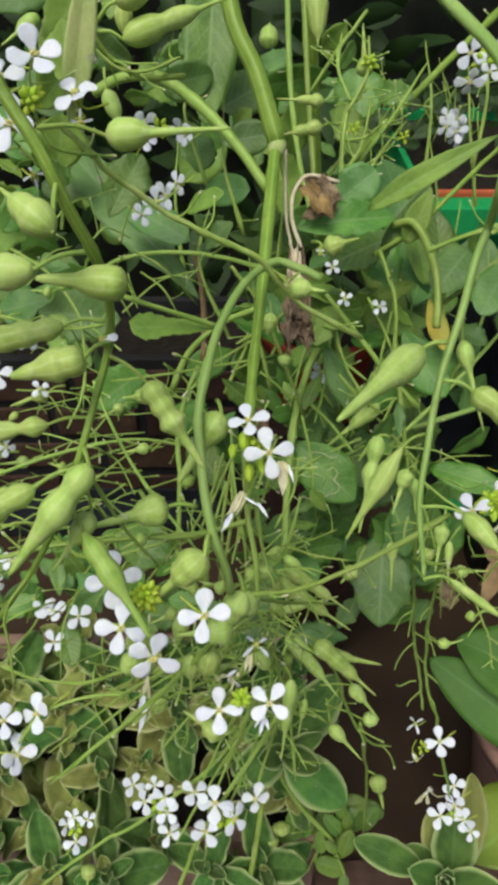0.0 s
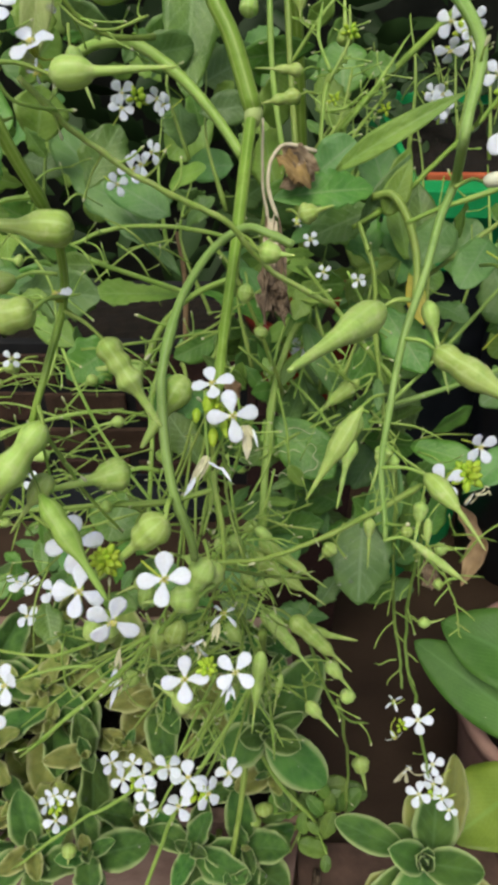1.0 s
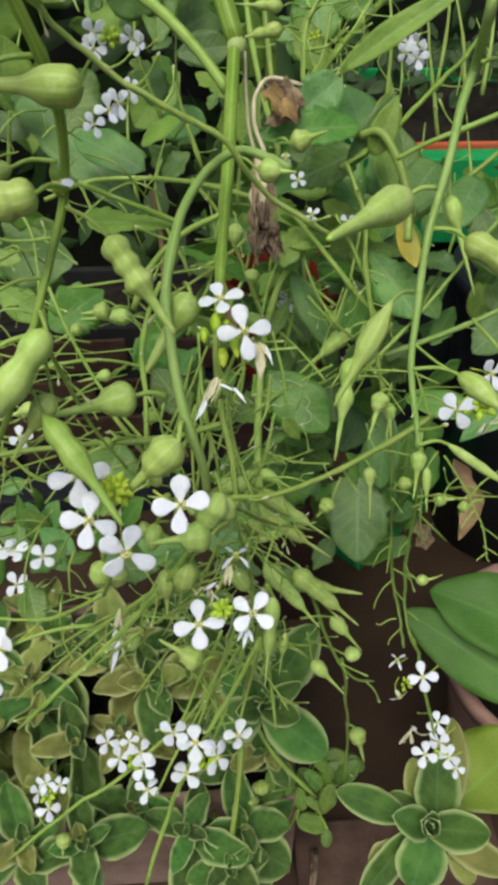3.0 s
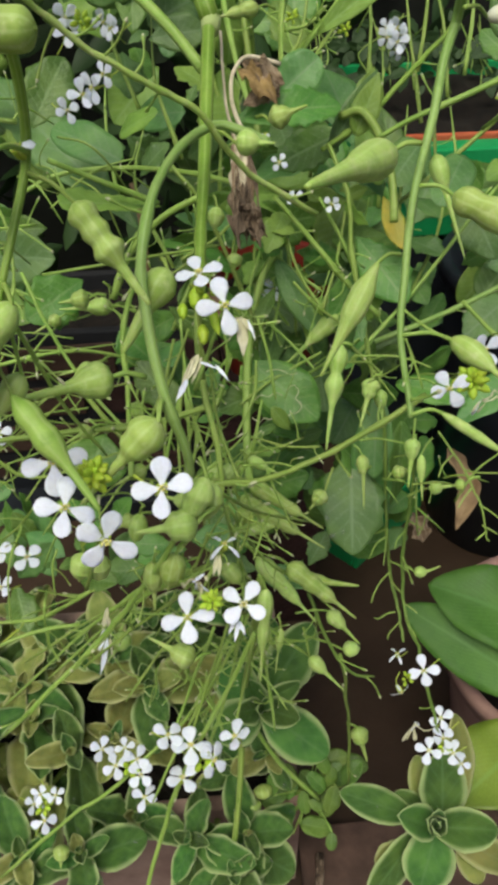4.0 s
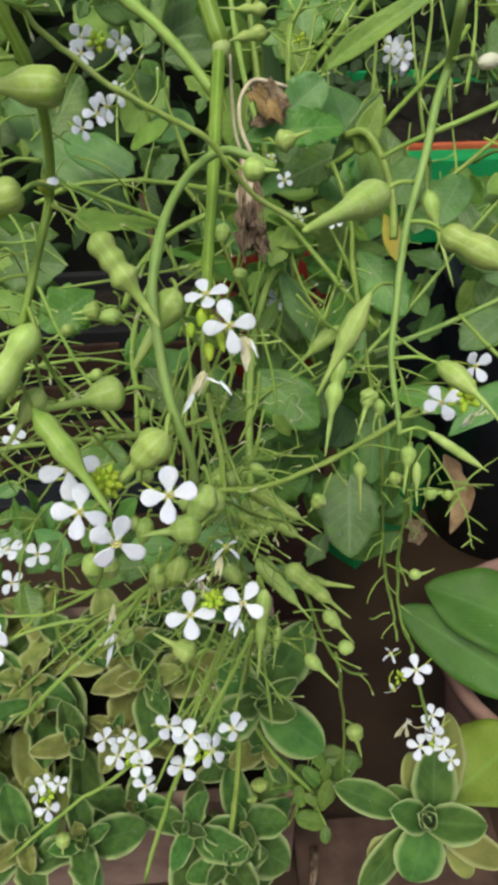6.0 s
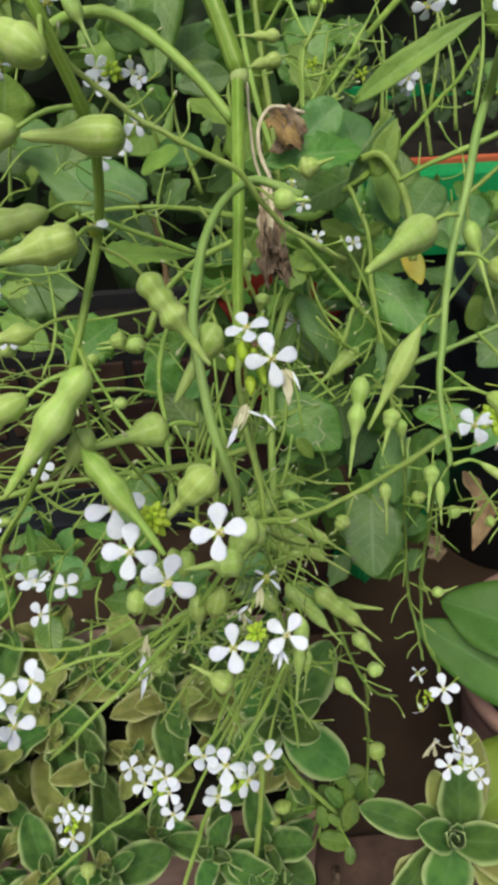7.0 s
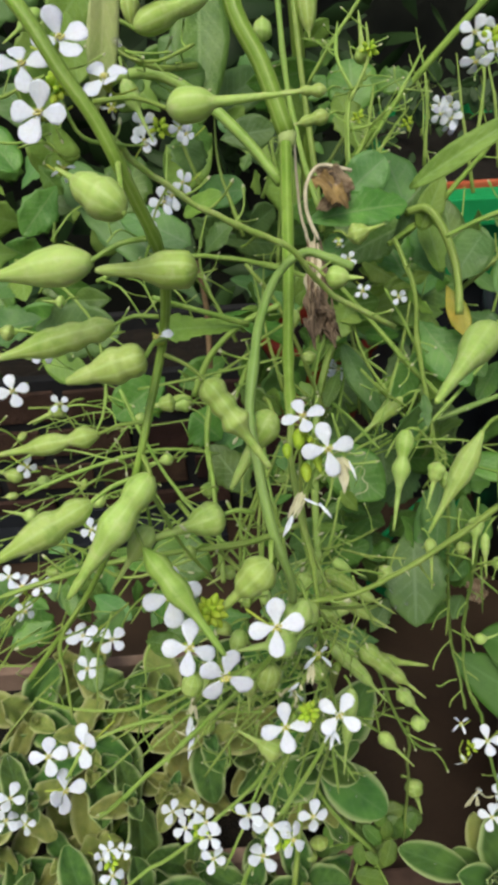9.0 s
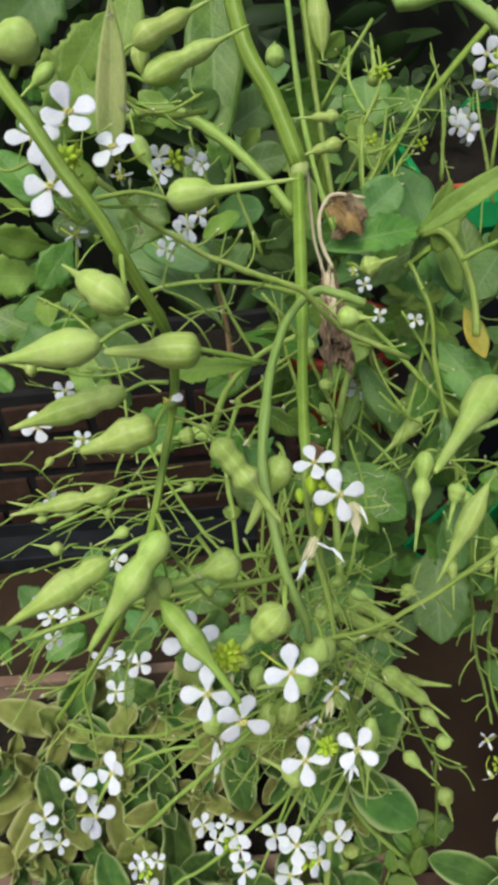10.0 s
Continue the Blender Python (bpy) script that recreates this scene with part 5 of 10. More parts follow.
leaf(leafy, (78, 723, 748), (37, 723, 739), 25.1, (0.08, -0.99, -0.11), "obovate", BLUELEAF)
leaf(main, (-146, 498, 695), (-162, 477, 701), 13.8, (0.65, -0.75, -0.10), "radish", LEAF)
leaf(leafy, (104, 710, 663), (83, 708, 651), 16.3, (-0.36, -0.93, 0.06), "obovate", BLUELEAF)
leaf(leafy, (328, 609, 575), (304, 618, 591), 14.4, (-0.80, -0.32, 0.51), "obovate", BLUELEAF)
leaf(leafy, (-198, 622, 648), (-254, 626, 653), 40.1, (-0.38, -0.87, 0.31), "radish", PALELEAF)
leaf(leafy, (321, 752, 775), (325, 718, 752), 29.3, (0.32, -0.91, -0.25), "radish", BLUELEAF)
leaf(main, (213, 496, 771), (236, 468, 763), 25.5, (-0.34, -0.46, 0.82), "obovate", BLUELEAF)
leaf(main, (-162, 546, 742), (-193, 574, 772), 28.3, (0.65, -0.76, -0.05), "round", LEAF)
leaf(leafy, (-43, 688, 734), (-25, 704, 740), 10.9, (-0.45, -0.85, 0.25), "radish", BLUELEAF)
leaf(leafy, (-179, 709, 772), (-192, 703, 783), 14.8, (0.64, -0.76, -0.14), "radish", LEAF)
leaf(main, (60, 579, 794), (3, 552, 791), 25.9, (-0.58, -0.80, -0.12), "obovate", LEAF)
leaf(main, (160, 501, 666), (170, 466, 666), 14.4, (0.04, -0.59, 0.81), "round", BLUELEAF)
leaf(leafy, (-138, 658, 780), (-120, 659, 784), 9.7, (-0.22, -0.96, -0.20), "radish", LEAF)
leaf(leafy, (32, 529, 587), (0, 530, 564), 19.3, (0.38, -0.92, -0.02), "obovate", BLUELEAF)
leaf(leafy, (-232, 751, 653), (-273, 786, 664), 25.7, (0.80, -0.50, 0.34), "radish", PALELEAF)
leaf(main, (95, 505, 700), (42, 470, 694), 31.2, (-0.64, -0.43, 0.64), "obovate", BLUELEAF)
leaf(leafy, (3, 644, 531), (12, 617, 496), 25.4, (0.35, -0.94, 0.04), "radish", LEAF)
leaf(main, (232, 471, 703), (242, 472, 675), 22.8, (-0.80, -0.41, 0.44), "radish", BLUELEAF)
leaf(main, (-22, 596, 764), (20, 625, 779), 33.1, (-0.25, -0.94, 0.23), "round", BLUELEAF)
leaf(main, (74, 456, 629), (32, 482, 636), 29.5, (-0.71, -0.69, 0.13), "radish", LEAF)
leaf(leafy, (92, 664, 732), (69, 663, 744), 18.1, (0.36, -0.88, 0.29), "radish", LEAF)
leaf(leafy, (-173, 612, 721), (-194, 599, 729), 17.6, (-0.54, -0.80, 0.26), "radish", LEAF)
leaf(leafy, (129, 583, 583), (160, 572, 573), 19.4, (-0.46, -0.32, 0.83), "radish", BLUELEAF)
leaf(main, (69, 440, 651), (64, 421, 640), 15.7, (0.42, -0.43, 0.80), "radish", PALELEAF)
leaf(main, (-37, 603, 786), (-56, 560, 776), 16.0, (-0.62, -0.44, 0.66), "radish", BLUELEAF)
leaf(leafy, (-45, 683, 774), (-9, 702, 781), 20.9, (0.40, -0.81, 0.43), "radish", LEAF)
leaf(main, (0, 614, 781), (-32, 613, 776), 21.3, (0.68, -0.62, 0.39), "obovate", BLUELEAF)
leaf(leafy, (-184, 762, 712), (-224, 799, 742), 44.0, (0.27, -0.70, 0.66), "round", BLUELEAF)
leaf(leafy, (132, 538, 630), (118, 514, 612), 23.1, (-0.47, -0.66, 0.59), "obovate", LEAF)
leaf(main, (59, 498, 728), (65, 467, 713), 18.5, (-0.22, -0.50, 0.84), "radish", BLUELEAF)
leaf(main, (101, 451, 641), (103, 419, 606), 32.5, (-0.05, -0.76, 0.64), "radish", BLUELEAF)
leaf(leafy, (216, 598, 605), (255, 625, 613), 18.4, (-0.68, -0.26, 0.69), "obovate", LEAF)
leaf(main, (226, 534, 712), (262, 495, 704), 34.3, (-0.10, -0.95, 0.31), "obovate", LEAF)
leaf(leafy, (47, 569, 570), (56, 560, 546), 14.9, (-0.39, -0.49, 0.78), "radish", LEAF)
leaf(leafy, (1, 806, 737), (43, 790, 761), 25.7, (-0.08, -0.75, 0.66), "radish", BLUELEAF)
leaf(leafy, (151, 577, 594), (156, 595, 647), 53.0, (-0.66, -0.58, 0.48), "radish", LEAF)
leaf(leafy, (292, 593, 616), (251, 588, 613), 22.4, (-0.51, -0.32, 0.80), "radish", PALELEAF)
leaf(leafy, (17, 709, 679), (19, 674, 668), 16.6, (-0.31, -0.95, -0.11), "radish", PALELEAF)
leaf(main, (-26, 620, 768), (-22, 598, 784), 12.3, (0.09, -0.60, 0.80), "radish", LEAF)
leaf(leafy, (243, 552, 610), (268, 546, 600), 20.3, (0.33, -0.90, 0.27), "radish", BLUELEAF)
leaf(leafy, (-164, 749, 709), (-183, 740, 711), 15.4, (0.22, -0.52, 0.83), "round", BLUELEAF)
leaf(main, (54, 486, 724), (23, 478, 729), 17.4, (-0.64, -0.72, 0.25), "radish", LEAF)
leaf(leafy, (-44, 627, 741), (-41, 596, 715), 33.7, (0.37, -0.57, 0.74), "radish", BLUELEAF)
leaf(leafy, (277, 650, 712), (323, 642, 684), 37.7, (-0.61, -0.79, -0.05), "radish", BLUELEAF)
leaf(main, (0, 507, 616), (-4, 494, 579), 28.2, (0.27, -0.94, 0.21), "obovate", LEAF)
leaf(leafy, (50, 590, 675), (90, 604, 690), 26.2, (-0.49, -0.86, -0.11), "radish", LEAF)
leaf(leafy, (51, 784, 728), (107, 777, 730), 25.9, (-0.71, -0.55, 0.43), "radish", LEAF)
leaf(leafy, (211, 535, 637), (212, 526, 625), 11.8, (-0.79, -0.60, 0.12), "round", BLUELEAF)
leaf(main, (32, 540, 791), (31, 532, 751), 38.2, (0.65, -0.73, 0.21), "radish", PALELEAF)
leaf(main, (-13, 563, 759), (2, 563, 774), 13.7, (-0.32, -0.95, -0.05), "radish", PALELEAF)
leaf(leafy, (-152, 660, 657), (-153, 682, 706), 34.6, (0.18, -0.88, 0.43), "obovate", PALELEAF)
leaf(main, (-141, 536, 662), (-210, 555, 650), 31.3, (0.10, -0.47, 0.88), "obovate", BLUELEAF)
leaf(main, (207, 527, 683), (211, 502, 671), 19.5, (-0.53, -0.84, -0.10), "radish", LEAF)
leaf(main, (-53, 640, 769), (-36, 631, 777), 8.5, (0.53, -0.85, 0.06), "obovate", BLUELEAF)
leaf(leafy, (139, 572, 576), (133, 597, 596), 27.7, (-0.17, -0.43, 0.89), "radish", BLUELEAF)
leaf(leafy, (-113, 557, 633), (-146, 562, 631), 21.3, (-0.50, -0.77, 0.39), "obovate", LEAF)
leaf(main, (28, 446, 710), (21, 425, 728), 9.5, (-0.15, -0.99, 0.03), "radish", BLUELEAF)
leaf(leafy, (-146, 796, 783), (-199, 769, 771), 45.4, (0.27, -0.85, 0.45), "radish", PALELEAF)
leaf(leafy, (107, 824, 764), (90, 800, 746), 18.6, (0.37, -0.93, -0.08), "round", LEAF)
leaf(leafy, (155, 692, 639), (102, 690, 636), 29.2, (-0.47, -0.54, 0.70), "obovate", LEAF)
leaf(main, (242, 539, 736), (230, 519, 722), 18.1, (0.00, -0.53, 0.85), "radish", LEAF)
leaf(leafy, (-174, 533, 624), (-102, 511, 629), 47.2, (-0.15, -0.86, 0.49), "radish", BLUELEAF)
leaf(main, (208, 431, 649), (232, 428, 650), 18.9, (-0.39, -0.49, 0.78), "radish", BLUELEAF)
leaf(leafy, (304, 659, 769), (332, 633, 759), 24.3, (-0.80, -0.48, 0.36), "radish", PALELEAF)
leaf(main, (34, 517, 714), (25, 564, 739), 33.4, (-0.48, -0.87, 0.11), "round", PALELEAF)
leaf(leafy, (60, 761, 731), (15, 729, 735), 25.8, (0.17, -0.97, -0.20), "radish", LEAF)
leaf(leafy, (9, 571, 612), (17, 560, 583), 23.5, (0.39, -0.92, 0.04), "radish", PALELEAF)
leaf(leafy, (264, 517, 615), (312, 524, 648), 39.0, (-0.39, -0.62, 0.68), "obovate", LEAF)
leaf(leafy, (-9, 647, 731), (-9, 662, 747), 15.3, (-0.10, -0.46, 0.88), "round", BLUELEAF)
leaf(leafy, (112, 667, 591), (150, 635, 596), 25.8, (-0.28, -0.96, 0.08), "radish", LEAF)
leaf(main, (-61, 535, 796), (-24, 542, 802), 26.9, (-0.23, -0.97, -0.09), "round", BLUELEAF)
leaf(leafy, (266, 580, 575), (240, 568, 535), 30.2, (0.08, -0.52, 0.85), "round", PALELEAF)
leaf(main, (-102, 636, 763), (-76, 613, 768), 15.0, (-0.03, -0.99, -0.13), "obovate", LEAF)
leaf(main, (-173, 543, 675), (-166, 498, 666), 21.7, (-0.18, -0.25, 0.95), "radish", PALELEAF)
leaf(leafy, (-114, 642, 665), (-128, 635, 636), 28.7, (-0.02, -0.93, 0.37), "round", PALELEAF)
leaf(main, (-46, 562, 799), (-64, 543, 810), 18.8, (-0.70, -0.65, 0.30), "radish", BLUELEAF)
leaf(main, (-34, 517, 685), (-12, 521, 706), 22.1, (-0.58, -0.52, 0.63), "radish", BLUELEAF)
leaf(leafy, (-20, 773, 754), (-18, 791, 779), 19.1, (-0.30, -0.92, -0.25), "radish", LEAF)
leaf(leafy, (94, 571, 621), (157, 564, 626), 38.7, (-0.70, -0.62, 0.37), "radish", LEAF)
leaf(leafy, (-21, 675, 628), (57, 677, 616), 36.1, (-0.56, -0.80, 0.22), "radish", BLUELEAF)
leaf(leafy, (289, 662, 711), (265, 703, 733), 24.9, (-0.00, -0.95, 0.32), "radish", LEAF)
leaf(leafy, (-201, 660, 564), (-260, 663, 546), 44.9, (-0.14, -0.55, 0.83), "radish", BLUELEAF)
leaf(main, (-161, 543, 732), (-127, 559, 761), 26.0, (-0.38, -0.55, 0.74), "radish", BLUELEAF)
leaf(main, (-143, 441, 669), (-122, 435, 669), 14.5, (0.75, -0.52, 0.42), "radish", PALELEAF)
leaf(main, (211, 521, 660), (255, 502, 635), 30.1, (-0.63, -0.17, 0.76), "radish", PALELEAF)
leaf(main, (254, 549, 771), (237, 543, 803), 26.4, (-0.87, -0.34, 0.36), "radish", LEAF)
leaf(main, (258, 610, 765), (300, 634, 786), 26.9, (0.20, -0.79, 0.59), "round", LEAF)
leaf(main, (34, 436, 680), (75, 417, 693), 32.2, (-0.60, -0.80, 0.03), "radish", LEAF)
leaf(leafy, (157, 573, 633), (136, 532, 630), 20.4, (-0.39, -0.51, 0.77), "radish", BLUELEAF)
leaf(leafy, (-186, 671, 615), (-218, 657, 642), 36.2, (0.01, -0.94, 0.35), "radish", LEAF)
leaf(leafy, (-9, 519, 616), (3, 507, 646), 17.1, (-0.44, -0.84, 0.33), "obovate", PALELEAF)
leaf(leafy, (37, 741, 675), (-6, 776, 695), 33.2, (0.64, -0.69, 0.34), "radish", PALELEAF)
leaf(leafy, (-7, 612, 675), (5, 616, 651), 18.9, (-0.29, -0.95, 0.08), "radish", BLUELEAF)
leaf(main, (105, 533, 698), (50, 507, 702), 25.7, (0.09, -1.00, 0.00), "round", LEAF)
leaf(main, (213, 468, 681), (188, 463, 674), 16.8, (0.12, -0.95, 0.27), "obovate", LEAF)
leaf(main, (1, 563, 714), (-36, 582, 705), 26.1, (0.68, -0.64, 0.36), "round", BLUELEAF)
leaf(leafy, (97, 623, 697), (105, 600, 660), 39.8, (-0.62, -0.44, 0.65), "radish", LEAF)
leaf(leafy, (96, 629, 568), (143, 622, 565), 25.2, (-0.55, -0.80, 0.23), "radish", LEAF)
leaf(main, (50, 577, 782), (21, 567, 770), 23.2, (-0.48, -0.64, 0.60), "radish", LEAF)
leaf(leafy, (-152, 729, 790), (-102, 706, 772), 38.3, (-0.03, -0.97, -0.25), "round", BLUELEAF)
leaf(main, (222, 442, 684), (221, 411, 675), 14.1, (-0.68, -0.36, 0.64), "radish", LEAF)
leaf(leafy, (-166, 638, 555), (-169, 632, 535), 17.1, (0.27, -0.59, 0.76), "radish", BLUELEAF)
leaf(main, (67, 598, 760), (88, 568, 773), 17.0, (-0.69, -0.73, -0.00), "radish", BLUELEAF)
leaf(leafy, (-63, 689, 724), (-46, 696, 718), 11.7, (-0.55, -0.58, 0.60), "round", LEAF)
leaf(leafy, (38, 712, 731), (41, 707, 748), 16.4, (-0.21, -0.43, 0.88), "radish", LEAF)
leaf(leafy, (322, 741, 742), (275, 755, 778), 37.5, (-0.82, -0.54, 0.19), "radish", PALELEAF)
leaf(main, (245, 442, 637), (280, 416, 637), 21.1, (-0.62, -0.77, 0.18), "radish", LEAF)
leaf(leafy, (-42, 738, 791), (-62, 731, 773), 22.5, (-0.22, -0.89, 0.39), "obovate", BLUELEAF)
leaf(leafy, (-25, 687, 655), (-7, 684, 670), 12.4, (-0.31, -0.88, 0.35), "radish", BLUELEAF)
leaf(leafy, (210, 652, 578), (238, 687, 618), 52.6, (0.00, -0.80, 0.60), "radish", BLUELEAF)
leaf(leafy, (283, 570, 551), (264, 604, 585), 39.6, (-0.06, -0.94, 0.35), "obovate", BLUELEAF)
leaf(main, (-75, 562, 785), (-69, 567, 796), 10.6, (0.38, -0.77, 0.50), "obovate", BLUELEAF)
leaf(leafy, (-180, 616, 677), (-231, 608, 698), 35.4, (0.16, -0.97, -0.16), "radish", PALELEAF)
leaf(leafy, (247, 625, 581), (272, 607, 571), 22.8, (0.27, -0.59, 0.76), "radish", PALELEAF)
leaf(leafy, (64, 718, 701), (82, 708, 690), 12.5, (0.13, -0.49, 0.86), "obovate", LEAF)
leaf(leafy, (-66, 713, 734), (-98, 720, 768), 28.8, (0.25, -0.89, 0.39), "radish", PALELEAF)
leaf(leafy, (-148, 639, 668), (-158, 630, 683), 10.0, (0.71, -0.33, 0.62), "round", LEAF)
leaf(main, (-48, 550, 703), (-18, 530, 724), 17.5, (-0.38, -0.57, 0.73), "round", PALELEAF)
leaf(leafy, (13, 706, 696), (5, 698, 682), 12.4, (-0.58, -0.81, 0.07), "radish", LEAF)
leaf(leafy, (93, 567, 585), (128, 543, 602), 18.7, (-0.62, -0.78, -0.02), "round", LEAF)
leaf(leafy, (320, 712, 718), (300, 716, 702), 15.1, (-0.55, -0.82, -0.15), "obovate", PALELEAF)
leaf(main, (-41, 527, 709), (-19, 533, 688), 25.0, (0.14, -0.97, 0.17), "radish", BLUELEAF)
leaf(leafy, (64, 737, 774), (86, 730, 798), 22.1, (0.21, -0.97, -0.12), "obovate", PALELEAF)
leaf(leafy, (-37, 670, 735), (-29, 654, 714), 24.5, (0.60, -0.51, 0.61), "round", LEAF)
leaf(main, (73, 504, 649), (48, 485, 637), 16.3, (-0.51, -0.20, 0.84), "radish", BLUELEAF)
leaf(leafy, (-90, 748, 745), (-44, 772, 771), 43.9, (0.52, -0.85, 0.09), "round", LEAF)
leaf(main, (-137, 505, 760), (-124, 501, 741), 14.1, (-0.40, -0.83, 0.39), "radish", LEAF)
leaf(leafy, (-21, 761, 699), (-68, 746, 653), 48.8, (0.45, -0.43, 0.78), "obovate", PALELEAF)
leaf(main, (107, 475, 683), (89, 449, 650), 31.5, (-0.42, -0.90, 0.14), "obovate", PALELEAF)
leaf(leafy, (-14, 629, 608), (57, 625, 580), 45.8, (0.54, -0.40, 0.74), "radish", BLUELEAF)
leaf(main, (81, 563, 765), (80, 589, 795), 37.2, (-0.07, -0.58, 0.81), "round", LEAF)
leaf(leafy, (272, 589, 666), (249, 557, 660), 14.0, (-0.75, -0.25, 0.61), "radish", BLUELEAF)
leaf(leafy, (96, 698, 685), (72, 690, 681), 10.8, (0.05, -0.77, 0.63), "radish", LEAF)
leaf(leafy, (195, 592, 675), (183, 550, 662), 20.8, (-0.76, -0.65, 0.02), "radish", LEAF)
leaf(main, (82, 522, 796), (106, 503, 797), 18.0, (-0.54, -0.63, 0.57), "radish", LEAF)
leaf(leafy, (-206, 642, 539), (-155, 604, 522), 32.8, (-0.15, -0.68, 0.72), "obovate", PALELEAF)
leaf(leafy, (244, 612, 623), (285, 632, 635), 32.5, (-0.70, -0.69, 0.19), "radish", LEAF)
leaf(leafy, (275, 513, 627), (277, 508, 599), 22.4, (0.50, -0.36, 0.78), "round", LEAF)
leaf(leafy, (-183, 672, 743), (-152, 705, 778), 48.1, (0.40, -0.89, -0.19), "radish", PALELEAF)
leaf(leafy, (289, 614, 529), (267, 608, 500), 24.3, (-0.25, -0.97, 0.02), "round", LEAF)
leaf(main, (-23, 501, 644), (26, 466, 633), 29.1, (0.68, -0.34, 0.65), "round", LEAF)
leaf(main, (-139, 532, 738), (-132, 547, 775), 40.1, (0.56, -0.39, 0.73), "obovate", PALELEAF)
leaf(main, (227, 525, 789), (231, 496, 781), 15.4, (-0.39, -0.64, 0.67), "obovate", PALELEAF)
leaf(leafy, (-171, 601, 705), (-136, 589, 697), 23.2, (0.56, -0.71, 0.42), "round", BLUELEAF)
leaf(main, (82, 442, 651), (107, 467, 659), 20.4, (-0.38, -0.71, 0.59), "obovate", LEAF)
leaf(leafy, (93, 566, 650), (117, 535, 644), 21.9, (-0.70, -0.46, 0.55), "obovate", PALELEAF)
leaf(leafy, (136, 574, 562), (99, 601, 576), 36.2, (-0.61, -0.16, 0.77), "radish", BLUELEAF)
leaf(leafy, (129, 601, 668), (60, 607, 649), 45.3, (0.57, -0.57, 0.59), "obovate", PALELEAF)
leaf(leafy, (12, 596, 664), (82, 609, 671), 43.1, (0.44, -0.89, -0.05), "radish", BLUELEAF)
leaf(leafy, (111, 575, 611), (114, 554, 585), 30.6, (-0.20, -0.98, 0.09), "radish", LEAF)
leaf(leafy, (285, 612, 651), (251, 593, 641), 22.3, (-0.34, -0.69, 0.64), "obovate", PALELEAF)
leaf(leafy, (319, 683, 609), (311, 650, 585), 22.8, (-0.79, -0.19, 0.58), "radish", LEAF)
leaf(leafy, (0, 573, 677), (25, 593, 688), 24.9, (0.63, -0.70, 0.32), "obovate", BLUELEAF)
leaf(main, (-112, 458, 635), (-110, 436, 631), 11.5, (0.74, -0.64, 0.19), "obovate", BLUELEAF)
leaf(main, (113, 477, 672), (113, 476, 648), 20.6, (-0.68, -0.73, 0.06), "radish", BLUELEAF)
leaf(leafy, (-197, 749, 781), (-199, 719, 772), 9.8, (0.28, -0.96, 0.05), "radish", LEAF)
leaf(leafy, (43, 408, 421), (45, 410, 465), 26.7, (-0.63, -0.72, 0.29), "radish", LEAF)
leaf(main, (13, 450, 553), (18, 440, 537), 14.1, (0.49, -0.82, 0.29), "obovate", LEAF)
leaf(main, (146, 451, 570), (117, 451, 578), 14.9, (-0.25, -0.93, 0.28), "obovate", LEAF)
leaf(main, (35, 488, 610), (7, 485, 577), 34.7, (0.63, -0.58, 0.52), "round", BLUELEAF)
leaf(main, (81, 405, 522), (45, 400, 537), 21.9, (-0.61, -0.74, 0.30), "obovate", LEAF)
leaf(main, (82, 342, 576), (102, 337, 549), 21.8, (0.37, -0.58, 0.73), "radish", LEAF)
leaf(main, (25, 356, 526), (67, 353, 541), 27.9, (-0.31, -0.87, 0.37), "radish", LEAF)
leaf(leafy, (12, 508, 585), (-9, 486, 602), 15.6, (0.28, -0.94, 0.20), "radish", LEAF)
leaf(leafy, (120, 476, 519), (72, 484, 531), 23.7, (-0.25, -0.75, 0.62), "obovate", LEAF)
leaf(main, (94, 372, 465), (76, 385, 504), 27.9, (-0.54, -0.03, 0.84), "round", LEAF)
leaf(leafy, (17, 385, 468), (25, 405, 484), 16.3, (-0.63, -0.71, 0.31), "radish", LEAF)
leaf(leafy, (152, 449, 501), (192, 456, 495), 27.0, (-0.16, -0.28, 0.95), "radish", LEAF)
leaf(leafy, (18, 472, 569), (55, 441, 561), 29.1, (0.60, -0.33, 0.73), "radish", LEAF)
leaf(leafy, (54, 432, 471), (63, 457, 475), 15.5, (0.60, -0.78, 0.18), "radish", LEAF)
leaf(main, (56, 361, 554), (56, 365, 577), 11.5, (-0.21, -0.92, 0.32), "round", LEAF)
leaf(main, (8, 324, 553), (34, 311, 540), 18.5, (-0.21, -0.34, 0.92), "round", LEAF)
leaf(main, (137, 350, 518), (119, 339, 514), 14.3, (-0.55, -0.69, 0.46), "round", LEAF)
leaf(main, (113, 425, 624), (72, 407, 621), 22.4, (0.28, -0.41, 0.87), "radish", LEAF)
leaf(main, (47, 354, 569), (75, 355, 577), 15.1, (0.47, -0.88, 0.10), "obovate", BLUELEAF)
leaf(main, (158, 422, 539), (141, 417, 513), 20.4, (0.34, -0.35, 0.87), "radish", LEAF)
leaf(leafy, (28, 426, 476), (69, 423, 456), 31.8, (-0.43, -0.58, 0.69), "radish", LEAF)
leaf(main, (73, 458, 590), (96, 457, 560), 26.8, (0.59, -0.55, 0.59), "obovate", LEAF)
leaf(leafy, (90, 442, 539), (49, 429, 527), 21.8, (0.33, -0.90, 0.28), "round", LEAF)
leaf(main, (114, 305, 513), (126, 324, 514), 14.7, (0.22, -0.08, 0.97), "radish", BLUELEAF)
leaf(leafy, (88, 476, 519), (53, 489, 553), 31.8, (0.55, -0.42, 0.72), "radish", LEAF)
leaf(main, (14, 368, 540), (-9, 377, 524), 14.2, (0.36, -0.26, 0.89), "round", LEAF)
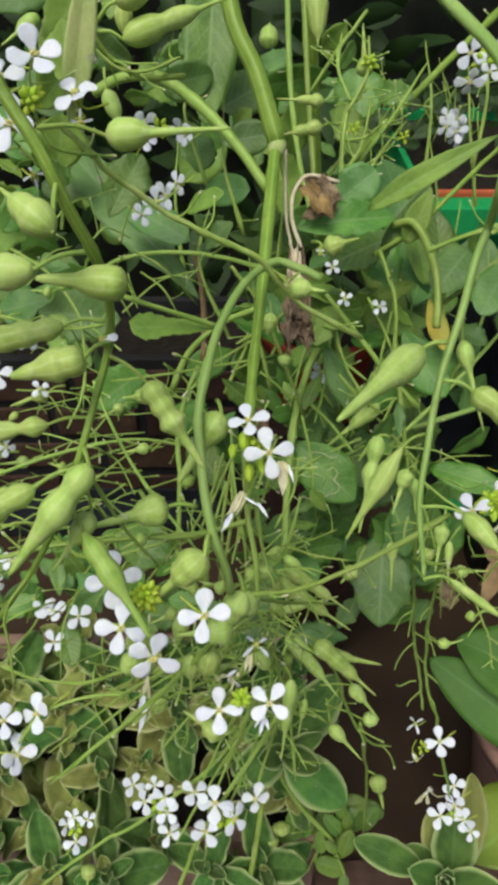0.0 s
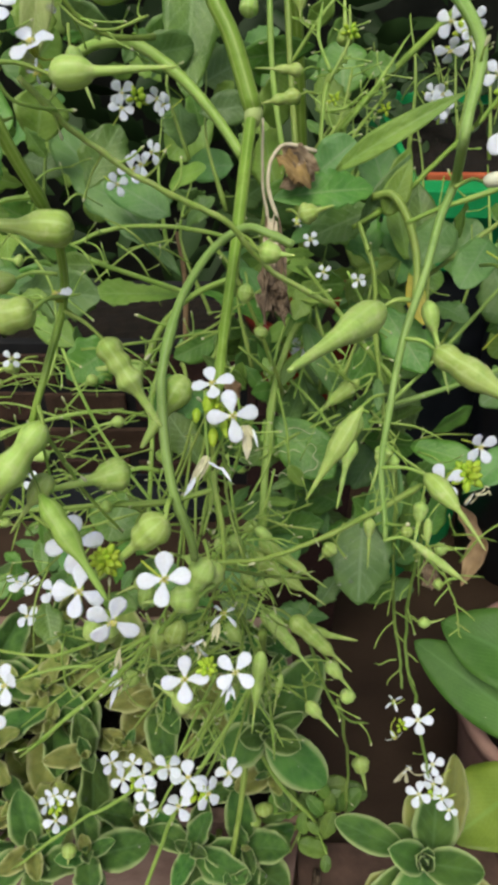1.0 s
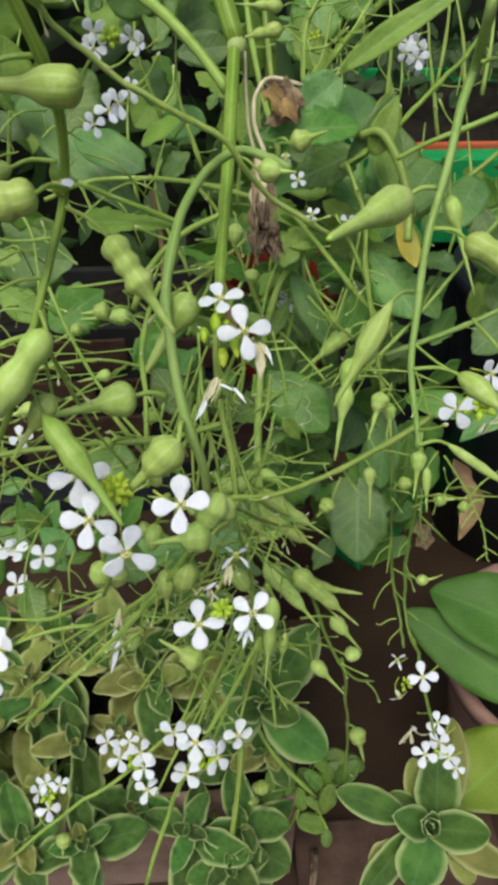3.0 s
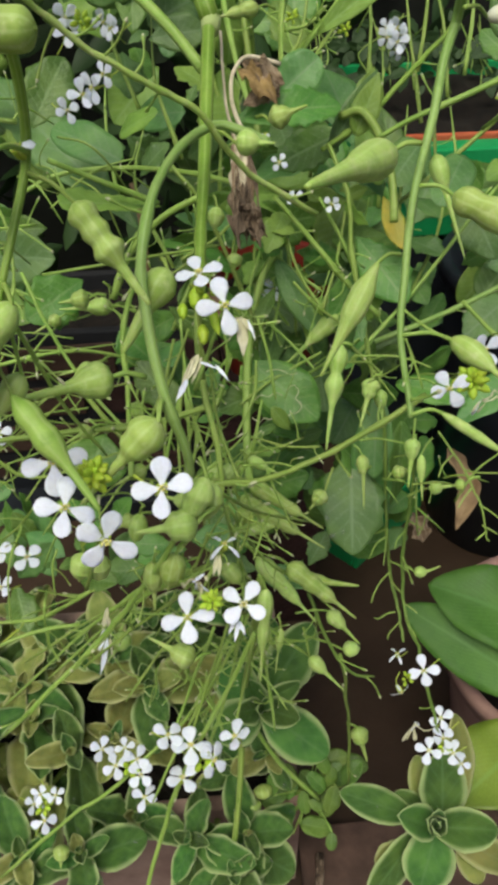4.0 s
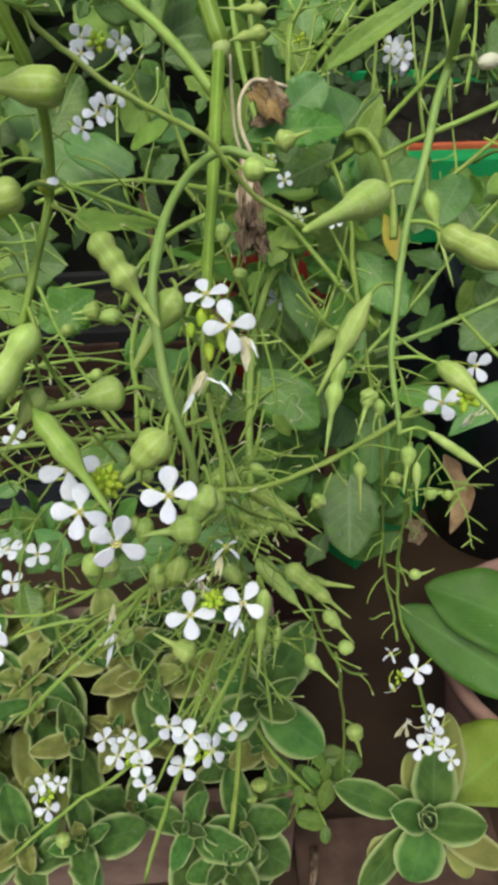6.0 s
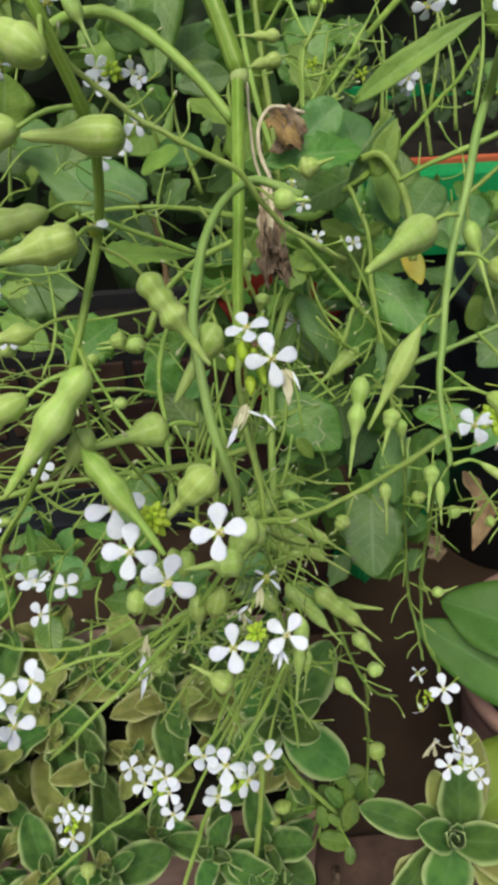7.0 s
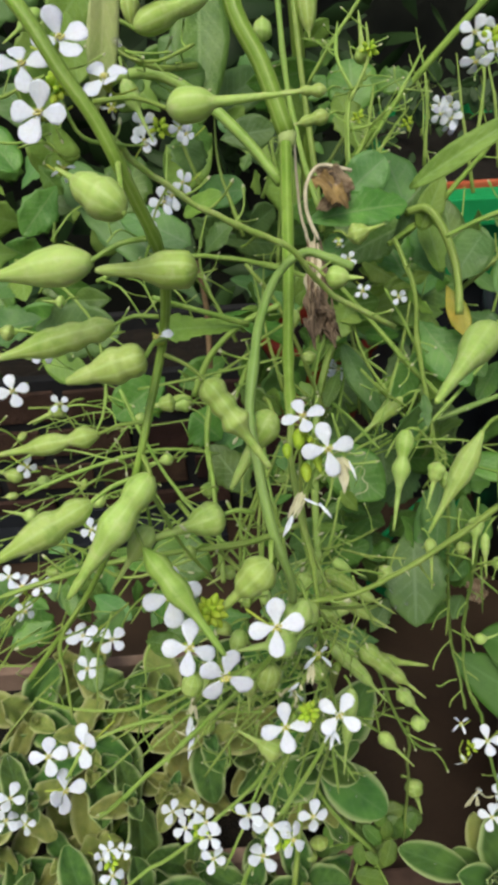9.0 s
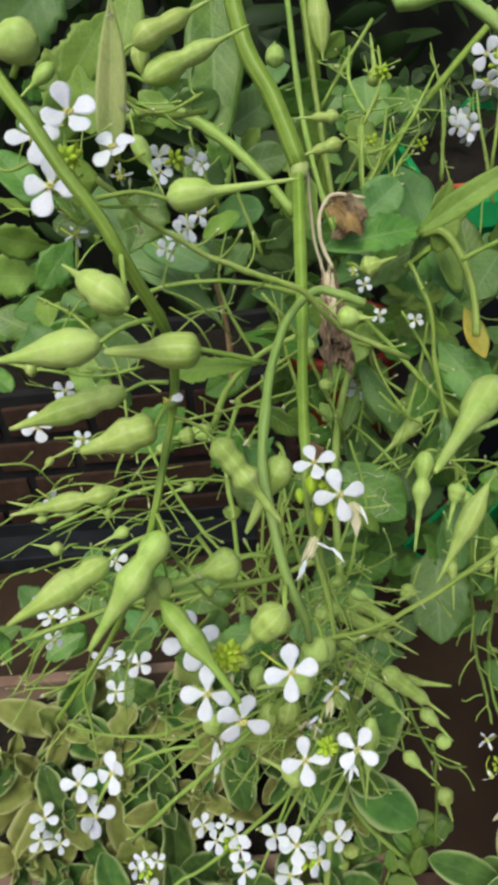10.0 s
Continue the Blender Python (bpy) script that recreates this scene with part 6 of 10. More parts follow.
leaf(main, (141, 348, 532), (153, 378, 546), 18.0, (0.38, -0.63, 0.68), "round", LEAF)
leaf(main, (9, 376, 586), (-8, 393, 588), 12.7, (0.63, -0.52, 0.57), "round", LEAF)
leaf(main, (-1, 321, 519), (18, 341, 538), 22.7, (0.18, -0.20, 0.96), "round", LEAF)
leaf(main, (83, 359, 478), (122, 344, 487), 23.7, (0.04, -0.77, 0.63), "round", BLUELEAF)
leaf(leafy, (60, 515, 542), (96, 524, 539), 22.2, (-0.47, -0.88, 0.07), "round", LEAF)
leaf(main, (98, 343, 472), (128, 338, 490), 22.6, (0.18, -0.34, 0.92), "round", LEAF)
leaf(leafy, (63, 509, 550), (69, 482, 534), 20.8, (0.18, -0.60, 0.78), "radish", BLUELEAF)
leaf(main, (8, 336, 549), (-14, 318, 570), 11.7, (-0.34, -0.88, 0.33), "radish", LEAF)
leaf(leafy, (142, 460, 553), (132, 470, 575), 17.0, (-0.63, -0.27, 0.73), "obovate", LEAF)
leaf(main, (82, 428, 544), (93, 416, 572), 13.5, (0.26, -0.47, 0.84), "round", BLUELEAF)
leaf(leafy, (53, 433, 516), (55, 446, 549), 24.9, (-0.18, -0.53, 0.83), "obovate", LEAF)
leaf(main, (107, 380, 609), (133, 396, 610), 12.4, (-0.60, -0.22, 0.77), "round", LEAF)
leaf(leafy, (67, 418, 443), (43, 400, 451), 11.8, (0.56, -0.63, 0.54), "round", LEAF)
leaf(leafy, (75, 415, 431), (125, 425, 430), 27.2, (0.38, -0.29, 0.88), "obovate", LEAF)
leaf(leafy, (105, 451, 534), (146, 427, 548), 30.3, (0.14, -0.95, 0.28), "obovate", LEAF)
leaf(main, (129, 382, 485), (127, 390, 523), 29.8, (0.15, -0.97, 0.21), "round", LEAF)
leaf(main, (21, 319, 529), (48, 341, 535), 26.6, (-0.54, -0.65, 0.53), "round", BLUELEAF)
leaf(main, (114, 406, 515), (129, 399, 544), 22.3, (0.46, -0.53, 0.71), "round", BLUELEAF)
leaf(leafy, (147, 427, 468), (142, 462, 480), 23.7, (-0.29, -0.48, 0.83), "radish", LEAF)
leaf(main, (83, 331, 514), (114, 345, 507), 20.7, (0.60, -0.49, 0.64), "round", LEAF)
leaf(main, (149, 416, 570), (180, 427, 587), 19.9, (0.47, -0.88, 0.06), "obovate", LEAF)
leaf(leafy, (71, 430, 445), (20, 441, 455), 36.2, (0.21, -0.90, 0.38), "radish", LEAF)
leaf(main, (108, 379, 620), (85, 372, 619), 10.6, (-0.61, -0.69, 0.38), "obovate", LEAF)
leaf(main, (97, 379, 508), (70, 367, 508), 19.3, (-0.62, -0.27, 0.74), "radish", LEAF)
leaf(main, (37, 390, 498), (60, 361, 506), 21.4, (0.58, -0.13, 0.81), "round", LEAF)
leaf(main, (127, 361, 484), (144, 350, 514), 21.1, (0.14, -0.41, 0.90), "radish", LEAF)
leaf(main, (9, 342, 555), (40, 333, 584), 25.4, (0.17, -0.69, 0.71), "obovate", BLUELEAF)
stem(main, 0.43, 1.61, (187, 534, 726), (189, 502, 689), (197, 475, 642), twigs=3)
stem(leafy, 0.46, 1.72, (105, 612, 755), (103, 578, 716), (79, 552, 668), twigs=3)
stem(leafy, 0.44, 1.65, (-38, 630, 799), (-50, 599, 762), (-33, 571, 715), twigs=3)
stem(leafy, 0.46, 1.73, (91, 652, 794), (94, 619, 755), (60, 593, 706), twigs=3)
stem(leafy, 0.49, 1.82, (151, 629, 729), (157, 593, 687), (152, 562, 635), twigs=3)
stem(leafy, 0.47, 1.75, (176, 644, 783), (177, 610, 744), (184, 580, 694), twigs=3)
stem(main, 0.43, 1.59, (30, 591, 787), (20, 560, 751), (31, 534, 705), twigs=3)
stem(leafy, 0.47, 1.77, (122, 592, 708), (114, 558, 668), (122, 527, 616), twigs=3)
stem(main, 0.40, 1.51, (147, 498, 731), (140, 469, 697), (135, 445, 653), twigs=3)
stem(main, 0.43, 1.59, (-28, 535, 717), (-37, 505, 681), (-15, 476, 634), twigs=3)
stem(main, 0.43, 1.62, (71, 504, 677), (60, 474, 641), (44, 447, 593), twigs=3)
stem(main, 0.39, 1.46, (191, 553, 821), (190, 525, 788), (184, 503, 747), twigs=3)
stem(leafy, 0.45, 1.68, (-135, 623, 767), (-145, 591, 729), (-151, 564, 681), twigs=3)
stem(leafy, 0.49, 1.81, (-60, 640, 727), (-62, 605, 686), (-55, 573, 634), twigs=3)
stem(main, 0.39, 1.47, (159, 561, 823), (162, 533, 790), (155, 511, 748), twigs=3)
stem(main, 0.41, 1.54, (8, 491, 695), (5, 461, 660), (16, 434, 614), twigs=3)
stem(main, 0.41, 1.54, (126, 585, 813), (130, 555, 778), (127, 531, 735), twigs=3)
stem(leafy, 0.44, 1.66, (0, 525, 676), (4, 492, 638), (-19, 466, 589), twigs=3)
stem(main, 0.38, 1.43, (81, 508, 775), (81, 480, 742), (77, 458, 701), twigs=3)
stem(main, 0.43, 1.61, (-19, 590, 774), (-19, 558, 737), (-4, 531, 691), twigs=3)
stem(main, 0.42, 1.56, (122, 478, 678), (110, 448, 643), (101, 422, 596), twigs=3)
stem(leafy, 0.47, 1.76, (196, 659, 797), (204, 624, 757), (207, 595, 708), twigs=3)
stem(leafy, 0.48, 1.79, (50, 669, 780), (39, 635, 740), (16, 607, 690), twigs=3)
stem(leafy, 0.50, 1.86, (35, 583, 645), (31, 548, 603), (1, 516, 549), twigs=3)
stem(leafy, 0.46, 1.71, (34, 606, 745), (28, 573, 707), (23, 545, 658), twigs=3)
stem(main, 0.41, 1.54, (169, 485, 702), (167, 456, 668), (144, 432, 622), twigs=3)
leaf(main, (53, 472, 690), (18, 453, 674), 21.5, (0.04, -0.96, 0.29), "radish", PALELEAF)
leaf(main, (65, 453, 642), (62, 482, 649), 17.0, (-0.41, -0.45, 0.80), "obovate", BLUELEAF)
leaf(main, (-10, 382, 592), (-30, 403, 620), 28.8, (0.57, -0.42, 0.71), "obovate", BLUELEAF)
leaf(main, (35, 361, 616), (50, 399, 634), 20.9, (0.21, -0.96, 0.20), "radish", BLUELEAF)
leaf(main, (-23, 417, 570), (-3, 408, 588), 12.5, (-0.30, -0.49, 0.82), "obovate", PALELEAF)
leaf(main, (34, 407, 696), (57, 385, 697), 16.2, (0.58, -0.70, 0.41), "radish", PALELEAF)
leaf(main, (48, 408, 614), (61, 387, 595), 19.8, (-0.06, -0.66, 0.75), "obovate", LEAF)
leaf(main, (27, 492, 661), (28, 487, 688), 18.7, (-0.40, -0.91, 0.11), "obovate", LEAF)
leaf(main, (-16, 479, 654), (20, 453, 670), 16.8, (0.63, -0.76, 0.15), "radish", LEAF)
leaf(main, (-20, 389, 590), (0, 374, 608), 12.7, (-0.47, -0.87, 0.15), "radish", LEAF)
leaf(main, (-9, 396, 625), (-35, 368, 613), 21.8, (-0.46, -0.22, 0.86), "radish", BLUELEAF)
leaf(main, (24, 408, 684), (9, 431, 697), 15.2, (0.51, -0.86, 0.04), "radish", BLUELEAF)
leaf(main, (46, 365, 606), (7, 346, 604), 23.3, (0.48, -0.26, 0.84), "radish", LEAF)
leaf(main, (9, 430, 601), (9, 424, 627), 13.9, (-0.65, -0.75, 0.11), "radish", PALELEAF)
leaf(main, (-19, 424, 633), (12, 407, 616), 19.8, (-0.40, -0.88, 0.26), "radish", LEAF)
leaf(main, (7, 362, 631), (7, 339, 626), 13.0, (-0.54, -0.42, 0.73), "obovate", BLUELEAF)
leaf(main, (31, 402, 633), (42, 398, 609), 12.5, (-0.24, -0.95, 0.19), "radish", PALELEAF)
leaf(main, (65, 476, 655), (52, 468, 674), 13.5, (0.35, -0.44, 0.82), "radish", BLUELEAF)
leaf(main, (99, 403, 663), (75, 363, 650), 19.1, (-0.14, -0.95, 0.28), "radish", LEAF)
leaf(main, (97, 382, 637), (112, 386, 661), 21.1, (-0.57, -0.31, 0.76), "radish", PALELEAF)
leaf(main, (79, 407, 601), (79, 368, 580), 32.4, (-0.39, -0.29, 0.87), "obovate", BLUELEAF)
leaf(main, (104, 365, 636), (99, 365, 605), 16.9, (0.54, -0.52, 0.66), "radish", LEAF)
leaf(main, (108, 470, 658), (109, 442, 646), 13.7, (-0.37, -0.62, 0.69), "radish", LEAF)
leaf(main, (38, 403, 622), (15, 404, 615), 15.3, (-0.44, -0.89, 0.08), "radish", LEAF)
leaf(main, (10, 432, 619), (23, 424, 603), 12.2, (0.41, -0.82, 0.39), "obovate", LEAF)
leaf(main, (83, 430, 605), (45, 449, 621), 28.6, (-0.73, -0.36, 0.58), "radish", BLUELEAF)
leaf(main, (51, 429, 667), (56, 465, 679), 18.3, (-0.35, -0.75, 0.56), "radish", BLUELEAF)
leaf(main, (36, 351, 609), (46, 364, 624), 11.1, (-0.40, -0.84, 0.37), "obovate", PALELEAF)
leaf(main, (66, 432, 690), (36, 430, 699), 15.3, (0.42, -0.38, 0.82), "obovate", PALELEAF)
leaf(main, (7, 491, 674), (36, 461, 685), 18.7, (-0.62, -0.79, -0.02), "obovate", LEAF)
leaf(main, (2, 467, 666), (-3, 454, 693), 11.8, (-0.44, -0.51, 0.73), "radish", LEAF)
leaf(main, (95, 374, 643), (86, 354, 623), 17.7, (-0.38, -0.80, 0.46), "radish", LEAF)
leaf(main, (-9, 395, 575), (16, 384, 587), 17.0, (0.42, -0.61, 0.68), "radish", LEAF)
leaf(main, (21, 320, 533), (6, 305, 514), 17.1, (0.22, -0.47, 0.86), "radish", LEAF)
leaf(main, (3, 354, 462), (27, 362, 473), 17.9, (-0.38, -0.57, 0.73), "radish", LEAF)
leaf(main, (26, 293, 519), (-6, 299, 523), 20.6, (0.26, -0.70, 0.66), "radish", BLUELEAF)
leaf(main, (-2, 339, 504), (21, 333, 498), 11.9, (0.17, -0.56, 0.81), "radish", LEAF)
leaf(main, (63, 316, 491), (77, 330, 509), 15.9, (0.20, -0.40, 0.89), "radish", BLUELEAF)
leaf(main, (31, 302, 508), (55, 295, 501), 13.7, (-0.15, -0.43, 0.89), "radish", BLUELEAF)
leaf(main, (-24, 305, 533), (-54, 308, 535), 16.5, (-0.06, -0.51, 0.86), "radish", LEAF)
leaf(main, (77, 340, 446), (34, 344, 447), 23.1, (0.15, -0.31, 0.94), "radish", BLUELEAF)
leaf(main, (-18, 329, 502), (-52, 327, 497), 17.5, (0.19, -0.41, 0.89), "radish", LEAF)
leaf(main, (22, 296, 545), (-14, 299, 545), 17.8, (0.13, -0.48, 0.87), "radish", BLUELEAF)
leaf(main, (26, 358, 514), (38, 376, 537), 21.5, (-0.24, -0.65, 0.72), "radish", LEAF)
leaf(main, (-46, 351, 458), (-84, 353, 457), 23.4, (-0.20, -0.43, 0.88), "radish", LEAF)
leaf(main, (-13, 354, 440), (-47, 369, 455), 20.6, (0.05, -0.32, 0.94), "radish", LEAF)
leaf(main, (-45, 358, 492), (-35, 344, 477), 13.0, (0.16, -0.70, 0.70), "radish", BLUELEAF)
stem(main, 0.81, 0.53, (-25, 275, 455), (-17, 274, 426), (-6, 253, 439), twigs=3)
stem(main, 0.80, 0.55, (-15, 262, 450), (-5, 257, 418), (-1, 245, 406), twigs=3)
stem(main, 0.84, 0.58, (-23, 283, 439), (-24, 266, 444), (-37, 282, 408), twigs=3)
stem(main, 0.83, 0.58, (0, 285, 445), (-5, 275, 415), (-16, 265, 392), twigs=3)
stem(main, 0.72, 0.47, (-13, 257, 516), (-21, 242, 518), (-33, 239, 508), twigs=3)
stem(main, 0.75, 0.53, (23, 259, 496), (24, 263, 475), (17, 265, 465), twigs=3)
stem(main, 0.86, 0.57, (-43, 334, 476), (-56, 315, 464), (-70, 305, 448), twigs=3)
stem(main, 0.85, 0.57, (-26, 338, 494), (-43, 323, 498), (-62, 335, 476), twigs=3)
stem(main, 0.72, 0.52, (-19, 264, 521), (-22, 250, 521), (-24, 269, 480), twigs=3)
stem(main, 0.76, 0.50, (-25, 286, 514), (-31, 263, 518), (-39, 264, 498), twigs=3)
stem(main, 0.78, 0.54, (-7, 272, 477), (-21, 274, 454), (-29, 269, 449), twigs=3)
stem(main, 0.73, 0.48, (22, 262, 512), (19, 261, 480), (17, 236, 490), twigs=3)
stem(main, 0.71, 0.48, (22, 249, 523), (22, 234, 529), (22, 246, 504), twigs=3)
stem(main, 0.72, 0.48, (-39, 243, 496), (-38, 228, 500), (-42, 231, 482), twigs=3)
stem(main, 0.84, 0.55, (-21, 337, 497), (-22, 325, 490), (-22, 314, 489), twigs=3)
stem(main, 0.75, 0.51, (-13, 281, 517), (-23, 285, 498), (-26, 280, 497), twigs=3)
stem(main, 0.85, 0.55, (-22, 298, 443), (-33, 299, 429), (-32, 284, 444), twigs=3)
stem(main, 0.73, 0.48, (-15, 237, 485), (-5, 218, 481), (-1, 210, 468), twigs=3)
stem(main, 0.80, 0.53, (3, 298, 494), (2, 299, 477), (2, 287, 484), twigs=3)
stem(main, 0.75, 0.48, (14, 253, 488), (28, 230, 489), (36, 219, 480), twigs=3)
stem(main, 0.80, 0.53, (10, 284, 475), (12, 272, 472), (8, 269, 465), twigs=3)
stem(main, 0.72, 0.51, (22, 265, 525), (15, 250, 525), (13, 263, 489), twigs=3)
stem(main, 0.83, 0.54, (-16, 316, 480), (-10, 318, 460), (-11, 298, 477), twigs=3)
stem(main, 0.74, 0.49, (-19, 255, 494), (-22, 245, 487), (-17, 241, 479), twigs=3)
stem(main, 0.75, 0.48, (14, 263, 493), (24, 261, 472), (25, 238, 494), twigs=3)
stem(main, 0.85, 0.56, (-34, 307, 452), (-26, 285, 455), (-22, 285, 434), twigs=3)
stem(left, 0.51, 0.40, (-73, 202, 625), (-72, 188, 628), (-80, 200, 581), twigs=1)
stem(left, 0.62, 0.47, (-121, 258, 582), (-129, 256, 570), (-149, 257, 545), twigs=1)
stem(left, 0.55, 0.41, (-126, 244, 641), (-145, 247, 614), (-157, 229, 606), twigs=1)
stem(left, 0.73, 0.54, (-61, 351, 588), (-69, 338, 589), (-75, 346, 558), twigs=1)
stem(left, 0.53, 0.37, (-111, 212, 622), (-121, 199, 622), (-134, 187, 614), twigs=1)
stem(left, 0.68, 0.51, (-70, 333, 611), (-82, 343, 597), (-94, 337, 593), twigs=1)
stem(left, 0.56, 0.38, (-121, 249, 637), (-127, 239, 640), (-139, 229, 639), twigs=1)
stem(left, 0.59, 0.43, (-62, 276, 634), (-82, 267, 639), (-107, 272, 622), twigs=1)
stem(left, 0.51, 0.37, (-116, 220, 647), (-120, 208, 656), (-138, 212, 639), twigs=1)
stem(left, 0.73, 0.52, (-166, 321, 544), (-183, 320, 515), (-187, 287, 518), twigs=1)
stem(left, 0.56, 0.44, (-90, 244, 623), (-99, 234, 603), (-105, 227, 566), twigs=1)
stem(left, 0.58, 0.41, (-57, 270, 637), (-66, 253, 633), (-81, 241, 618), twigs=1)
stem(left, 0.70, 0.51, (-131, 339, 599), (-131, 325, 581), (-139, 310, 558), twigs=1)
stem(left, 0.59, 0.41, (-60, 262, 623), (-64, 261, 613), (-63, 241, 619), twigs=1)
stem(left, 0.56, 0.39, (-132, 247, 631), (-147, 252, 611), (-144, 225, 625), twigs=1)
stem(left, 0.53, 0.40, (-96, 226, 638), (-109, 210, 648), (-136, 222, 611), twigs=1)
stem(left, 0.71, 0.53, (-172, 337, 582), (-193, 344, 568), (-204, 339, 558), twigs=1)
stem(left, 0.65, 0.50, (-147, 263, 558), (-167, 264, 558), (-191, 276, 533), twigs=1)
stem(left, 0.67, 0.48, (-69, 266, 544), (-92, 272, 528), (-110, 258, 535), twigs=1)
stem(left, 0.54, 0.40, (-62, 268, 678), (-81, 274, 658), (-100, 261, 652), twigs=1)
stem(left, 0.67, 0.46, (-166, 292, 573), (-183, 277, 573), (-196, 262, 565), twigs=1)
stem(left, 0.52, 0.37, (-77, 228, 650), (-89, 234, 631), (-97, 215, 638), twigs=1)
stem(left, 0.69, 0.54, (-84, 305, 562), (-96, 309, 543), (-107, 309, 519), twigs=1)
stem(left, 0.66, 0.50, (-122, 317, 611), (-138, 328, 594), (-151, 319, 590), twigs=1)
stem(left, 0.70, 0.53, (-141, 322, 572), (-159, 306, 570), (-194, 310, 535), twigs=1)
stem(left, 0.67, 0.50, (-159, 284, 556), (-178, 282, 527), (-192, 262, 516), twigs=1)
stem(left, 0.71, 0.52, (-59, 338, 590), (-68, 318, 594), (-73, 319, 565), twigs=1)
stem(left, 0.61, 0.46, (-53, 292, 639), (-65, 289, 632), (-81, 290, 615), twigs=1)
stem(left, 0.52, 0.39, (-68, 214, 637), (-71, 211, 629), (-72, 207, 613), twigs=1)
stem(left, 0.63, 0.44, (-122, 272, 592), (-127, 273, 579), (-125, 251, 587), twigs=1)
stem(main, 0.67, 0.46, (79, 323, 650), (93, 331, 643), (100, 333, 635), twigs=1)
stem(main, 0.72, 0.47, (91, 350, 638), (100, 342, 629), (109, 322, 622), twigs=1)
stem(main, 0.63, 0.40, (106, 299, 654), (111, 284, 663), (116, 278, 660), twigs=1)
stem(main, 0.84, 0.57, (132, 394, 580), (146, 390, 590), (176, 402, 580), twigs=1)
stem(main, 0.69, 0.48, (86, 306, 608), (101, 319, 597), (118, 316, 594), twigs=1)
stem(main, 0.71, 0.47, (120, 298, 582), (114, 278, 583), (117, 274, 560), twigs=1, mat=SHADESTEM)
stem(main, 0.74, 0.52, (96, 342, 604), (108, 341, 583), (115, 333, 559), twigs=1)
stem(main, 0.76, 0.50, (150, 306, 553), (158, 304, 580), (182, 322, 579), twigs=1)
stem(main, 0.74, 0.49, (90, 316, 574), (113, 332, 569), (124, 316, 586), twigs=1)
stem(main, 0.69, 0.45, (113, 286, 590), (135, 296, 580), (138, 275, 594), twigs=1)
stem(main, 0.75, 0.51, (94, 342, 600), (102, 341, 619), (112, 365, 614), twigs=1)
stem(main, 0.82, 0.56, (156, 343, 538), (166, 335, 547), (190, 345, 529), twigs=1)
stem(main, 0.75, 0.52, (106, 317, 566), (114, 302, 577), (129, 324, 545), twigs=1)
stem(main, 0.85, 0.59, (132, 356, 519), (145, 354, 502), (166, 344, 483), twigs=1)
stem(main, 0.69, 0.45, (86, 336, 645), (111, 332, 645), (126, 321, 644), twigs=1)
leaf(main, (163, 361, 549), (177, 333, 532), 13, (0.35, -0.75, 0.56), "lance", TANLEAF, fold=0.7, wave=0.3, curl=-0.25, name="dead_leaf")
leaf(main, (176, 340, 540), (160, 315, 517), 14, (-0.35, -0.80, 0.48), "lance", TANLEAF, fold=0.8, wave=0.4, curl=0.3, name="dead_leaf")
leaf(main, (152, 376, 473), (159, 360, 455), 17.2, (0.15, -0.61, 0.78), "radish", DRY, fold=0.8, wave=0.8, curl=0.3, name="dead_leaf")
leaf(main, (4, 264, 729), (7, 255, 718), 7.4, (0.31, -0.70, 0.64), "lance", TANLEAF, fold=0.6, wave=0.5, name="dead_leaf")
leaf(leafy, (-284, 850, 510), (-298, 798, 484), 42.3, (0.50, -0.36, 0.79), "radish", LEAF)
leaf(leafy, (-258, 749, 516), (-307, 762, 542), 43.3, (0.08, -0.66, 0.75), "obovate", LEAF)
leaf(leafy, (-199, 688, 505), (-178, 710, 534), 36.0, (-0.27, -0.31, 0.91), "obovate", LEAF)
leaf(leafy, (-20, 855, 379), (-87, 823, 360), 44.7, (-0.46, -0.87, 0.16), "obovate", LEAF)
leaf(leafy, (-256, 847, 398), (-234, 872, 428), 35.4, (0.14, -0.78, 0.61), "round", LEAF)
leaf(leafy, (-303, 762, 480), (-274, 796, 496), 28.2, (-0.29, -0.42, 0.86), "radish", LEAF)
leaf(leafy, (-312, 907, 467), (-370, 897, 433), 40.3, (-0.26, -0.92, 0.28), "radish", LEAF)
leaf(leafy, (-197, 746, 520), (-254, 749, 510), 40.3, (0.42, -0.87, 0.26), "round", LEAF)
leaf(leafy, (-192, 777, 495), (-230, 771, 508), 27.8, (-0.13, -0.99, 0.03), "obovate", LEAF)
leaf(leafy, (-300, 722, 461), (-330, 755, 473), 26.7, (0.47, -0.71, 0.53), "round", LEAF)
leaf(leafy, (-201, 784, 523), (-228, 804, 539), 29.8, (-0.31, -0.40, 0.86), "round", LEAF)
leaf(leafy, (-20, 661, 541), (16, 655, 550), 24.8, (0.59, -0.46, 0.66), "obovate", LEAF)
leaf(leafy, (-289, 738, 495), (-235, 755, 519), 38.7, (-0.33, -0.23, 0.92), "radish", LEAF)
leaf(leafy, (-139, 643, 542), (-173, 640, 554), 26.5, (-0.49, -0.82, 0.29), "obovate", LEAF)
leaf(leafy, (-156, 638, 531), (-177, 641, 577), 48.4, (-0.19, -0.84, 0.51), "obovate", LEAF)
leaf(leafy, (-343, 933, 444), (-302, 930, 479), 26.4, (0.53, -0.82, 0.21), "radish", LEAF)
leaf(leafy, (-183, 749, 511), (-239, 778, 512), 42.5, (0.50, -0.86, 0.03), "round", LEAF)
leaf(leafy, (-181, 784, 475), (-211, 841, 511), 41.6, (-0.60, -0.40, 0.70), "radish", LEAF)
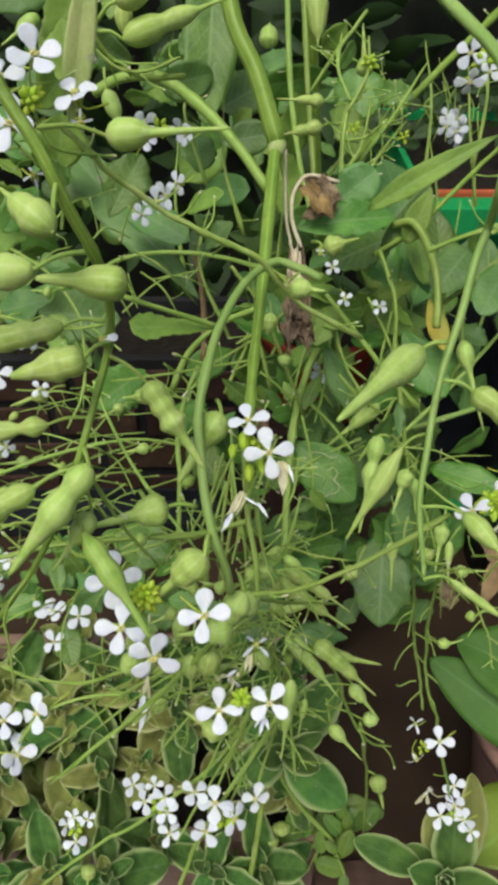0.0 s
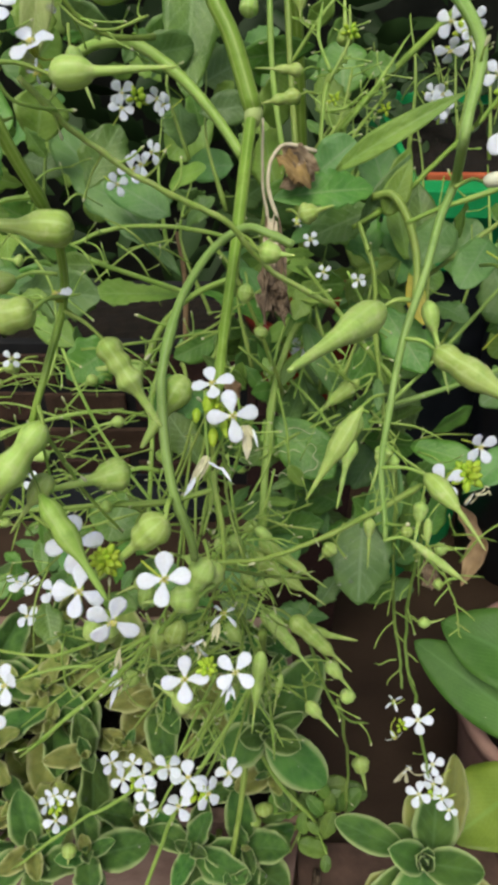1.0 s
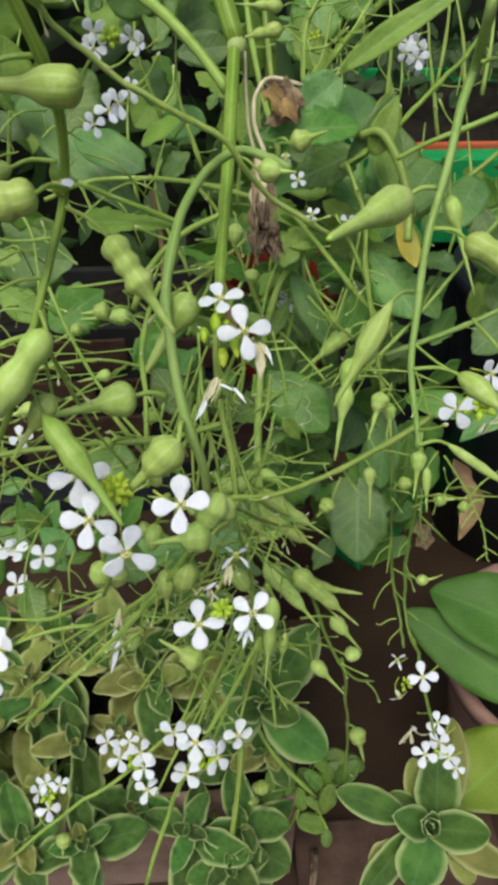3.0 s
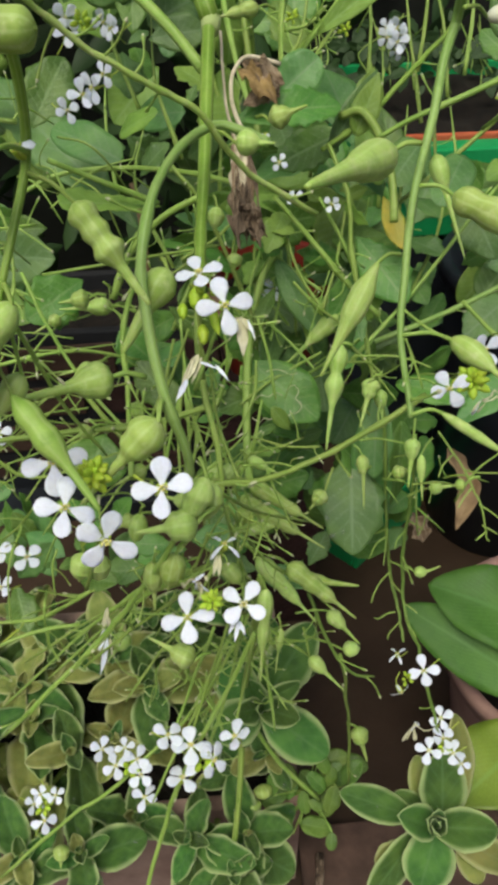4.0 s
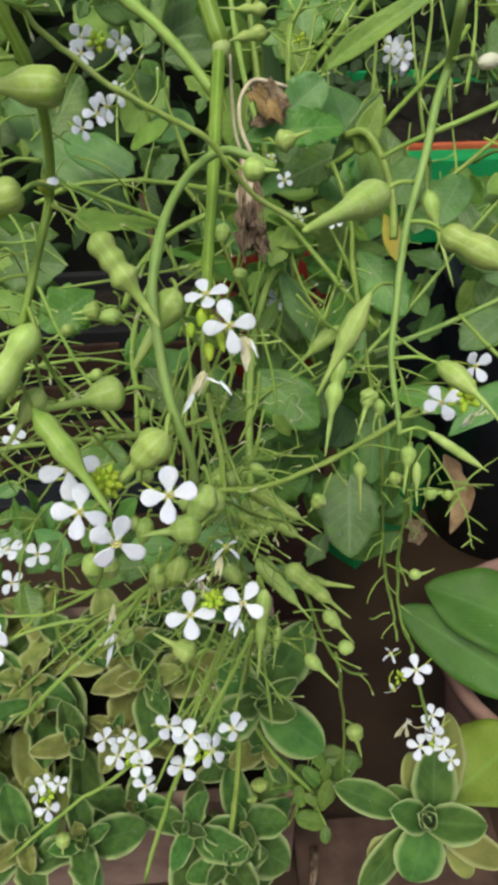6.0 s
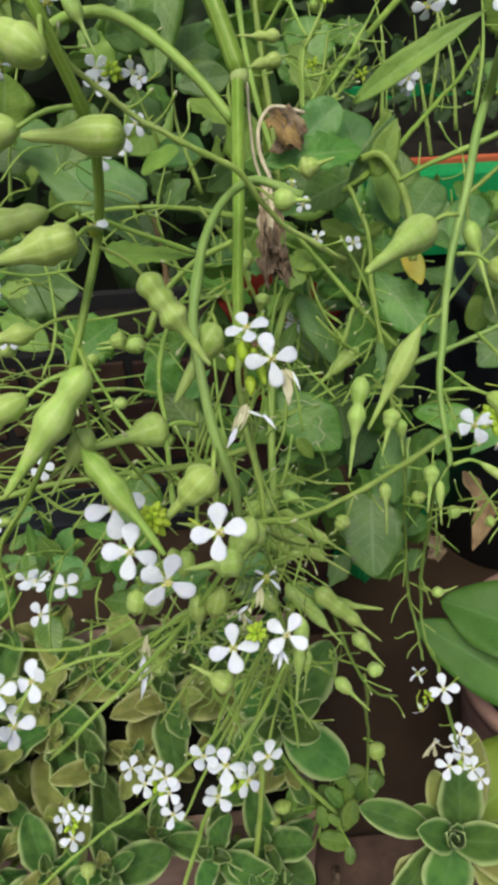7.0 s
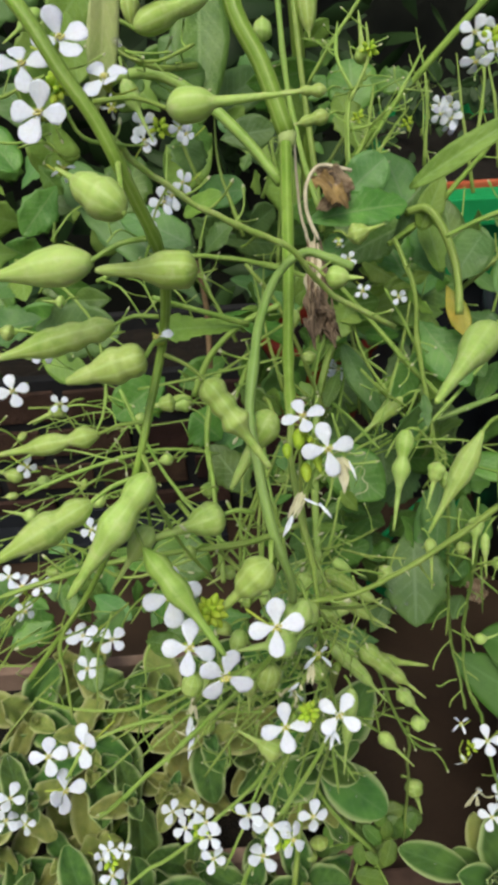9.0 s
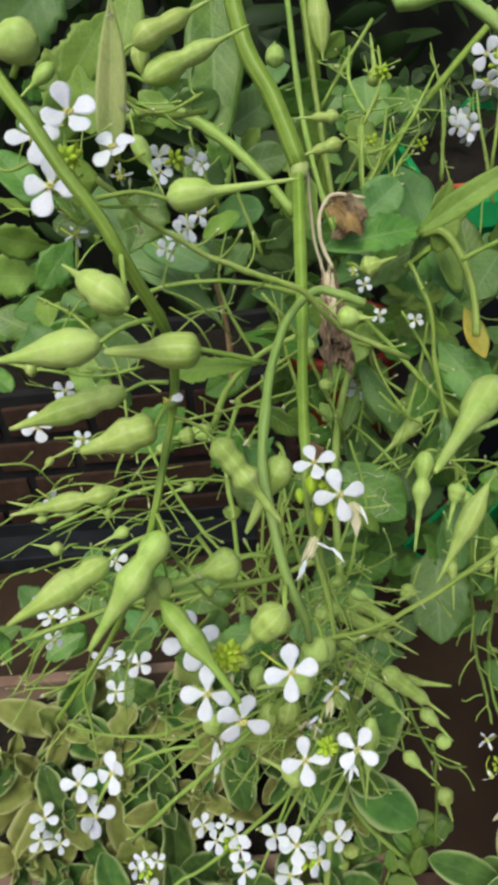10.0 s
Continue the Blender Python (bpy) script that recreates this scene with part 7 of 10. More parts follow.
leaf(leafy, (228, 518, 628), (264, 536, 645), 27.5, (-0.76, -0.45, 0.47), "obovate", LEAF)
leaf(leafy, (129, 558, 609), (183, 579, 616), 36.1, (-0.56, -0.64, 0.52), "round", LEAF)
leaf(leafy, (184, 647, 621), (163, 681, 652), 36.9, (0.46, -0.50, 0.73), "round", LEAF)
leaf(main, (113, 478, 679), (137, 510, 691), 23.6, (-0.13, -0.99, 0.04), "obovate", LEAF)
leaf(leafy, (228, 542, 610), (272, 540, 617), 24.1, (0.39, -0.82, 0.42), "obovate", LEAF)
leaf(leafy, (145, 663, 605), (170, 678, 623), 30.7, (-0.35, -0.51, 0.78), "round", LEAF)
leaf(leafy, (284, 708, 593), (273, 745, 610), 28.9, (0.26, -0.90, 0.34), "obovate", LEAF)
leaf(main, (197, 439, 642), (245, 441, 645), 35.8, (-0.15, -0.70, 0.70), "radish", BLUELEAF)
leaf(leafy, (254, 649, 621), (259, 616, 591), 37.8, (-0.28, -0.33, 0.90), "obovate", LEAF)
leaf(leafy, (142, 566, 560), (130, 603, 587), 30.7, (-0.03, -0.99, 0.15), "obovate", BLUELEAF)
leaf(leafy, (243, 537, 559), (275, 561, 586), 35.3, (-0.26, -0.63, 0.74), "round", LEAF)
leaf(leafy, (189, 583, 514), (133, 569, 524), 26.7, (-0.41, -0.76, 0.50), "radish", LEAF)

leaf(main, (126, 461, 528), (97, 420, 507), 28.6, (0.08, -0.64, 0.76), "radish", BLUELEAF, fold=0.25)
leaf(main, (74, 411, 496), (90, 376, 484), 26.8, (0.27, -0.7, 0.67), "radish", LEAF, fold=0.25)
leaf(main, (111, 453, 486), (80, 450, 511), 26.7, (-0.29, -0.59, 0.75), "obovate", BLUELEAF, fold=0.25)
leaf(main, (100, 419, 475), (120, 417, 504), 23.1, (0.18, -0.49, 0.85), "radish", LEAF, fold=0.25)
leaf(main, (59, 408, 522), (72, 370, 508), 19.0, (-0.2, -0.61, 0.76), "toothed", BLUELEAF, fold=0.25)

# leaves before the black pot
leaf(main, (144, 455, 657), (165, 432, 655), 20.0, (0.16, -0.55, 0.82), "radish", BLUELEAF, fold=0.3)
leaf(main, (144, 462, 634), (158, 429, 620), 19.2, (-0.23, -0.59, 0.77), "obovate", LEAF, fold=0.3)
leaf(main, (181, 487, 620), (153, 466, 616), 19.5, (0.23, -0.81, 0.54), "radish", BLUELEAF, fold=0.3)
leaf(main, (181, 464, 609), (158, 434, 595), 18.3, (-0.12, -0.53, 0.84), "toothed", LEAF, fold=0.3)
leaf(main, (158, 472, 586), (181, 455, 590), 21.6, (0.06, -0.62, 0.78), "radish", BLUELEAF, fold=0.3)
leaf(main, (181, 441, 643), (199, 433, 658), 17.7, (-0.32, -0.57, 0.76), "radish", LEAF, fold=0.3)

# low leaves behind the flowers
leaf(main, (-148, 358, 444), (-137, 325, 429), 24.4, (0.21, -0.63, 0.75), "radish", LEAF, fold=0.3)
leaf(main, (-137, 379, 477), (-106, 355, 475), 18.3, (0.3, -0.71, 0.63), "obovate", BLUELEAF, fold=0.3)
leaf(main, (-128, 382, 462), (-145, 388, 491), 18.1, (-0.26, -0.7, 0.66), "toothed", LEAF, fold=0.3)
leaf(main, (-142, 408, 447), (-122, 375, 431), 22.3, (-0.48, -0.64, 0.6), "radish", BLUELEAF, fold=0.3)
leaf(main, (-95, 332, 479), (-65, 317, 487), 18.4, (0.11, -0.42, 0.9), "obovate", LEAF, fold=0.3)
leaf(main, (-135, 335, 479), (-107, 338, 509), 21.5, (0.39, -0.65, 0.65), "toothed", BLUELEAF, fold=0.3)
leaf(main, (-84, 340, 486), (-76, 346, 519), 14.6, (-0.41, -0.65, 0.63), "radish", LEAF, fold=0.3)
leaf(main, (-75, 367, 444), (-59, 374, 477), 22.4, (0.34, -0.45, 0.83), "obovate", BLUELEAF, fold=0.3)
leaf(main, (-86, 383, 473), (-99, 363, 472), 15.6, (-0.46, -0.66, 0.6), "toothed", LEAF, fold=0.3)
leaf(main, (-134, 387, 462), (-121, 392, 494), 17.6, (0.05, -0.44, 0.9), "radish", BLUELEAF, fold=0.3)
leaf(main, (-70, 357, 499), (-53, 358, 526), 15.5, (-0.01, -0.43, 0.9), "obovate", LEAF, fold=0.3)

# dried leaf caught on the stem
dry = tagged(new("dry_leaf"), "shrivelled brown dry leaf caught on the stems", "leaf")
dry.location = P((28, 370, 758))
stem(dry, 0.71, 0.98, (20, 410, 795), (20, 386, 770), (22, 374, 760), (25, 362, 748), mat=STRAW, name="dry_stalk")
stem(dry, 1.00, 1.11, (49, 397, 782), (32, 396, 786), (24, 387, 780), (23, 377, 769), (28, 367, 758), mat=STRAW, name="dry_stalk")
leaf(dry, (27, 395, 781), (44, 385, 768), 12.4, (0.36, -0.81, 0.47), "toothed", DRYGOLD, fold=0.7, wave=0.8, curl=0.6, name="dry_blade")
leaf(dry, (30, 400, 782), (49, 395, 774), 11.5, (-0.36, -0.66, 0.66), "toothed", DRY, fold=0.8, wave=0.8, curl=0.6, name="dry_blade")
leaf(dry, (29, 387, 766), (47, 393, 773), 10.9, (0.24, -0.91, 0.33), "toothed", DRY, fold=-0.5, wave=0.4, curl=0.4, name="dry_blade")
leaf(dry, (35, 396, 782), (46, 385, 768), 6.8, (0.23, -0.92, 0.32), "lance", DRYDARK, fold=0.9, wave=0.5, curl=0.3, name="dry_blade")
leaf(dry, (37, 404, 780), (48, 394, 768), 11.0, (-0.53, -0.79, 0.31), "oval", DRYDARK, fold=0.5, wave=0.5, curl=0.5, name="dry_blade")
leaf(dry, (22, 363, 754), (24, 343, 732), 2.4, (0.03, -0.94, 0.35), "lance", DRY, fold=0.8, wave=0.9, curl=0.1, name="dry_blade")
leaf(dry, (24, 364, 756), (24, 344, 734), 1.8, (-0.19, -0.92, 0.35), "lance", STRAW, fold=0.8, wave=0.9, curl=0.1, name="dry_blade")
leaf(dry, (22, 367, 759), (20, 341, 730), 2.5, (0.12, -0.93, 0.34), "lance", DRY, fold=0.8, wave=0.9, curl=0.1, name="dry_blade")
leaf(dry, (27, 365, 757), (26, 347, 738), 2.5, (0.12, -0.94, 0.33), "lance", STRAW, fold=0.8, wave=0.9, curl=0.1, name="dry_blade")
leaf(dry, (25, 366, 758), (26, 341, 730), 2.6, (-0.25, -0.90, 0.35), "lance", STRAW, fold=0.8, wave=0.9, curl=0.1, name="dry_blade")
leaf(dry, (24, 362, 754), (26, 347, 737), 1.9, (0.24, -0.92, 0.32), "lance", STRAW, fold=0.8, wave=0.9, curl=0.1, name="dry_blade")
leaf(dry, (23, 367, 759), (24, 339, 728), 1.5, (-0.33, -0.88, 0.34), "lance", STRAW, fold=0.8, wave=0.9, curl=0.1, name="dry_blade")
leaf(dry, (26, 368, 760), (24, 339, 728), 1.8, (-0.37, -0.87, 0.34), "lance", STRAW, fold=0.8, wave=0.9, curl=0.1, name="dry_blade")
leaf(dry, (24, 366, 758), (21, 348, 738), 1.5, (0.07, -0.94, 0.33), "lance", STRAW, fold=0.8, wave=0.9, curl=0.1, name="dry_blade")
leaf(dry, (26, 367, 759), (23, 339, 728), 1.9, (-0.43, -0.84, 0.33), "lance", DRY, fold=0.8, wave=0.9, curl=0.1, name="dry_blade")
leaf(dry, (23, 364, 756), (21, 347, 737), 2.5, (-0.42, -0.85, 0.33), "lance", STRAW, fold=0.8, wave=0.9, curl=0.1, name="dry_blade")
leaf(dry, (23, 362, 753), (23, 348, 738), 2.5, (0.58, -0.77, 0.25), "lance", STRAW, fold=0.8, wave=0.9, curl=0.1, name="dry_blade")
leaf(dry, (22, 358, 746), (23, 336, 719), 3.5, (0.38, -0.86, 0.34), "lance", DRYDARK, fold=1.1, wave=0.9, curl=0.05, name="dry_blade")
leaf(dry, (22, 354, 741), (20, 335, 724), 3.2, (0.17, -0.91, 0.37), "lance", DRYDARK, fold=0.7, wave=0.9, curl=-0.14, name="dry_blade")
leaf(dry, (24, 362, 750), (21, 331, 725), 4.3, (-0.05, -0.93, 0.37), "lance", DRYDARK, fold=1.2, wave=0.9, curl=-0.14, name="dry_blade")
leaf(dry, (24, 356, 743), (29, 333, 719), 2.6, (0.55, -0.78, 0.30), "lance", DRYDARK, fold=1.4, wave=0.9, curl=0.03, name="dry_blade")
leaf(dry, (26, 354, 741), (23, 336, 728), 3.1, (0.00, -0.93, 0.38), "lance", DRYDARK, fold=0.5, wave=0.9, curl=-0.15, name="dry_blade")
leaf(dry, (27, 358, 746), (25, 344, 720), 2.4, (0.62, -0.74, 0.26), "lance", DRY, fold=0.6, wave=0.9, curl=-0.11, name="dry_blade")
leaf(dry, (25, 354, 741), (25, 347, 726), 3.2, (0.26, -0.90, 0.35), "lance", DRYDARK, fold=0.6, wave=0.9, curl=-0.02, name="dry_blade")
leaf(dry, (22, 358, 746), (26, 331, 725), 3.3, (0.20, -0.91, 0.36), "lance", DRYDARK, fold=0.6, wave=0.9, curl=0.08, name="dry_blade")
leaf(dry, (25, 357, 744), (23, 343, 718), 4.3, (-0.45, -0.82, 0.36), "lance", DRYDARK, fold=0.5, wave=0.9, curl=-0.05, name="dry_blade")
leaf(dry, (22, 358, 746), (22, 337, 722), 4.7, (-0.68, -0.66, 0.30), "lance", STRAW, fold=1.5, wave=0.9, curl=-0.04, name="dry_blade")
leaf(dry, (25, 357, 744), (22, 341, 719), 2.3, (0.24, -0.90, 0.36), "lance", DRYDARK, fold=1.4, wave=0.9, curl=0.04, name="dry_blade")
leaf(dry, (27, 359, 747), (31, 332, 722), 4.4, (0.50, -0.81, 0.30), "lance", DRYDARK, fold=0.8, wave=0.9, curl=-0.15, name="dry_blade")
leaf(dry, (23, 358, 745), (26, 332, 718), 4.6, (-0.53, -0.77, 0.35), "lance", DRYDARK, fold=1.0, wave=0.9, curl=0.11, name="dry_blade")
leaf(dry, (24, 362, 750), (21, 342, 721), 4.7, (-0.48, -0.81, 0.34), "lance", DRYDARK, fold=1.3, wave=0.9, curl=-0.06, name="dry_blade")
leaf(dry, (24, 361, 749), (21, 334, 725), 4.6, (0.49, -0.82, 0.30), "lance", DRYDARK, fold=1.1, wave=0.9, curl=0.19, name="dry_blade")
leaf(dry, (28, 363, 752), (26, 338, 713), 2.9, (-0.64, -0.70, 0.32), "lance", DRYDARK, fold=1.4, wave=0.9, curl=0.12, name="dry_blade")
leaf(dry, (27, 365, 754), (31, 346, 725), 3.1, (-0.48, -0.81, 0.33), "lance", DRYDARK, fold=1.3, wave=0.9, curl=0.07, name="dry_blade")
leaf(dry, (26, 362, 750), (30, 339, 718), 4.5, (-0.67, -0.68, 0.31), "lance", DRYDARK, fold=1.0, wave=0.9, curl=0.16, name="dry_blade")
leaf(dry, (25, 357, 744), (23, 329, 722), 2.3, (-0.30, -0.88, 0.38), "lance", DRYDARK, fold=1.2, wave=0.9, curl=-0.07, name="dry_blade")
leaf(dry, (26, 369, 758), (31, 343, 721), 4.0, (-0.48, -0.81, 0.33), "lance", DRYDARK, fold=1.4, wave=0.9, curl=0.05, name="dry_blade")
leaf(dry, (24, 358, 746), (23, 347, 724), 3.1, (-0.49, -0.80, 0.34), "lance", DRY, fold=1.2, wave=0.9, curl=0.00, name="dry_blade")
leaf(dry, (25, 363, 752), (26, 344, 723), 4.7, (-0.56, -0.76, 0.32), "lance", DRYDARK, fold=0.8, wave=0.9, curl=-0.09, name="dry_blade")
leaf(dry, (28, 369, 759), (33, 332, 721), 2.3, (0.38, -0.87, 0.31), "lance", DRYDARK, fold=0.9, wave=0.9, curl=0.11, name="dry_blade")
leaf(dry, (28, 364, 753), (29, 341, 720), 4.1, (0.26, -0.90, 0.34), "lance", DRY, fold=0.6, wave=0.9, curl=0.15, name="dry_blade")
leaf(dry, (21, 354, 741), (21, 331, 720), 4.6, (-0.64, -0.69, 0.33), "lance", DRYDARK, fold=1.0, wave=0.9, curl=-0.04, name="dry_blade")
leaf(dry, (27, 361, 749), (24, 341, 725), 2.4, (-0.30, -0.88, 0.36), "lance", DRYDARK, fold=0.7, wave=0.9, curl=0.07, name="dry_blade")
leaf(dry, (23, 346, 735), (36, 332, 720), 5.2, (-0.57, -0.74, 0.35), "obovate", DRYDARK, fold=1.2, wave=1.2, curl=0.04, name="dry_blade")
leaf(dry, (26, 347, 735), (28, 333, 718), 7.3, (0.44, -0.83, 0.34), "obovate", DRYDARK, fold=1.2, wave=1.2, curl=-0.11, name="dry_blade")
leaf(dry, (27, 346, 735), (32, 324, 718), 5.3, (-0.39, -0.83, 0.39), "obovate", DRYDARK, fold=1.2, wave=1.2, curl=-0.08, name="dry_blade")
leaf(dry, (24, 346, 734), (34, 335, 719), 7.8, (0.13, -0.91, 0.39), "obovate", DRYDARK, fold=1.2, wave=1.2, curl=0.04, name="dry_blade")
leaf(dry, (23, 346, 735), (30, 328, 722), 7.5, (0.47, -0.82, 0.33), "obovate", DRYDARK, fold=1.2, wave=1.2, curl=-0.18, name="dry_blade")
leaf(dry, (27, 345, 734), (27, 331, 720), 6.9, (0.56, -0.77, 0.31), "obovate", DRYDARK, fold=1.2, wave=1.2, curl=0.27, name="dry_blade")
leaf(dry, (26, 347, 736), (22, 325, 718), 6.8, (-0.64, -0.69, 0.34), "obovate", DRYDARK, fold=1.2, wave=1.2, curl=0.37, name="dry_blade")
leaf(dry, (27, 348, 737), (30, 333, 720), 5.1, (-0.35, -0.85, 0.38), "obovate", DRYDARK, fold=1.2, wave=1.2, curl=-0.01, name="dry_blade")
leaf(dry, (25, 345, 734), (26, 337, 718), 6.6, (-0.26, -0.88, 0.40), "obovate", DRYDARK, fold=1.2, wave=1.2, curl=0.30, name="dry_blade")

# near stem with fat pods
stem(left, 2.2, 0.8, (-380, 1010, 270), (-390, 800, 700), (-270, 450, 920), (-98, 240, 927), (-77, 206, 909), (-66, 189, 898), (-60, 181, 892), (-54, 175, 883), (-48, 171, 874), (-43, 169, 861), (-39, 174, 845), (-39, 182, 830), (-42, 188, 811), (-47, 178, 796), (-51, 169, 785), (-59, 165, 764), (-72, 159, 741), (-87, 155, 720), (-97, 152, 707), twigs=3, mat=THICK)
stem(left, 0.64, 0.47, (-72, 159, 741), (-83, 154, 725), (-83, 149, 712), (-83, 143, 698))
stem(left, 0.70, 0.60, (-51, 169, 785), (-50, 171, 772), (-44, 181, 737), (-35, 186, 712), twigs=1)
pod(left, (-30, 163, 844), (-53, 166, 844), 8.9, stalk=(-37, 174, 842), shape=((0, 0.34), (0.05, 0.80), (0.14, 0.96), (0.26, 1.0), (0.38, 0.92), (0.47, 0.64), (0.56, 0.45), (0.72, 0.37), (0.9, 0.27), (1, 0.12)))
pod(left, (-54, 169, 845), (-82, 171, 841), 9.4, stalk=(-39, 173, 848), shape=((0, 0.30), (0.06, 0.62), (0.16, 0.93), (0.30, 1.0), (0.44, 0.92), (0.56, 0.68), (0.68, 0.42), (0.84, 0.26), (1, 0.10)))
pod(left, (-54, 185, 819), (-87, 179, 814), 8.4, stalk=(-42, 186, 820), shape=((0, 0.26), (0.05, 0.56), (0.14, 0.88), (0.23, 0.72), (0.34, 0.96), (0.42, 0.90), (0.50, 1.0), (0.60, 0.86), (0.72, 0.50), (0.86, 0.30), (1, 0.12)))
pod(left, (-45, 168, 819), (-65, 165, 815), 9.6, stalk=(-41, 186, 813), shape=((0, 0.40), (0.05, 0.78), (0.16, 0.95), (0.26, 0.92), (0.38, 1.0), (0.52, 0.84), (0.66, 0.55), (0.82, 0.42), (1, 0.18)))
pod(left, (-63, 179, 787), (-96, 178, 782), 6.6, stalk=(-47, 175, 793), shape=((0, 0.30), (0.07, 0.80), (0.13, 1.0), (0.20, 0.78), (0.27, 0.50), (0.34, 0.80), (0.41, 1.0), (0.54, 0.80), (0.66, 0.42), (0.82, 0.28), (1, 0.10)))
pod(left, (-65, 161, 777), (-96, 150, 765), 9.4, stalk=(-52, 166, 781), shape=((0, 0.22), (0.06, 0.62), (0.15, 0.88), (0.25, 0.76), (0.37, 1.0), (0.52, 0.94), (0.64, 0.66), (0.76, 0.40), (0.9, 0.26), (1, 0.10)))
pod(left, (-48, 164, 783), (-75, 149, 751), 10.4, stalk=(-50, 169, 786), shape=((0, 0.30), (0.05, 0.70), (0.13, 0.90), (0.24, 0.66), (0.35, 0.94), (0.43, 1.0), (0.52, 0.74), (0.63, 0.50), (0.78, 0.33), (0.92, 0.24), (1, 0.10)))
pod(left, (-51, 168, 759), (-65, 159, 741), 7.7, 1, 0.50, stalk=(-51, 168, 775))
pod(left, (-53, 161, 757), (-31, 137, 735), 8.0, stalk=(-57, 168, 762), sag=-2, mat=STEM, shape=((0, 0.18), (0.05, 0.42), (0.13, 0.82), (0.21, 0.90), (0.28, 0.80), (0.39, 1.0), (0.49, 0.90), (0.58, 0.52), (0.66, 0.36), (0.85, 0.30), (1, 0.15)))
pod(left, (-31, 182, 801), (-14, 169, 778), 8.6, stalk=(-42, 186, 808), shape=((0, 0.28), (0.05, 0.78), (0.12, 0.96), (0.20, 0.78), (0.28, 0.94), (0.36, 0.74), (0.46, 1.0), (0.55, 0.62), (0.62, 0.38), (0.8, 0.30), (1, 0.14)))
pod(left, (-43, 153, 862), (-57, 164, 868), 8.6, 1, 0.75, stalk=(-45, 171, 867), fat=0.55)
pod(left, (-34, 180, 874), (-4, 179, 876), 7.9, 1, 0.36, stalk=(-49, 176, 877), fat=0.5, beak=0.40)
pod(left, (-51, 164, 911), (-65, 168, 909), 7.9, 1, 0.60, stalk=(-57, 164, 905), fat=0.55)
pod(left, (-50, 301, 709), (-64, 300, 708), 9.4, 1, 0.60, stalk=(-42, 301, 710))
pod(left, (-89, 354, 869), (-105, 346, 859), 6.9, 1, 0.60)
flower(left, (-66, 249, 876), (0.36, -0.67, 0.66), 18.4, 20)
flower(left, (-72, 232, 861), (0.16, -0.87, 0.46), 18.5, -20)
flower(left, (-78, 249, 870), (-0.27, -0.81, 0.52), 16.1, 10)
flower(left, (-54, 245, 866), (0.15, -0.62, 0.77), 15.5, 40)
flower(left, (-53, 242, 859), (0.29, -0.95, 0.09), 7.5, 0, limp=0.3)
flower(left, (-70, 239, 843), (0.41, -0.79, 0.46), 8.1, 20, limp=0.3)
buds(left, (-68, 242, 865), (0.33, -0.85, 0.40), 3.4, 10)
buds(left, (-67, 247, 865), (0.32, -0.86, 0.40), 2.5, 6)
stem(left, 0.67, 0.48, (-52, 255, 844), (-63, 243, 851), (-68, 244, 864), (-68, 248, 872), twigs=2)
stem(left, 0.55, 0.45, (-69, 246, 864), (-80, 248, 850), (-92, 252, 848), twigs=3)
stem(left, 0.53, 0.45, (-67, 254, 842), (-70, 247, 843), (-75, 247, 849), (-84, 246, 848), twigs=3)
flower(left, (-43, 185, 814), (-0.15, -0.62, 0.77), 9.0, 20, petals=1)

# near stem on the other side, with swollen pods
stem(right, 2.6, 0.75, (430, 830, 470), (410, 660, 800), (300, 450, 960), (190, 330, 1010), (52, 321, 895), (62, 300, 889), (71, 281, 882), (78, 262, 876), (82, 251, 870), (81, 237, 867), (78, 225, 862), (75, 217, 856), (73, 210, 850), (77, 225, 832), (72, 216, 824), (68, 206, 813), (65, 200, 806), (61, 192, 797), (58, 183, 787), (56, 175, 779), (54, 167, 769), (54, 160, 761), (55, 153, 753), (55, 150, 749), twigs=6, mat=GLAUCOUS)
pod(right, (52, 190, 807), (22, 142, 818), 10.0, stalk=(61, 192, 809), shape=((0, 0.34), (0.05, 0.72), (0.14, 0.95), (0.24, 1.0), (0.36, 0.90), (0.48, 0.62), (0.60, 0.44), (0.78, 0.32), (0.92, 0.22), (1, 0.10)))
pod(right, (68, 180, 799), (90, 158, 794), 8.8, stalk=(59, 183, 801), shape=((0, 0.30), (0.05, 0.74), (0.14, 0.94), (0.25, 0.80), (0.38, 0.98), (0.5, 0.96), (0.62, 0.66), (0.74, 0.42), (0.88, 0.30), (1, 0.12)))
pod(right, (70, 206, 801), (78, 189, 776), 5.6, 1, 0.34, stalk=(70, 214, 810), beak=0.42)
pod(right, (46, 168, 787), (30, 154, 762), 6.8, stalk=(55, 178, 784), shape=((0, 0.18), (0.1, 0.50), (0.22, 0.86), (0.34, 0.98), (0.46, 0.90), (0.56, 0.60), (0.7, 0.34), (0.86, 0.22), (1, 0.10)))
pod(right, (66, 159, 768), (80, 135, 761), 6.5, 1, 0.55, stalk=(53, 161, 769), beak=0.4, sag=-4)
pod(right, (61, 144, 755), (78, 135, 746), 2.9, 1, 0.9, stalk=(53, 144, 755), fat=0.3, beak=0.6)
pod(right, (90, 198, 815), (96, 193, 809), 8.0, 1, 0.80, stalk=(95, 236, 798))
pod(right, (86, 226, 832), (102, 227, 834), 4.8, 1, 0.50, stalk=(72, 206, 838), mat=PALEBUD)
flower(right, (94, 205, 816), (-0.04, -0.76, 0.65), 6.6, 30)
flower(right, (93, 192, 798), (0.05, -0.84, 0.54), 6.3, 60)
stem(right, 0.42, 0.33, (77, 181, 717), (81, 177, 712), (85, 172, 707), (88, 167, 701), (90, 163, 697), (91, 158, 690), twigs=0)
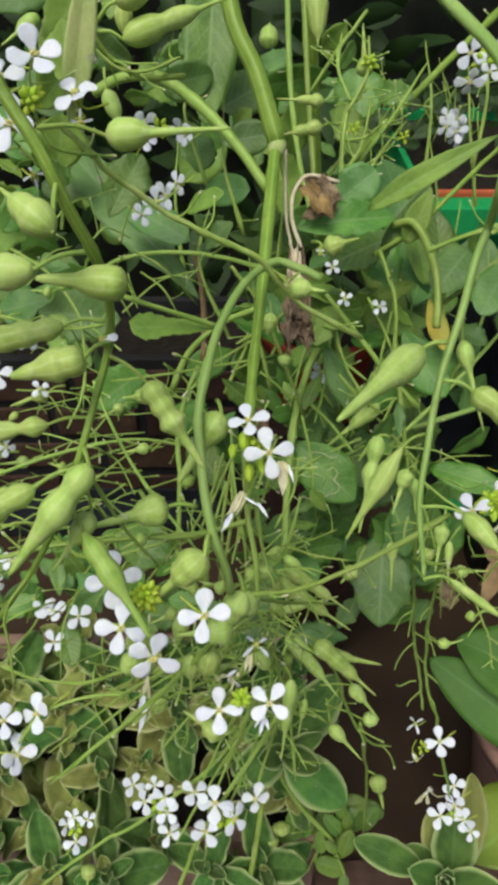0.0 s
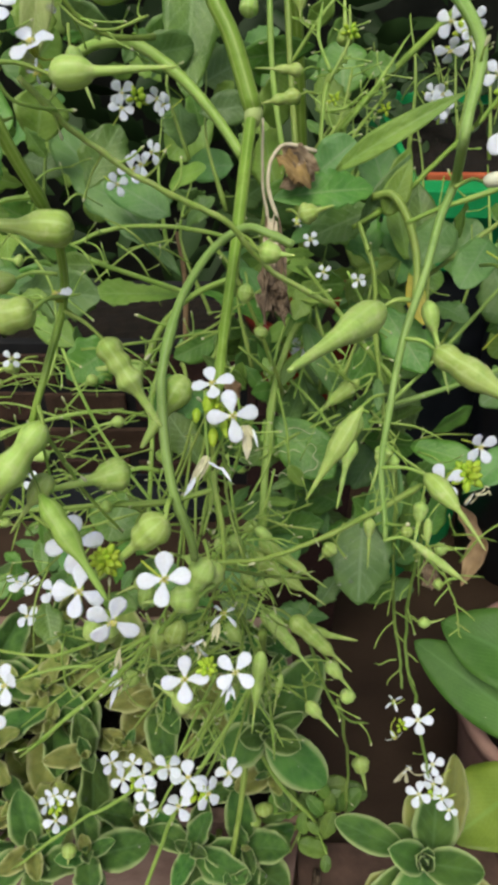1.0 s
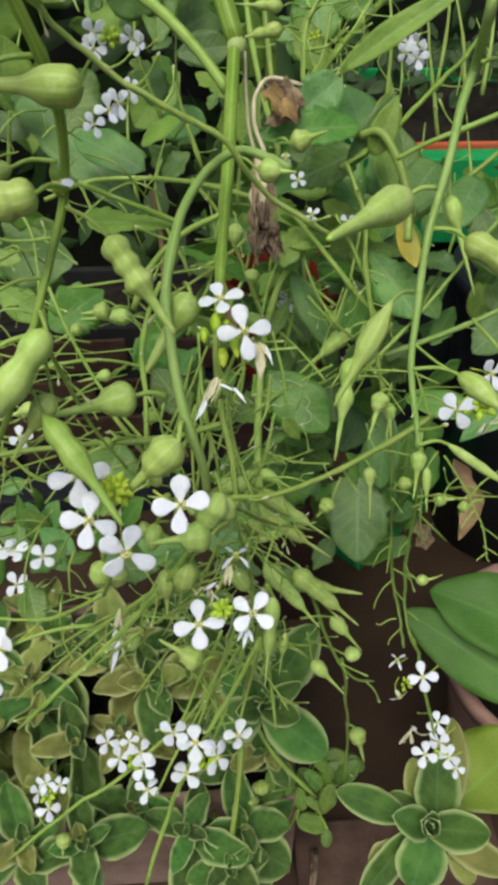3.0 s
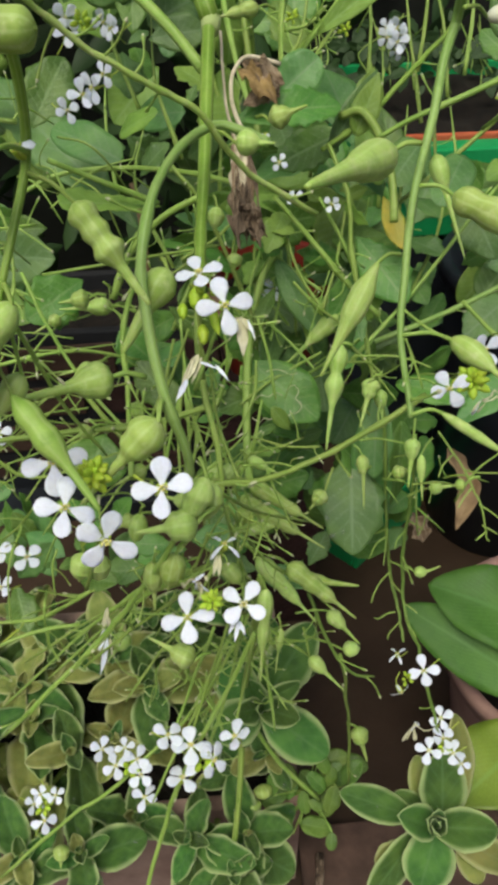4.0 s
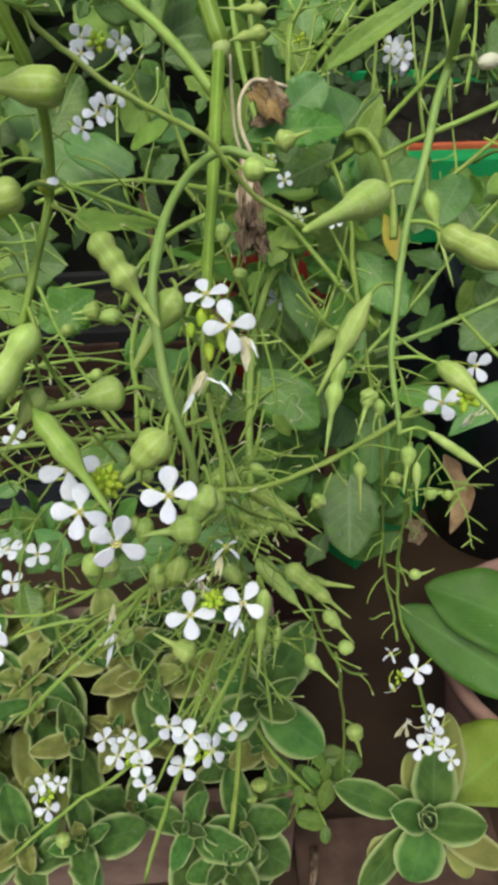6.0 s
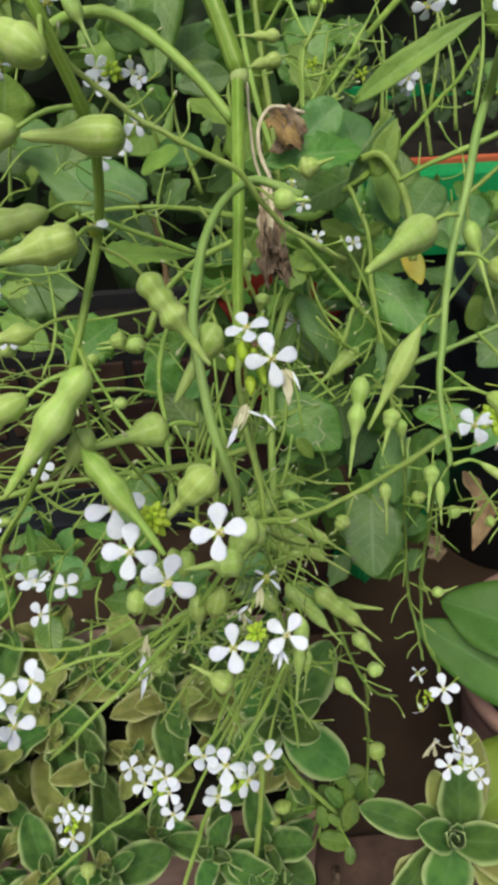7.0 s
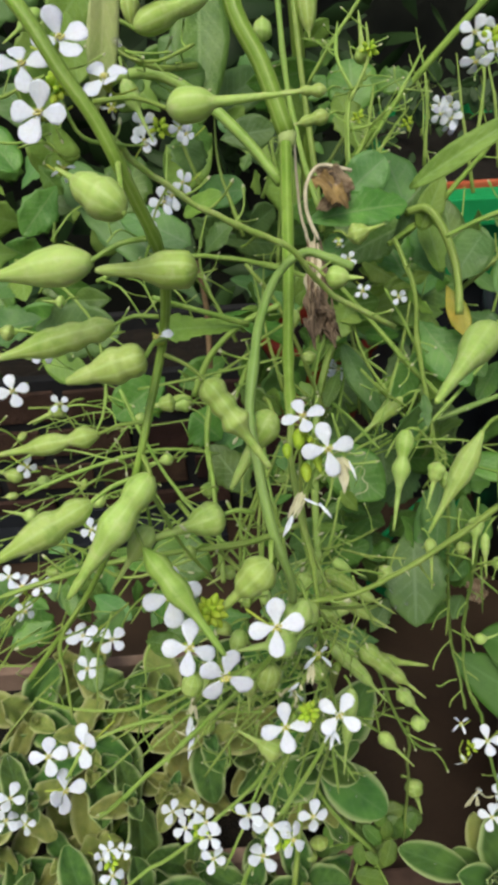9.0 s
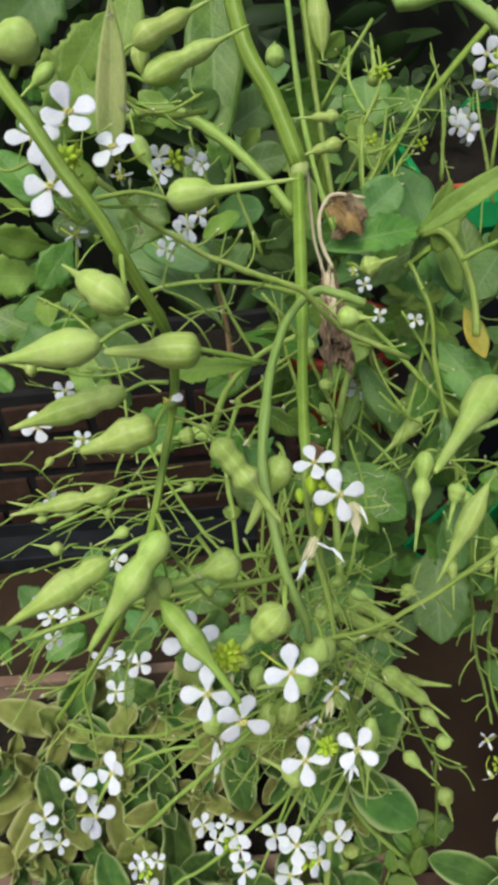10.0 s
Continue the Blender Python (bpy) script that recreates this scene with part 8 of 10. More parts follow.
stem(right, 0.4, 0.3, (55, 164, 766), (57, 160, 761), (59, 155, 755), twigs=2)
stem(right, 0.45, 0.4, (55, 169, 772), (61, 166, 768), (68, 162, 765))
stem(right, 0.34, 0.26, (85, 172, 707), (90, 171, 706), (100, 170, 706))
stem(right, 0.34, 0.26, (87, 168, 702), (84, 166, 699), (82, 164, 697))
stem(right, 0.34, 0.26, (89, 164, 698), (93, 162, 696), (97, 160, 693))
stem(right, 0.34, 0.26, (90, 160, 692), (93, 158, 691), (95, 157, 690))
stem(right, 0.34, 0.26, (91, 158, 691), (89, 157, 690), (87, 156, 689))
stem(right, 0.34, 0.26, (91, 158, 691), (91, 157, 689), (92, 156, 688))
stem(right, 0.34, 0.26, (82, 176, 711), (78, 174, 708), (76, 171, 705))
pod(right, (85, 169, 703), (81, 169, 703), 4.2, 1, 0.9, stalk=(90, 170, 705), fat=0.5)

# fleshy plants
star = thing("fleshy_plant", (240, 390, 170), "fleshy plant with cupped dark green pale-edged leaves", "plant", "fleshy plants in the planters")
stem(star, 4.96, 4.32, (213, 268, 135), (183, 248, 203), (162, 232, 262))
leaf(star, (142, 237, 271), (86, 252, 292), 27.9, (0.07, -0.36, 0.93), "fleshy", THICKLEAF, thick=3.0, fold=0.35, wave=0.08, curl=0.05, wet=2)
leaf(star, (157, 239, 266), (130, 251, 282), 20.0, (0.07, -0.4, 0.92), "fleshy", THICKLEAF, thick=3.0, fold=0.3, wave=0.08, curl=0.05)
leaf(star, (165, 231, 274), (170, 268, 309), 40.2, (-0.07, -0.89, 0.44), "fleshy", THICKLEAF, thick=3.0, fold=0.3, wave=0.08, curl=0.06, wet=1)
leaf(star, (160, 239, 264), (154, 275, 293), 25.5, (-0.16, -0.86, 0.49), "fleshy", OLDLEAF, thick=3.0, fold=0.3, wave=0.08, curl=0.08)
leaf(star, (181, 244, 259), (194, 304, 299), 28.6, (0.13, -0.87, 0.47), "fleshy", OLDLEAF, thick=3.0, fold=0.4, wave=0.08, curl=0.25)
leaf(star, (160, 227, 265), (143, 197, 235), 43.9, (-0.03, -0.58, 0.81), "fleshy", THICKLEAF, thick=3.0, fold=0.35, wave=0.08, curl=0.1)
leaf(star, (147, 231, 257), (105, 200, 217), 28.2, (0.16, -0.55, 0.82), "fleshy", THICKLEAF, thick=3.0, fold=0.35, wave=0.08, curl=0.1)
leaf(star, (140, 229, 238), (115, 219, 225), 27.7, (0.25, -0.62, 0.75), "fleshy", OLDLEAF, thick=3.0, fold=0.2, wave=0.08, curl=0.15)
leaf(star, (172, 228, 255), (227, 205, 230), 28.2, (-0.12, -0.53, 0.84), "fleshy", OLDLEAF, thick=3.0, fold=0.25, wave=0.08, curl=0.15)
leaf(star, (183, 225, 240), (199, 203, 213), 21.2, (-0.13, -0.61, 0.78), "fleshy", OLDLEAF, thick=3.0, fold=0.2, wave=0.08, curl=0.2)
leaf(star, (158, 227, 271), (125, 226, 302), 27.6, (0.36, -0.45, 0.82), "fleshy", THICKLEAF, thick=3.0, fold=1.0, wave=0.08, curl=-0.16)
leaf(star, (159, 227, 271), (199, 211, 296), 32.9, (-0.33, -0.42, 0.85), "fleshy", THICKLEAF, thick=3.0, fold=0.95, wave=0.08, curl=-0.18)
leaf(star, (157, 224, 277), (145, 219, 307), 15.0, (0.59, -0.59, 0.55), "fleshy", THICKLEAF, thick=3.0, fold=1.1, wave=0.08, curl=-0.35)
leaf(star, (158, 224, 277), (158, 217, 309), 15.0, (-0.66, -0.52, 0.55), "fleshy", THICKLEAF, thick=3.0, fold=1.1, wave=0.08, curl=-0.35)
leaf(star, (156, 223, 281), (154, 223, 312), 13.1, (-0.08, -0.97, 0.24), "fleshy", THICKLEAF, thick=3.0, fold=1.0, wave=0.08, curl=-0.4)
leaf(star, (156, 222, 281), (149, 211, 303), 12.2, (-0.0, -0.25, 0.97), "fleshy", THICKLEAF, thick=3.0, fold=1.1, wave=0.08, curl=-0.5)
leaf(star, (155, 221, 289), (147, 216, 314), 6.9, (0.28, -0.91, 0.29), "fleshy", THICKLEAF, thick=3.0, fold=1.2, wave=0.08, curl=-0.4)
leaf(star, (155, 221, 289), (152, 214, 312), 6.9, (-0.54, -0.49, 0.69), "fleshy", THICKLEAF, thick=3.0, fold=1.2, wave=0.08, curl=-0.4)
rosette((-35, 247, 245), (-41, 315, 150), (-0.12, -0.25, 0.96), 62, 5, 0.00, 10)
big = thing("fleshy_plant", (30, 352, 152), "large fleshy plant with dark green pale-edged leaves", "plant", "fleshy plants in the planters")
stem(big, 5.0, 4.0, (30, 352, 152), (33, 350, 256), (30, 303, 339))
leaf(big, (32, 306, 343), (74, 343, 389), 41.4, (-0.16, -0.86, 0.49), "fleshy", THICKLEAF, thick=3.0, fold=0.3, wave=0.08, curl=0.08, wet=1)
leaf(big, (32, 298, 341), (78, 267, 321), 41.1, (-0.13, -0.57, 0.81), "fleshy", THICKLEAF, thick=3.0, fold=0.4, wave=0.08, curl=0.1, wet=3)
leaf(big, (28, 296, 351), (56, 277, 362), 23.8, (-0.2, -0.41, 0.89), "fleshy", THICKLEAF, thick=3.0, fold=0.95, wave=0.08, curl=-0.15)
leaf(big, (28, 297, 352), (58, 298, 380), 18.5, (-0.25, -0.88, 0.4), "fleshy", THICKLEAF, thick=3.0, fold=0.8, wave=0.08, curl=-0.1)
leaf(big, (28, 303, 339), (-10, 289, 327), 38.7, (0.16, -0.62, 0.77), "fleshy", THICKLEAF, thick=3.0, fold=0.35, wave=0.08, curl=0.1)
leaf(big, (28, 307, 339), (-4, 330, 361), 36.2, (0.13, -0.87, 0.47), "fleshy", THICKLEAF, thick=3.0, fold=0.35, wave=0.08, curl=0.1)
leaf(big, (28, 296, 351), (7, 284, 366), 22.0, (0.41, -0.59, 0.7), "fleshy", THICKLEAF, thick=3.0, fold=0.95, wave=0.08, curl=-0.15)
leaf(big, (28, 298, 353), (19, 300, 386), 20.3, (0.1, -0.97, 0.23), "fleshy", THICKLEAF, thick=3.0, fold=0.95, wave=0.08, curl=-0.2)
leaf(big, (30, 293, 357), (36, 284, 379), 10.5, (-0.47, -0.52, 0.71), "fleshy", THICKLEAF, thick=3.0, fold=1.1, wave=0.08, curl=-0.4)
leaf(big, (30, 293, 357), (24, 281, 375), 9.6, (0.41, -0.59, 0.7), "fleshy", THICKLEAF, thick=3.0, fold=1.1, wave=0.08, curl=-0.4)
rosette((-62, 348, 316), (-65, 408, 150), (0.13, -0.47, 0.87), 71, 6, 0.15, 12)
rosette((-118, 235, 272), (-116, 315, 150), (0.07, -0.17, 0.98), 59, 6, 0.10, 13)
rosette((-169, 347, 275), (-161, 406, 150), (0.26, -0.35, 0.90), 70, 6, 0.50, 14)
rosette((-182, 284, 247), (-173, 344, 150), (0.19, -0.20, 0.96), 54, 6, 0.10, 15)
near = rosette((12, 254, 227), (0, 315, 150), (0.04, -0.35, 0.94), 59, 5, 0.10, 16)
leaf(near, (11, 264, 176), (53, 240, 167), 46.7, (-0.12, -0.53, 0.84), "fleshy", THICKLEAF, thick=3.0, fold=0.35, wave=0.08, curl=0.1, wet=1)
leaf(near, (18, 265, 162), (25, 230, 138), 41.3, (0.07, -0.55, 0.83), "fleshy", THICKLEAF, thick=3.0, fold=0.35, wave=0.08, curl=0.1)
rosette((-212, 306, 301), (-200, 366, 150), (0.38, -0.41, 0.83), 62, 5, 0.30, 17)
rosette((-224, 386, 301), (-211, 446, 150), (0.47, -0.52, 0.72), 74, 6, 0.70, 18)
rosette((-249, 352, 289), (-234, 411, 150), (0.43, -0.49, 0.76), 72, 6, 0.60, 19)
rosette((-17, 343, 267), (-24, 402, 150), (0.06, -0.54, 0.84), 57, 6, 0.30, 20)
rosette((41, 331, 349), (25, 390, 150), (-0.14, -0.46, 0.88), 47, 5, 0.00, 21)
rosette((-212, 404, 262), (-200, 464, 150), (0.13, -0.57, 0.81), 66, 6, 0.60, 22)
rosette((3, 308, 228), (-7, 368, 150), (-0.08, -0.35, 0.93), 51, 6, 0.20, 23)
rosette((-160, 312, 219), (-154, 371, 150), (0.38, -0.25, 0.89), 51, 5, 0.50, 24)
rosette((-252, 283, 270), (-236, 342, 150), (0.46, -0.44, 0.77), 57, 6, 0.30, 25)
rosette((33, 301, 268), (19, 360, 150), (-0.29, -0.47, 0.83), 38, 5, 0.10, 26)
rosette((-157, 410, 273), (-151, 470, 150), (0.41, -0.48, 0.77), 66, 6, 0.50, 27)
rosette((9, 367, 297), (-1, 427, 150), (0.04, -0.54, 0.84), 51, 5, 0.10, 28)
rosette((-228, 283, 242), (-214, 343, 150), (0.49, -0.35, 0.80), 54, 5, 0.30, 29)
rosette((-192, 462, 269), (-182, 520, 150), (0.33, -0.43, 0.84), 70, 6, 0.30, 30)
rosette((-66, 449, 280), (-69, 509, 150), (-0.11, -0.37, 0.92), 69, 5, 0.10, 31)
rosette((28, 420, 299), (15, 479, 150), (0.18, -0.51, 0.84), 48, 6, 0.10, 32)
rosette((-100, 331, 262), (-99, 391, 150), (-0.04, -0.37, 0.93), 53, 6, 0.50, 33)
rosette((-83, 280, 219), (-84, 340, 150), (0.20, -0.34, 0.92), 52, 6, 0.20, 34)
rosette((-213, 346, 255), (-201, 405, 150), (0.25, -0.37, 0.90), 57, 6, 0.50, 35)
rosette((-165, 240, 258), (-158, 315, 150), (0.26, -0.33, 0.91), 50, 6, 0.20, 36)
rosette((-224, 242, 256), (-211, 315, 150), (0.30, -0.29, 0.91), 55, 6, 0.30, 37)
rosette((-2, 226, 223), (-11, 315, 150), (0.14, -0.29, 0.95), 47, 6, 0.10, 39)
rosette((-278, 360, 297), (-259, 420, 150), (0.35, -0.47, 0.81), 61, 5, 0.60, 40)
rosette((-132, 318, 268), (-128, 372, 150), (0.12, -0.40, 0.91), 66, 6, 0.20, 41)
rosette((-140, 405, 296), (-134, 455, 150), (0.18, -0.50, 0.85), 64, 6, 0.45, 42)
rosette((-98, 398, 290), (-95, 450, 150), (0.10, -0.50, 0.86), 60, 6, 0.30, 43)
rosette((-40, 398, 296), (-38, 450, 150), (0.05, -0.52, 0.85), 62, 6, 0.10, 44)
rosette((-178, 372, 290), (-170, 425, 150), (0.25, -0.45, 0.86), 62, 6, 0.50, 45)

# broad-leaved plant in the clay pot
broad = thing("broad_leaved_plant", (388, 420, 176), "broad-leaved plant with large pointed glossy green leaves", "plant")
leaf(broad, (308, 348, 236), (186, 439, 271), 63.7, (-0.36, -0.34, 0.87), "oval", BROADLEAF, stalk=(358, 329, 187), wet=3)
leaf(broad, (331, 385, 275), (212, 448, 290), 84, (-0.18, -0.26, 0.95), "oval", BROADLEAF, stalk=(363, 334, 178), wet=3)
leaf(broad, (273, 306, 246), (191, 255, 242), 73.9, (-0.28, -0.31, 0.91), "oval", LIGHTBROAD, stalk=(326, 315, 199))

# small round-leaved herb
herb = thing("herb", (75, 303, 180), "low herb with small round green leaves", "plant")
leaf(herb, (62, 277, 178), (91, 271, 173), 18.2, (0.15, -0.17, 0.97), "round", HERBLEAF, stalk=(75, 303, 180))
leaf(herb, (53, 297, 201), (28, 292, 193), 16.6, (0.03, -0.14, 0.99), "round", LEAF, stalk=(75, 303, 180))
leaf(herb, (67, 278, 195), (66, 292, 211), 12.4, (-0.16, -0.25, 0.95), "round", HERBLEAF, stalk=(75, 303, 180))
leaf(herb, (50, 317, 212), (62, 298, 191), 18.4, (0.25, -0.22, 0.94), "round", HERBLEAF, stalk=(75, 303, 180))
leaf(herb, (91, 279, 244), (83, 264, 226), 15.3, (0.15, -0.35, 0.93), "round", HERBLEAF, stalk=(75, 303, 180))
leaf(herb, (101, 291, 213), (99, 310, 235), 17.6, (-0.34, -0.06, 0.94), "round", LEAF, stalk=(75, 303, 180))
leaf(herb, (103, 292, 214), (120, 305, 230), 16.2, (-0.24, -0.18, 0.96), "round", LEAF, stalk=(75, 303, 180))
leaf(herb, (55, 285, 180), (37, 273, 165), 16.2, (-0.08, -0.28, 0.96), "round", HERBLEAF, stalk=(75, 303, 180))
leaf(herb, (42, 274, 163), (31, 291, 181), 16.6, (-0.15, -0.41, 0.90), "round", HERBLEAF, stalk=(75, 303, 180))
leaf(herb, (53, 259, 204), (33, 272, 218), 16.7, (0.15, -0.12, 0.98), "round", LEAF, stalk=(75, 303, 180))
leaf(herb, (81, 279, 185), (96, 294, 204), 17.4, (0.14, -0.15, 0.98), "round", HERBLEAF, stalk=(75, 303, 180))
leaf(herb, (74, 287, 209), (84, 299, 225), 13.5, (0.09, -0.20, 0.98), "round", HERBLEAF, stalk=(75, 303, 180))
leaf(herb, (39, 288, 216), (38, 301, 230), 11.8, (0.21, -0.17, 0.96), "round", HERBLEAF, stalk=(75, 303, 180))
leaf(herb, (81, 287, 211), (64, 302, 227), 17.3, (0.21, -0.29, 0.93), "round", LEAF, stalk=(75, 303, 180))
leaf(herb, (40, 301, 213), (55, 300, 213), 9.1, (-0.24, -0.40, 0.88), "round", LEAF, stalk=(75, 303, 180))
leaf(herb, (87, 259, 200), (85, 248, 188), 10.1, (-0.07, -0.28, 0.96), "round", LEAF, stalk=(75, 303, 180))
leaf(herb, (55, 304, 202), (42, 301, 197), 8.8, (0.21, -0.19, 0.96), "round", HERBLEAF, stalk=(75, 303, 180))
leaf(herb, (99, 312, 220), (128, 305, 215), 18.0, (-0.09, -0.24, 0.97), "round", LEAF, stalk=(75, 303, 180))
leaf(herb, (80, 303, 237), (108, 305, 241), 17.4, (-0.43, -0.31, 0.85), "round", HERBLEAF, stalk=(75, 303, 180))
leaf(herb, (50, 295, 191), (62, 307, 207), 14.2, (-0.24, -0.33, 0.91), "round", LEAF, stalk=(75, 303, 180))
leaf(herb, (85, 294, 238), (100, 297, 243), 9.6, (0.08, -0.31, 0.95), "round", LEAF, stalk=(75, 303, 180))
leaf(herb, (83, 280, 234), (68, 291, 246), 13.4, (0.02, -0.21, 0.98), "round", LEAF, stalk=(75, 303, 180))
leaf(herb, (90, 295, 246), (88, 283, 231), 11.4, (0.08, -0.09, 0.99), "round", HERBLEAF, stalk=(75, 303, 180))
leaf(herb, (76, 302, 261), (86, 289, 247), 13.4, (0.06, -0.21, 0.98), "round", HERBLEAF, stalk=(75, 303, 180))
leaf(herb, (54, 284, 230), (50, 300, 249), 15.1, (0.03, -0.35, 0.94), "round", HERBLEAF, stalk=(75, 303, 180))
leaf(herb, (69, 278, 222), (80, 271, 216), 8.9, (-0.10, -0.35, 0.93), "round", HERBLEAF, stalk=(75, 303, 180))

# more thin stalks and small leaves in the middle
stem(main, 0.62, 0.75, (3, 257, 688), (6, 244, 665), (12, 233, 639), twigs=2)
stem(main, 0.66, 0.79, (26, 266, 671), (20, 255, 650), (7, 247, 625), twigs=2)
stem(main, 0.71, 0.82, (-12, 289, 660), (-21, 273, 633), (-25, 253, 609), twigs=2)
stem(main, 0.61, 0.70, (-7, 248, 687), (-5, 242, 672), (-8, 228, 664), twigs=2)
stem(main, 0.67, 0.75, (25, 281, 683), (23, 274, 667), (13, 254, 661), twigs=2)
stem(main, 0.76, 0.90, (-19, 316, 651), (-23, 295, 619), (-25, 277, 583), twigs=2)
stem(main, 0.66, 0.75, (-9, 290, 702), (-8, 276, 678), (-4, 253, 659), twigs=2)
stem(main, 0.75, 0.90, (-10, 312, 651), (-10, 294, 622), (-18, 282, 586), twigs=2)
stem(main, 0.65, 0.76, (-9, 264, 679), (-2, 249, 653), (-2, 231, 628), twigs=2)
stem(main, 0.56, 0.67, (-11, 241, 722), (-17, 233, 704), (-27, 228, 684), twigs=2)
stem(main, 0.55, 0.62, (2, 229, 719), (4, 217, 698), (11, 197, 683), twigs=2)
stem(main, 0.67, 0.75, (-9, 281, 680), (-14, 264, 651), (-13, 233, 634), twigs=2)
stem(main, 0.58, 0.70, (8, 256, 723), (10, 248, 706), (5, 246, 684), twigs=2)
stem(main, 0.56, 0.66, (-5, 243, 725), (-14, 234, 706), (-23, 224, 687), twigs=2)
stem(main, 0.72, 0.84, (2, 296, 655), (-9, 286, 635), (-13, 272, 616), twigs=2)
stem(main, 0.70, 0.82, (28, 307, 691), (33, 298, 672), (35, 287, 655), twigs=2)
leaf(main, (58, 460, 691), (37, 447, 699), 8.4, (-0.07, -0.86, 0.51), "radish", PALELEAF)
leaf(main, (33, 383, 694), (49, 384, 686), 8.5, (0.01, -0.92, 0.38), "toothed", LEAF)
leaf(main, (62, 351, 577), (65, 368, 591), 11.1, (-0.60, -0.74, 0.31), "radish", PALELEAF)
leaf(main, (64, 383, 644), (80, 388, 655), 8.2, (-0.27, -0.89, 0.36), "lobed", PALELEAF)
leaf(main, (24, 381, 595), (4, 374, 584), 10.1, (-0.36, -0.72, 0.59), "radish", PALELEAF)
leaf(main, (73, 352, 631), (88, 353, 657), 15.4, (0.45, -0.88, 0.15), "toothed", BLUELEAF)
leaf(main, (99, 370, 647), (94, 381, 654), 5.7, (-0.01, -0.99, 0.13), "lance", PALELEAF)
leaf(main, (61, 349, 576), (40, 341, 590), 9.6, (0.39, -0.29, 0.87), "lobed", LEAF)
leaf(main, (23, 408, 654), (42, 403, 672), 13.2, (-0.62, -0.57, 0.53), "radish", PALELEAF)
leaf(main, (69, 383, 604), (41, 390, 623), 14.5, (-0.19, -0.28, 0.94), "toothed", BLUELEAF)
leaf(main, (26, 325, 599), (42, 333, 601), 7.2, (0.32, -0.37, 0.87), "toothed", LEAF)
leaf(main, (53, 367, 570), (50, 365, 552), 7.8, (-0.04, -0.86, 0.50), "lance", PALELEAF)
leaf(main, (53, 401, 703), (40, 378, 689), 16.7, (-0.19, -0.94, 0.28), "lobed", PALELEAF)
leaf(main, (19, 423, 644), (27, 412, 623), 12.3, (0.57, -0.30, 0.77), "radish", LEAF)
leaf(main, (23, 359, 628), (32, 340, 612), 14.3, (0.20, -0.74, 0.65), "radish", PALELEAF)
leaf(main, (32, 384, 638), (23, 399, 648), 11.2, (0.23, -0.96, 0.14), "lobed", PALELEAF)
leaf(main, (88, 401, 706), (97, 377, 704), 9.5, (-0.66, -0.75, 0.02), "lobed", PALELEAF)
leaf(main, (37, 317, 627), (47, 314, 612), 8.9, (-0.43, -0.18, 0.88), "lance", PALELEAF)
leaf(main, (92, 449, 662), (127, 445, 665), 19.5, (0.12, -0.65, 0.75), "lance", PALELEAF)
leaf(main, (83, 424, 698), (107, 425, 706), 11.7, (-0.63, -0.78, 0.05), "lobed", PALELEAF)
leaf(main, (114, 434, 670), (115, 419, 651), 14.5, (0.03, -0.74, 0.67), "toothed", PALELEAF)
leaf(main, (10, 327, 617), (-5, 317, 620), 6.0, (0.44, -0.45, 0.78), "toothed", LEAF)
leaf(main, (89, 335, 654), (90, 353, 665), 8.0, (0.17, -0.35, 0.92), "toothed", BLUELEAF)
leaf(main, (15, 360, 569), (-1, 337, 569), 8.6, (0.48, -0.51, 0.71), "radish", BLUELEAF)
leaf(main, (77, 371, 636), (82, 380, 652), 9.5, (-0.67, -0.73, 0.12), "radish", LEAF)
leaf(main, (47, 390, 661), (33, 363, 651), 10.1, (-0.27, -0.79, 0.55), "radish", LEAF)
leaf(main, (70, 431, 661), (95, 434, 656), 12.0, (0.23, -0.96, 0.16), "lance", LEAF)
leaf(main, (85, 435, 691), (61, 425, 695), 12.2, (-0.57, -0.82, 0.02), "radish", PALELEAF)
leaf(main, (26, 378, 683), (25, 376, 670), 6.9, (-0.63, -0.44, 0.64), "radish", LEAF)
leaf(main, (45, 329, 584), (23, 332, 583), 7.8, (-0.48, -0.81, 0.35), "radish", PALELEAF)
leaf(main, (14, 445, 674), (22, 441, 696), 8.4, (0.07, -0.62, 0.78), "lance", PALELEAF)
stem(main, 0.87, 1.03, (56, 410, 679), (59, 396, 655), (61, 389, 626), twigs=2)
stem(main, 0.84, 0.96, (4, 399, 681), (-14, 397, 670), (-33, 386, 664), twigs=2)
stem(main, 0.80, 0.93, (86, 389, 707), (80, 375, 683), (70, 359, 660), twigs=2)
stem(main, 0.83, 0.95, (90, 367, 657), (82, 359, 640), (68, 342, 628), twigs=2)
stem(main, 0.84, 0.95, (33, 374, 655), (52, 366, 639), (65, 346, 631), twigs=2)
stem(main, 0.84, 0.99, (7, 386, 665), (25, 379, 651), (35, 375, 636), twigs=2)
stem(main, 0.87, 0.98, (53, 411, 675), (51, 397, 652), (42, 368, 638), twigs=2)
stem(main, 0.87, 1.01, (60, 423, 695), (48, 411, 673), (28, 399, 652), twigs=2)
stem(main, 0.84, 0.93, (70, 352, 638), (43, 349, 624), (20, 329, 621), twigs=2)
stem(main, 0.88, 1.02, (37, 406, 659), (45, 400, 646), (56, 388, 635), twigs=2)
stem(main, 0.85, 0.98, (42, 404, 683), (57, 398, 669), (75, 383, 660), twigs=2)
stem(main, 0.82, 0.95, (52, 394, 699), (59, 381, 676), (75, 365, 654), twigs=2)
stem(main, 0.85, 1.01, (98, 364, 641), (80, 361, 628), (59, 364, 611), twigs=2)
stem(main, 0.85, 1.01, (55, 393, 671), (61, 380, 648), (70, 372, 622), twigs=2)
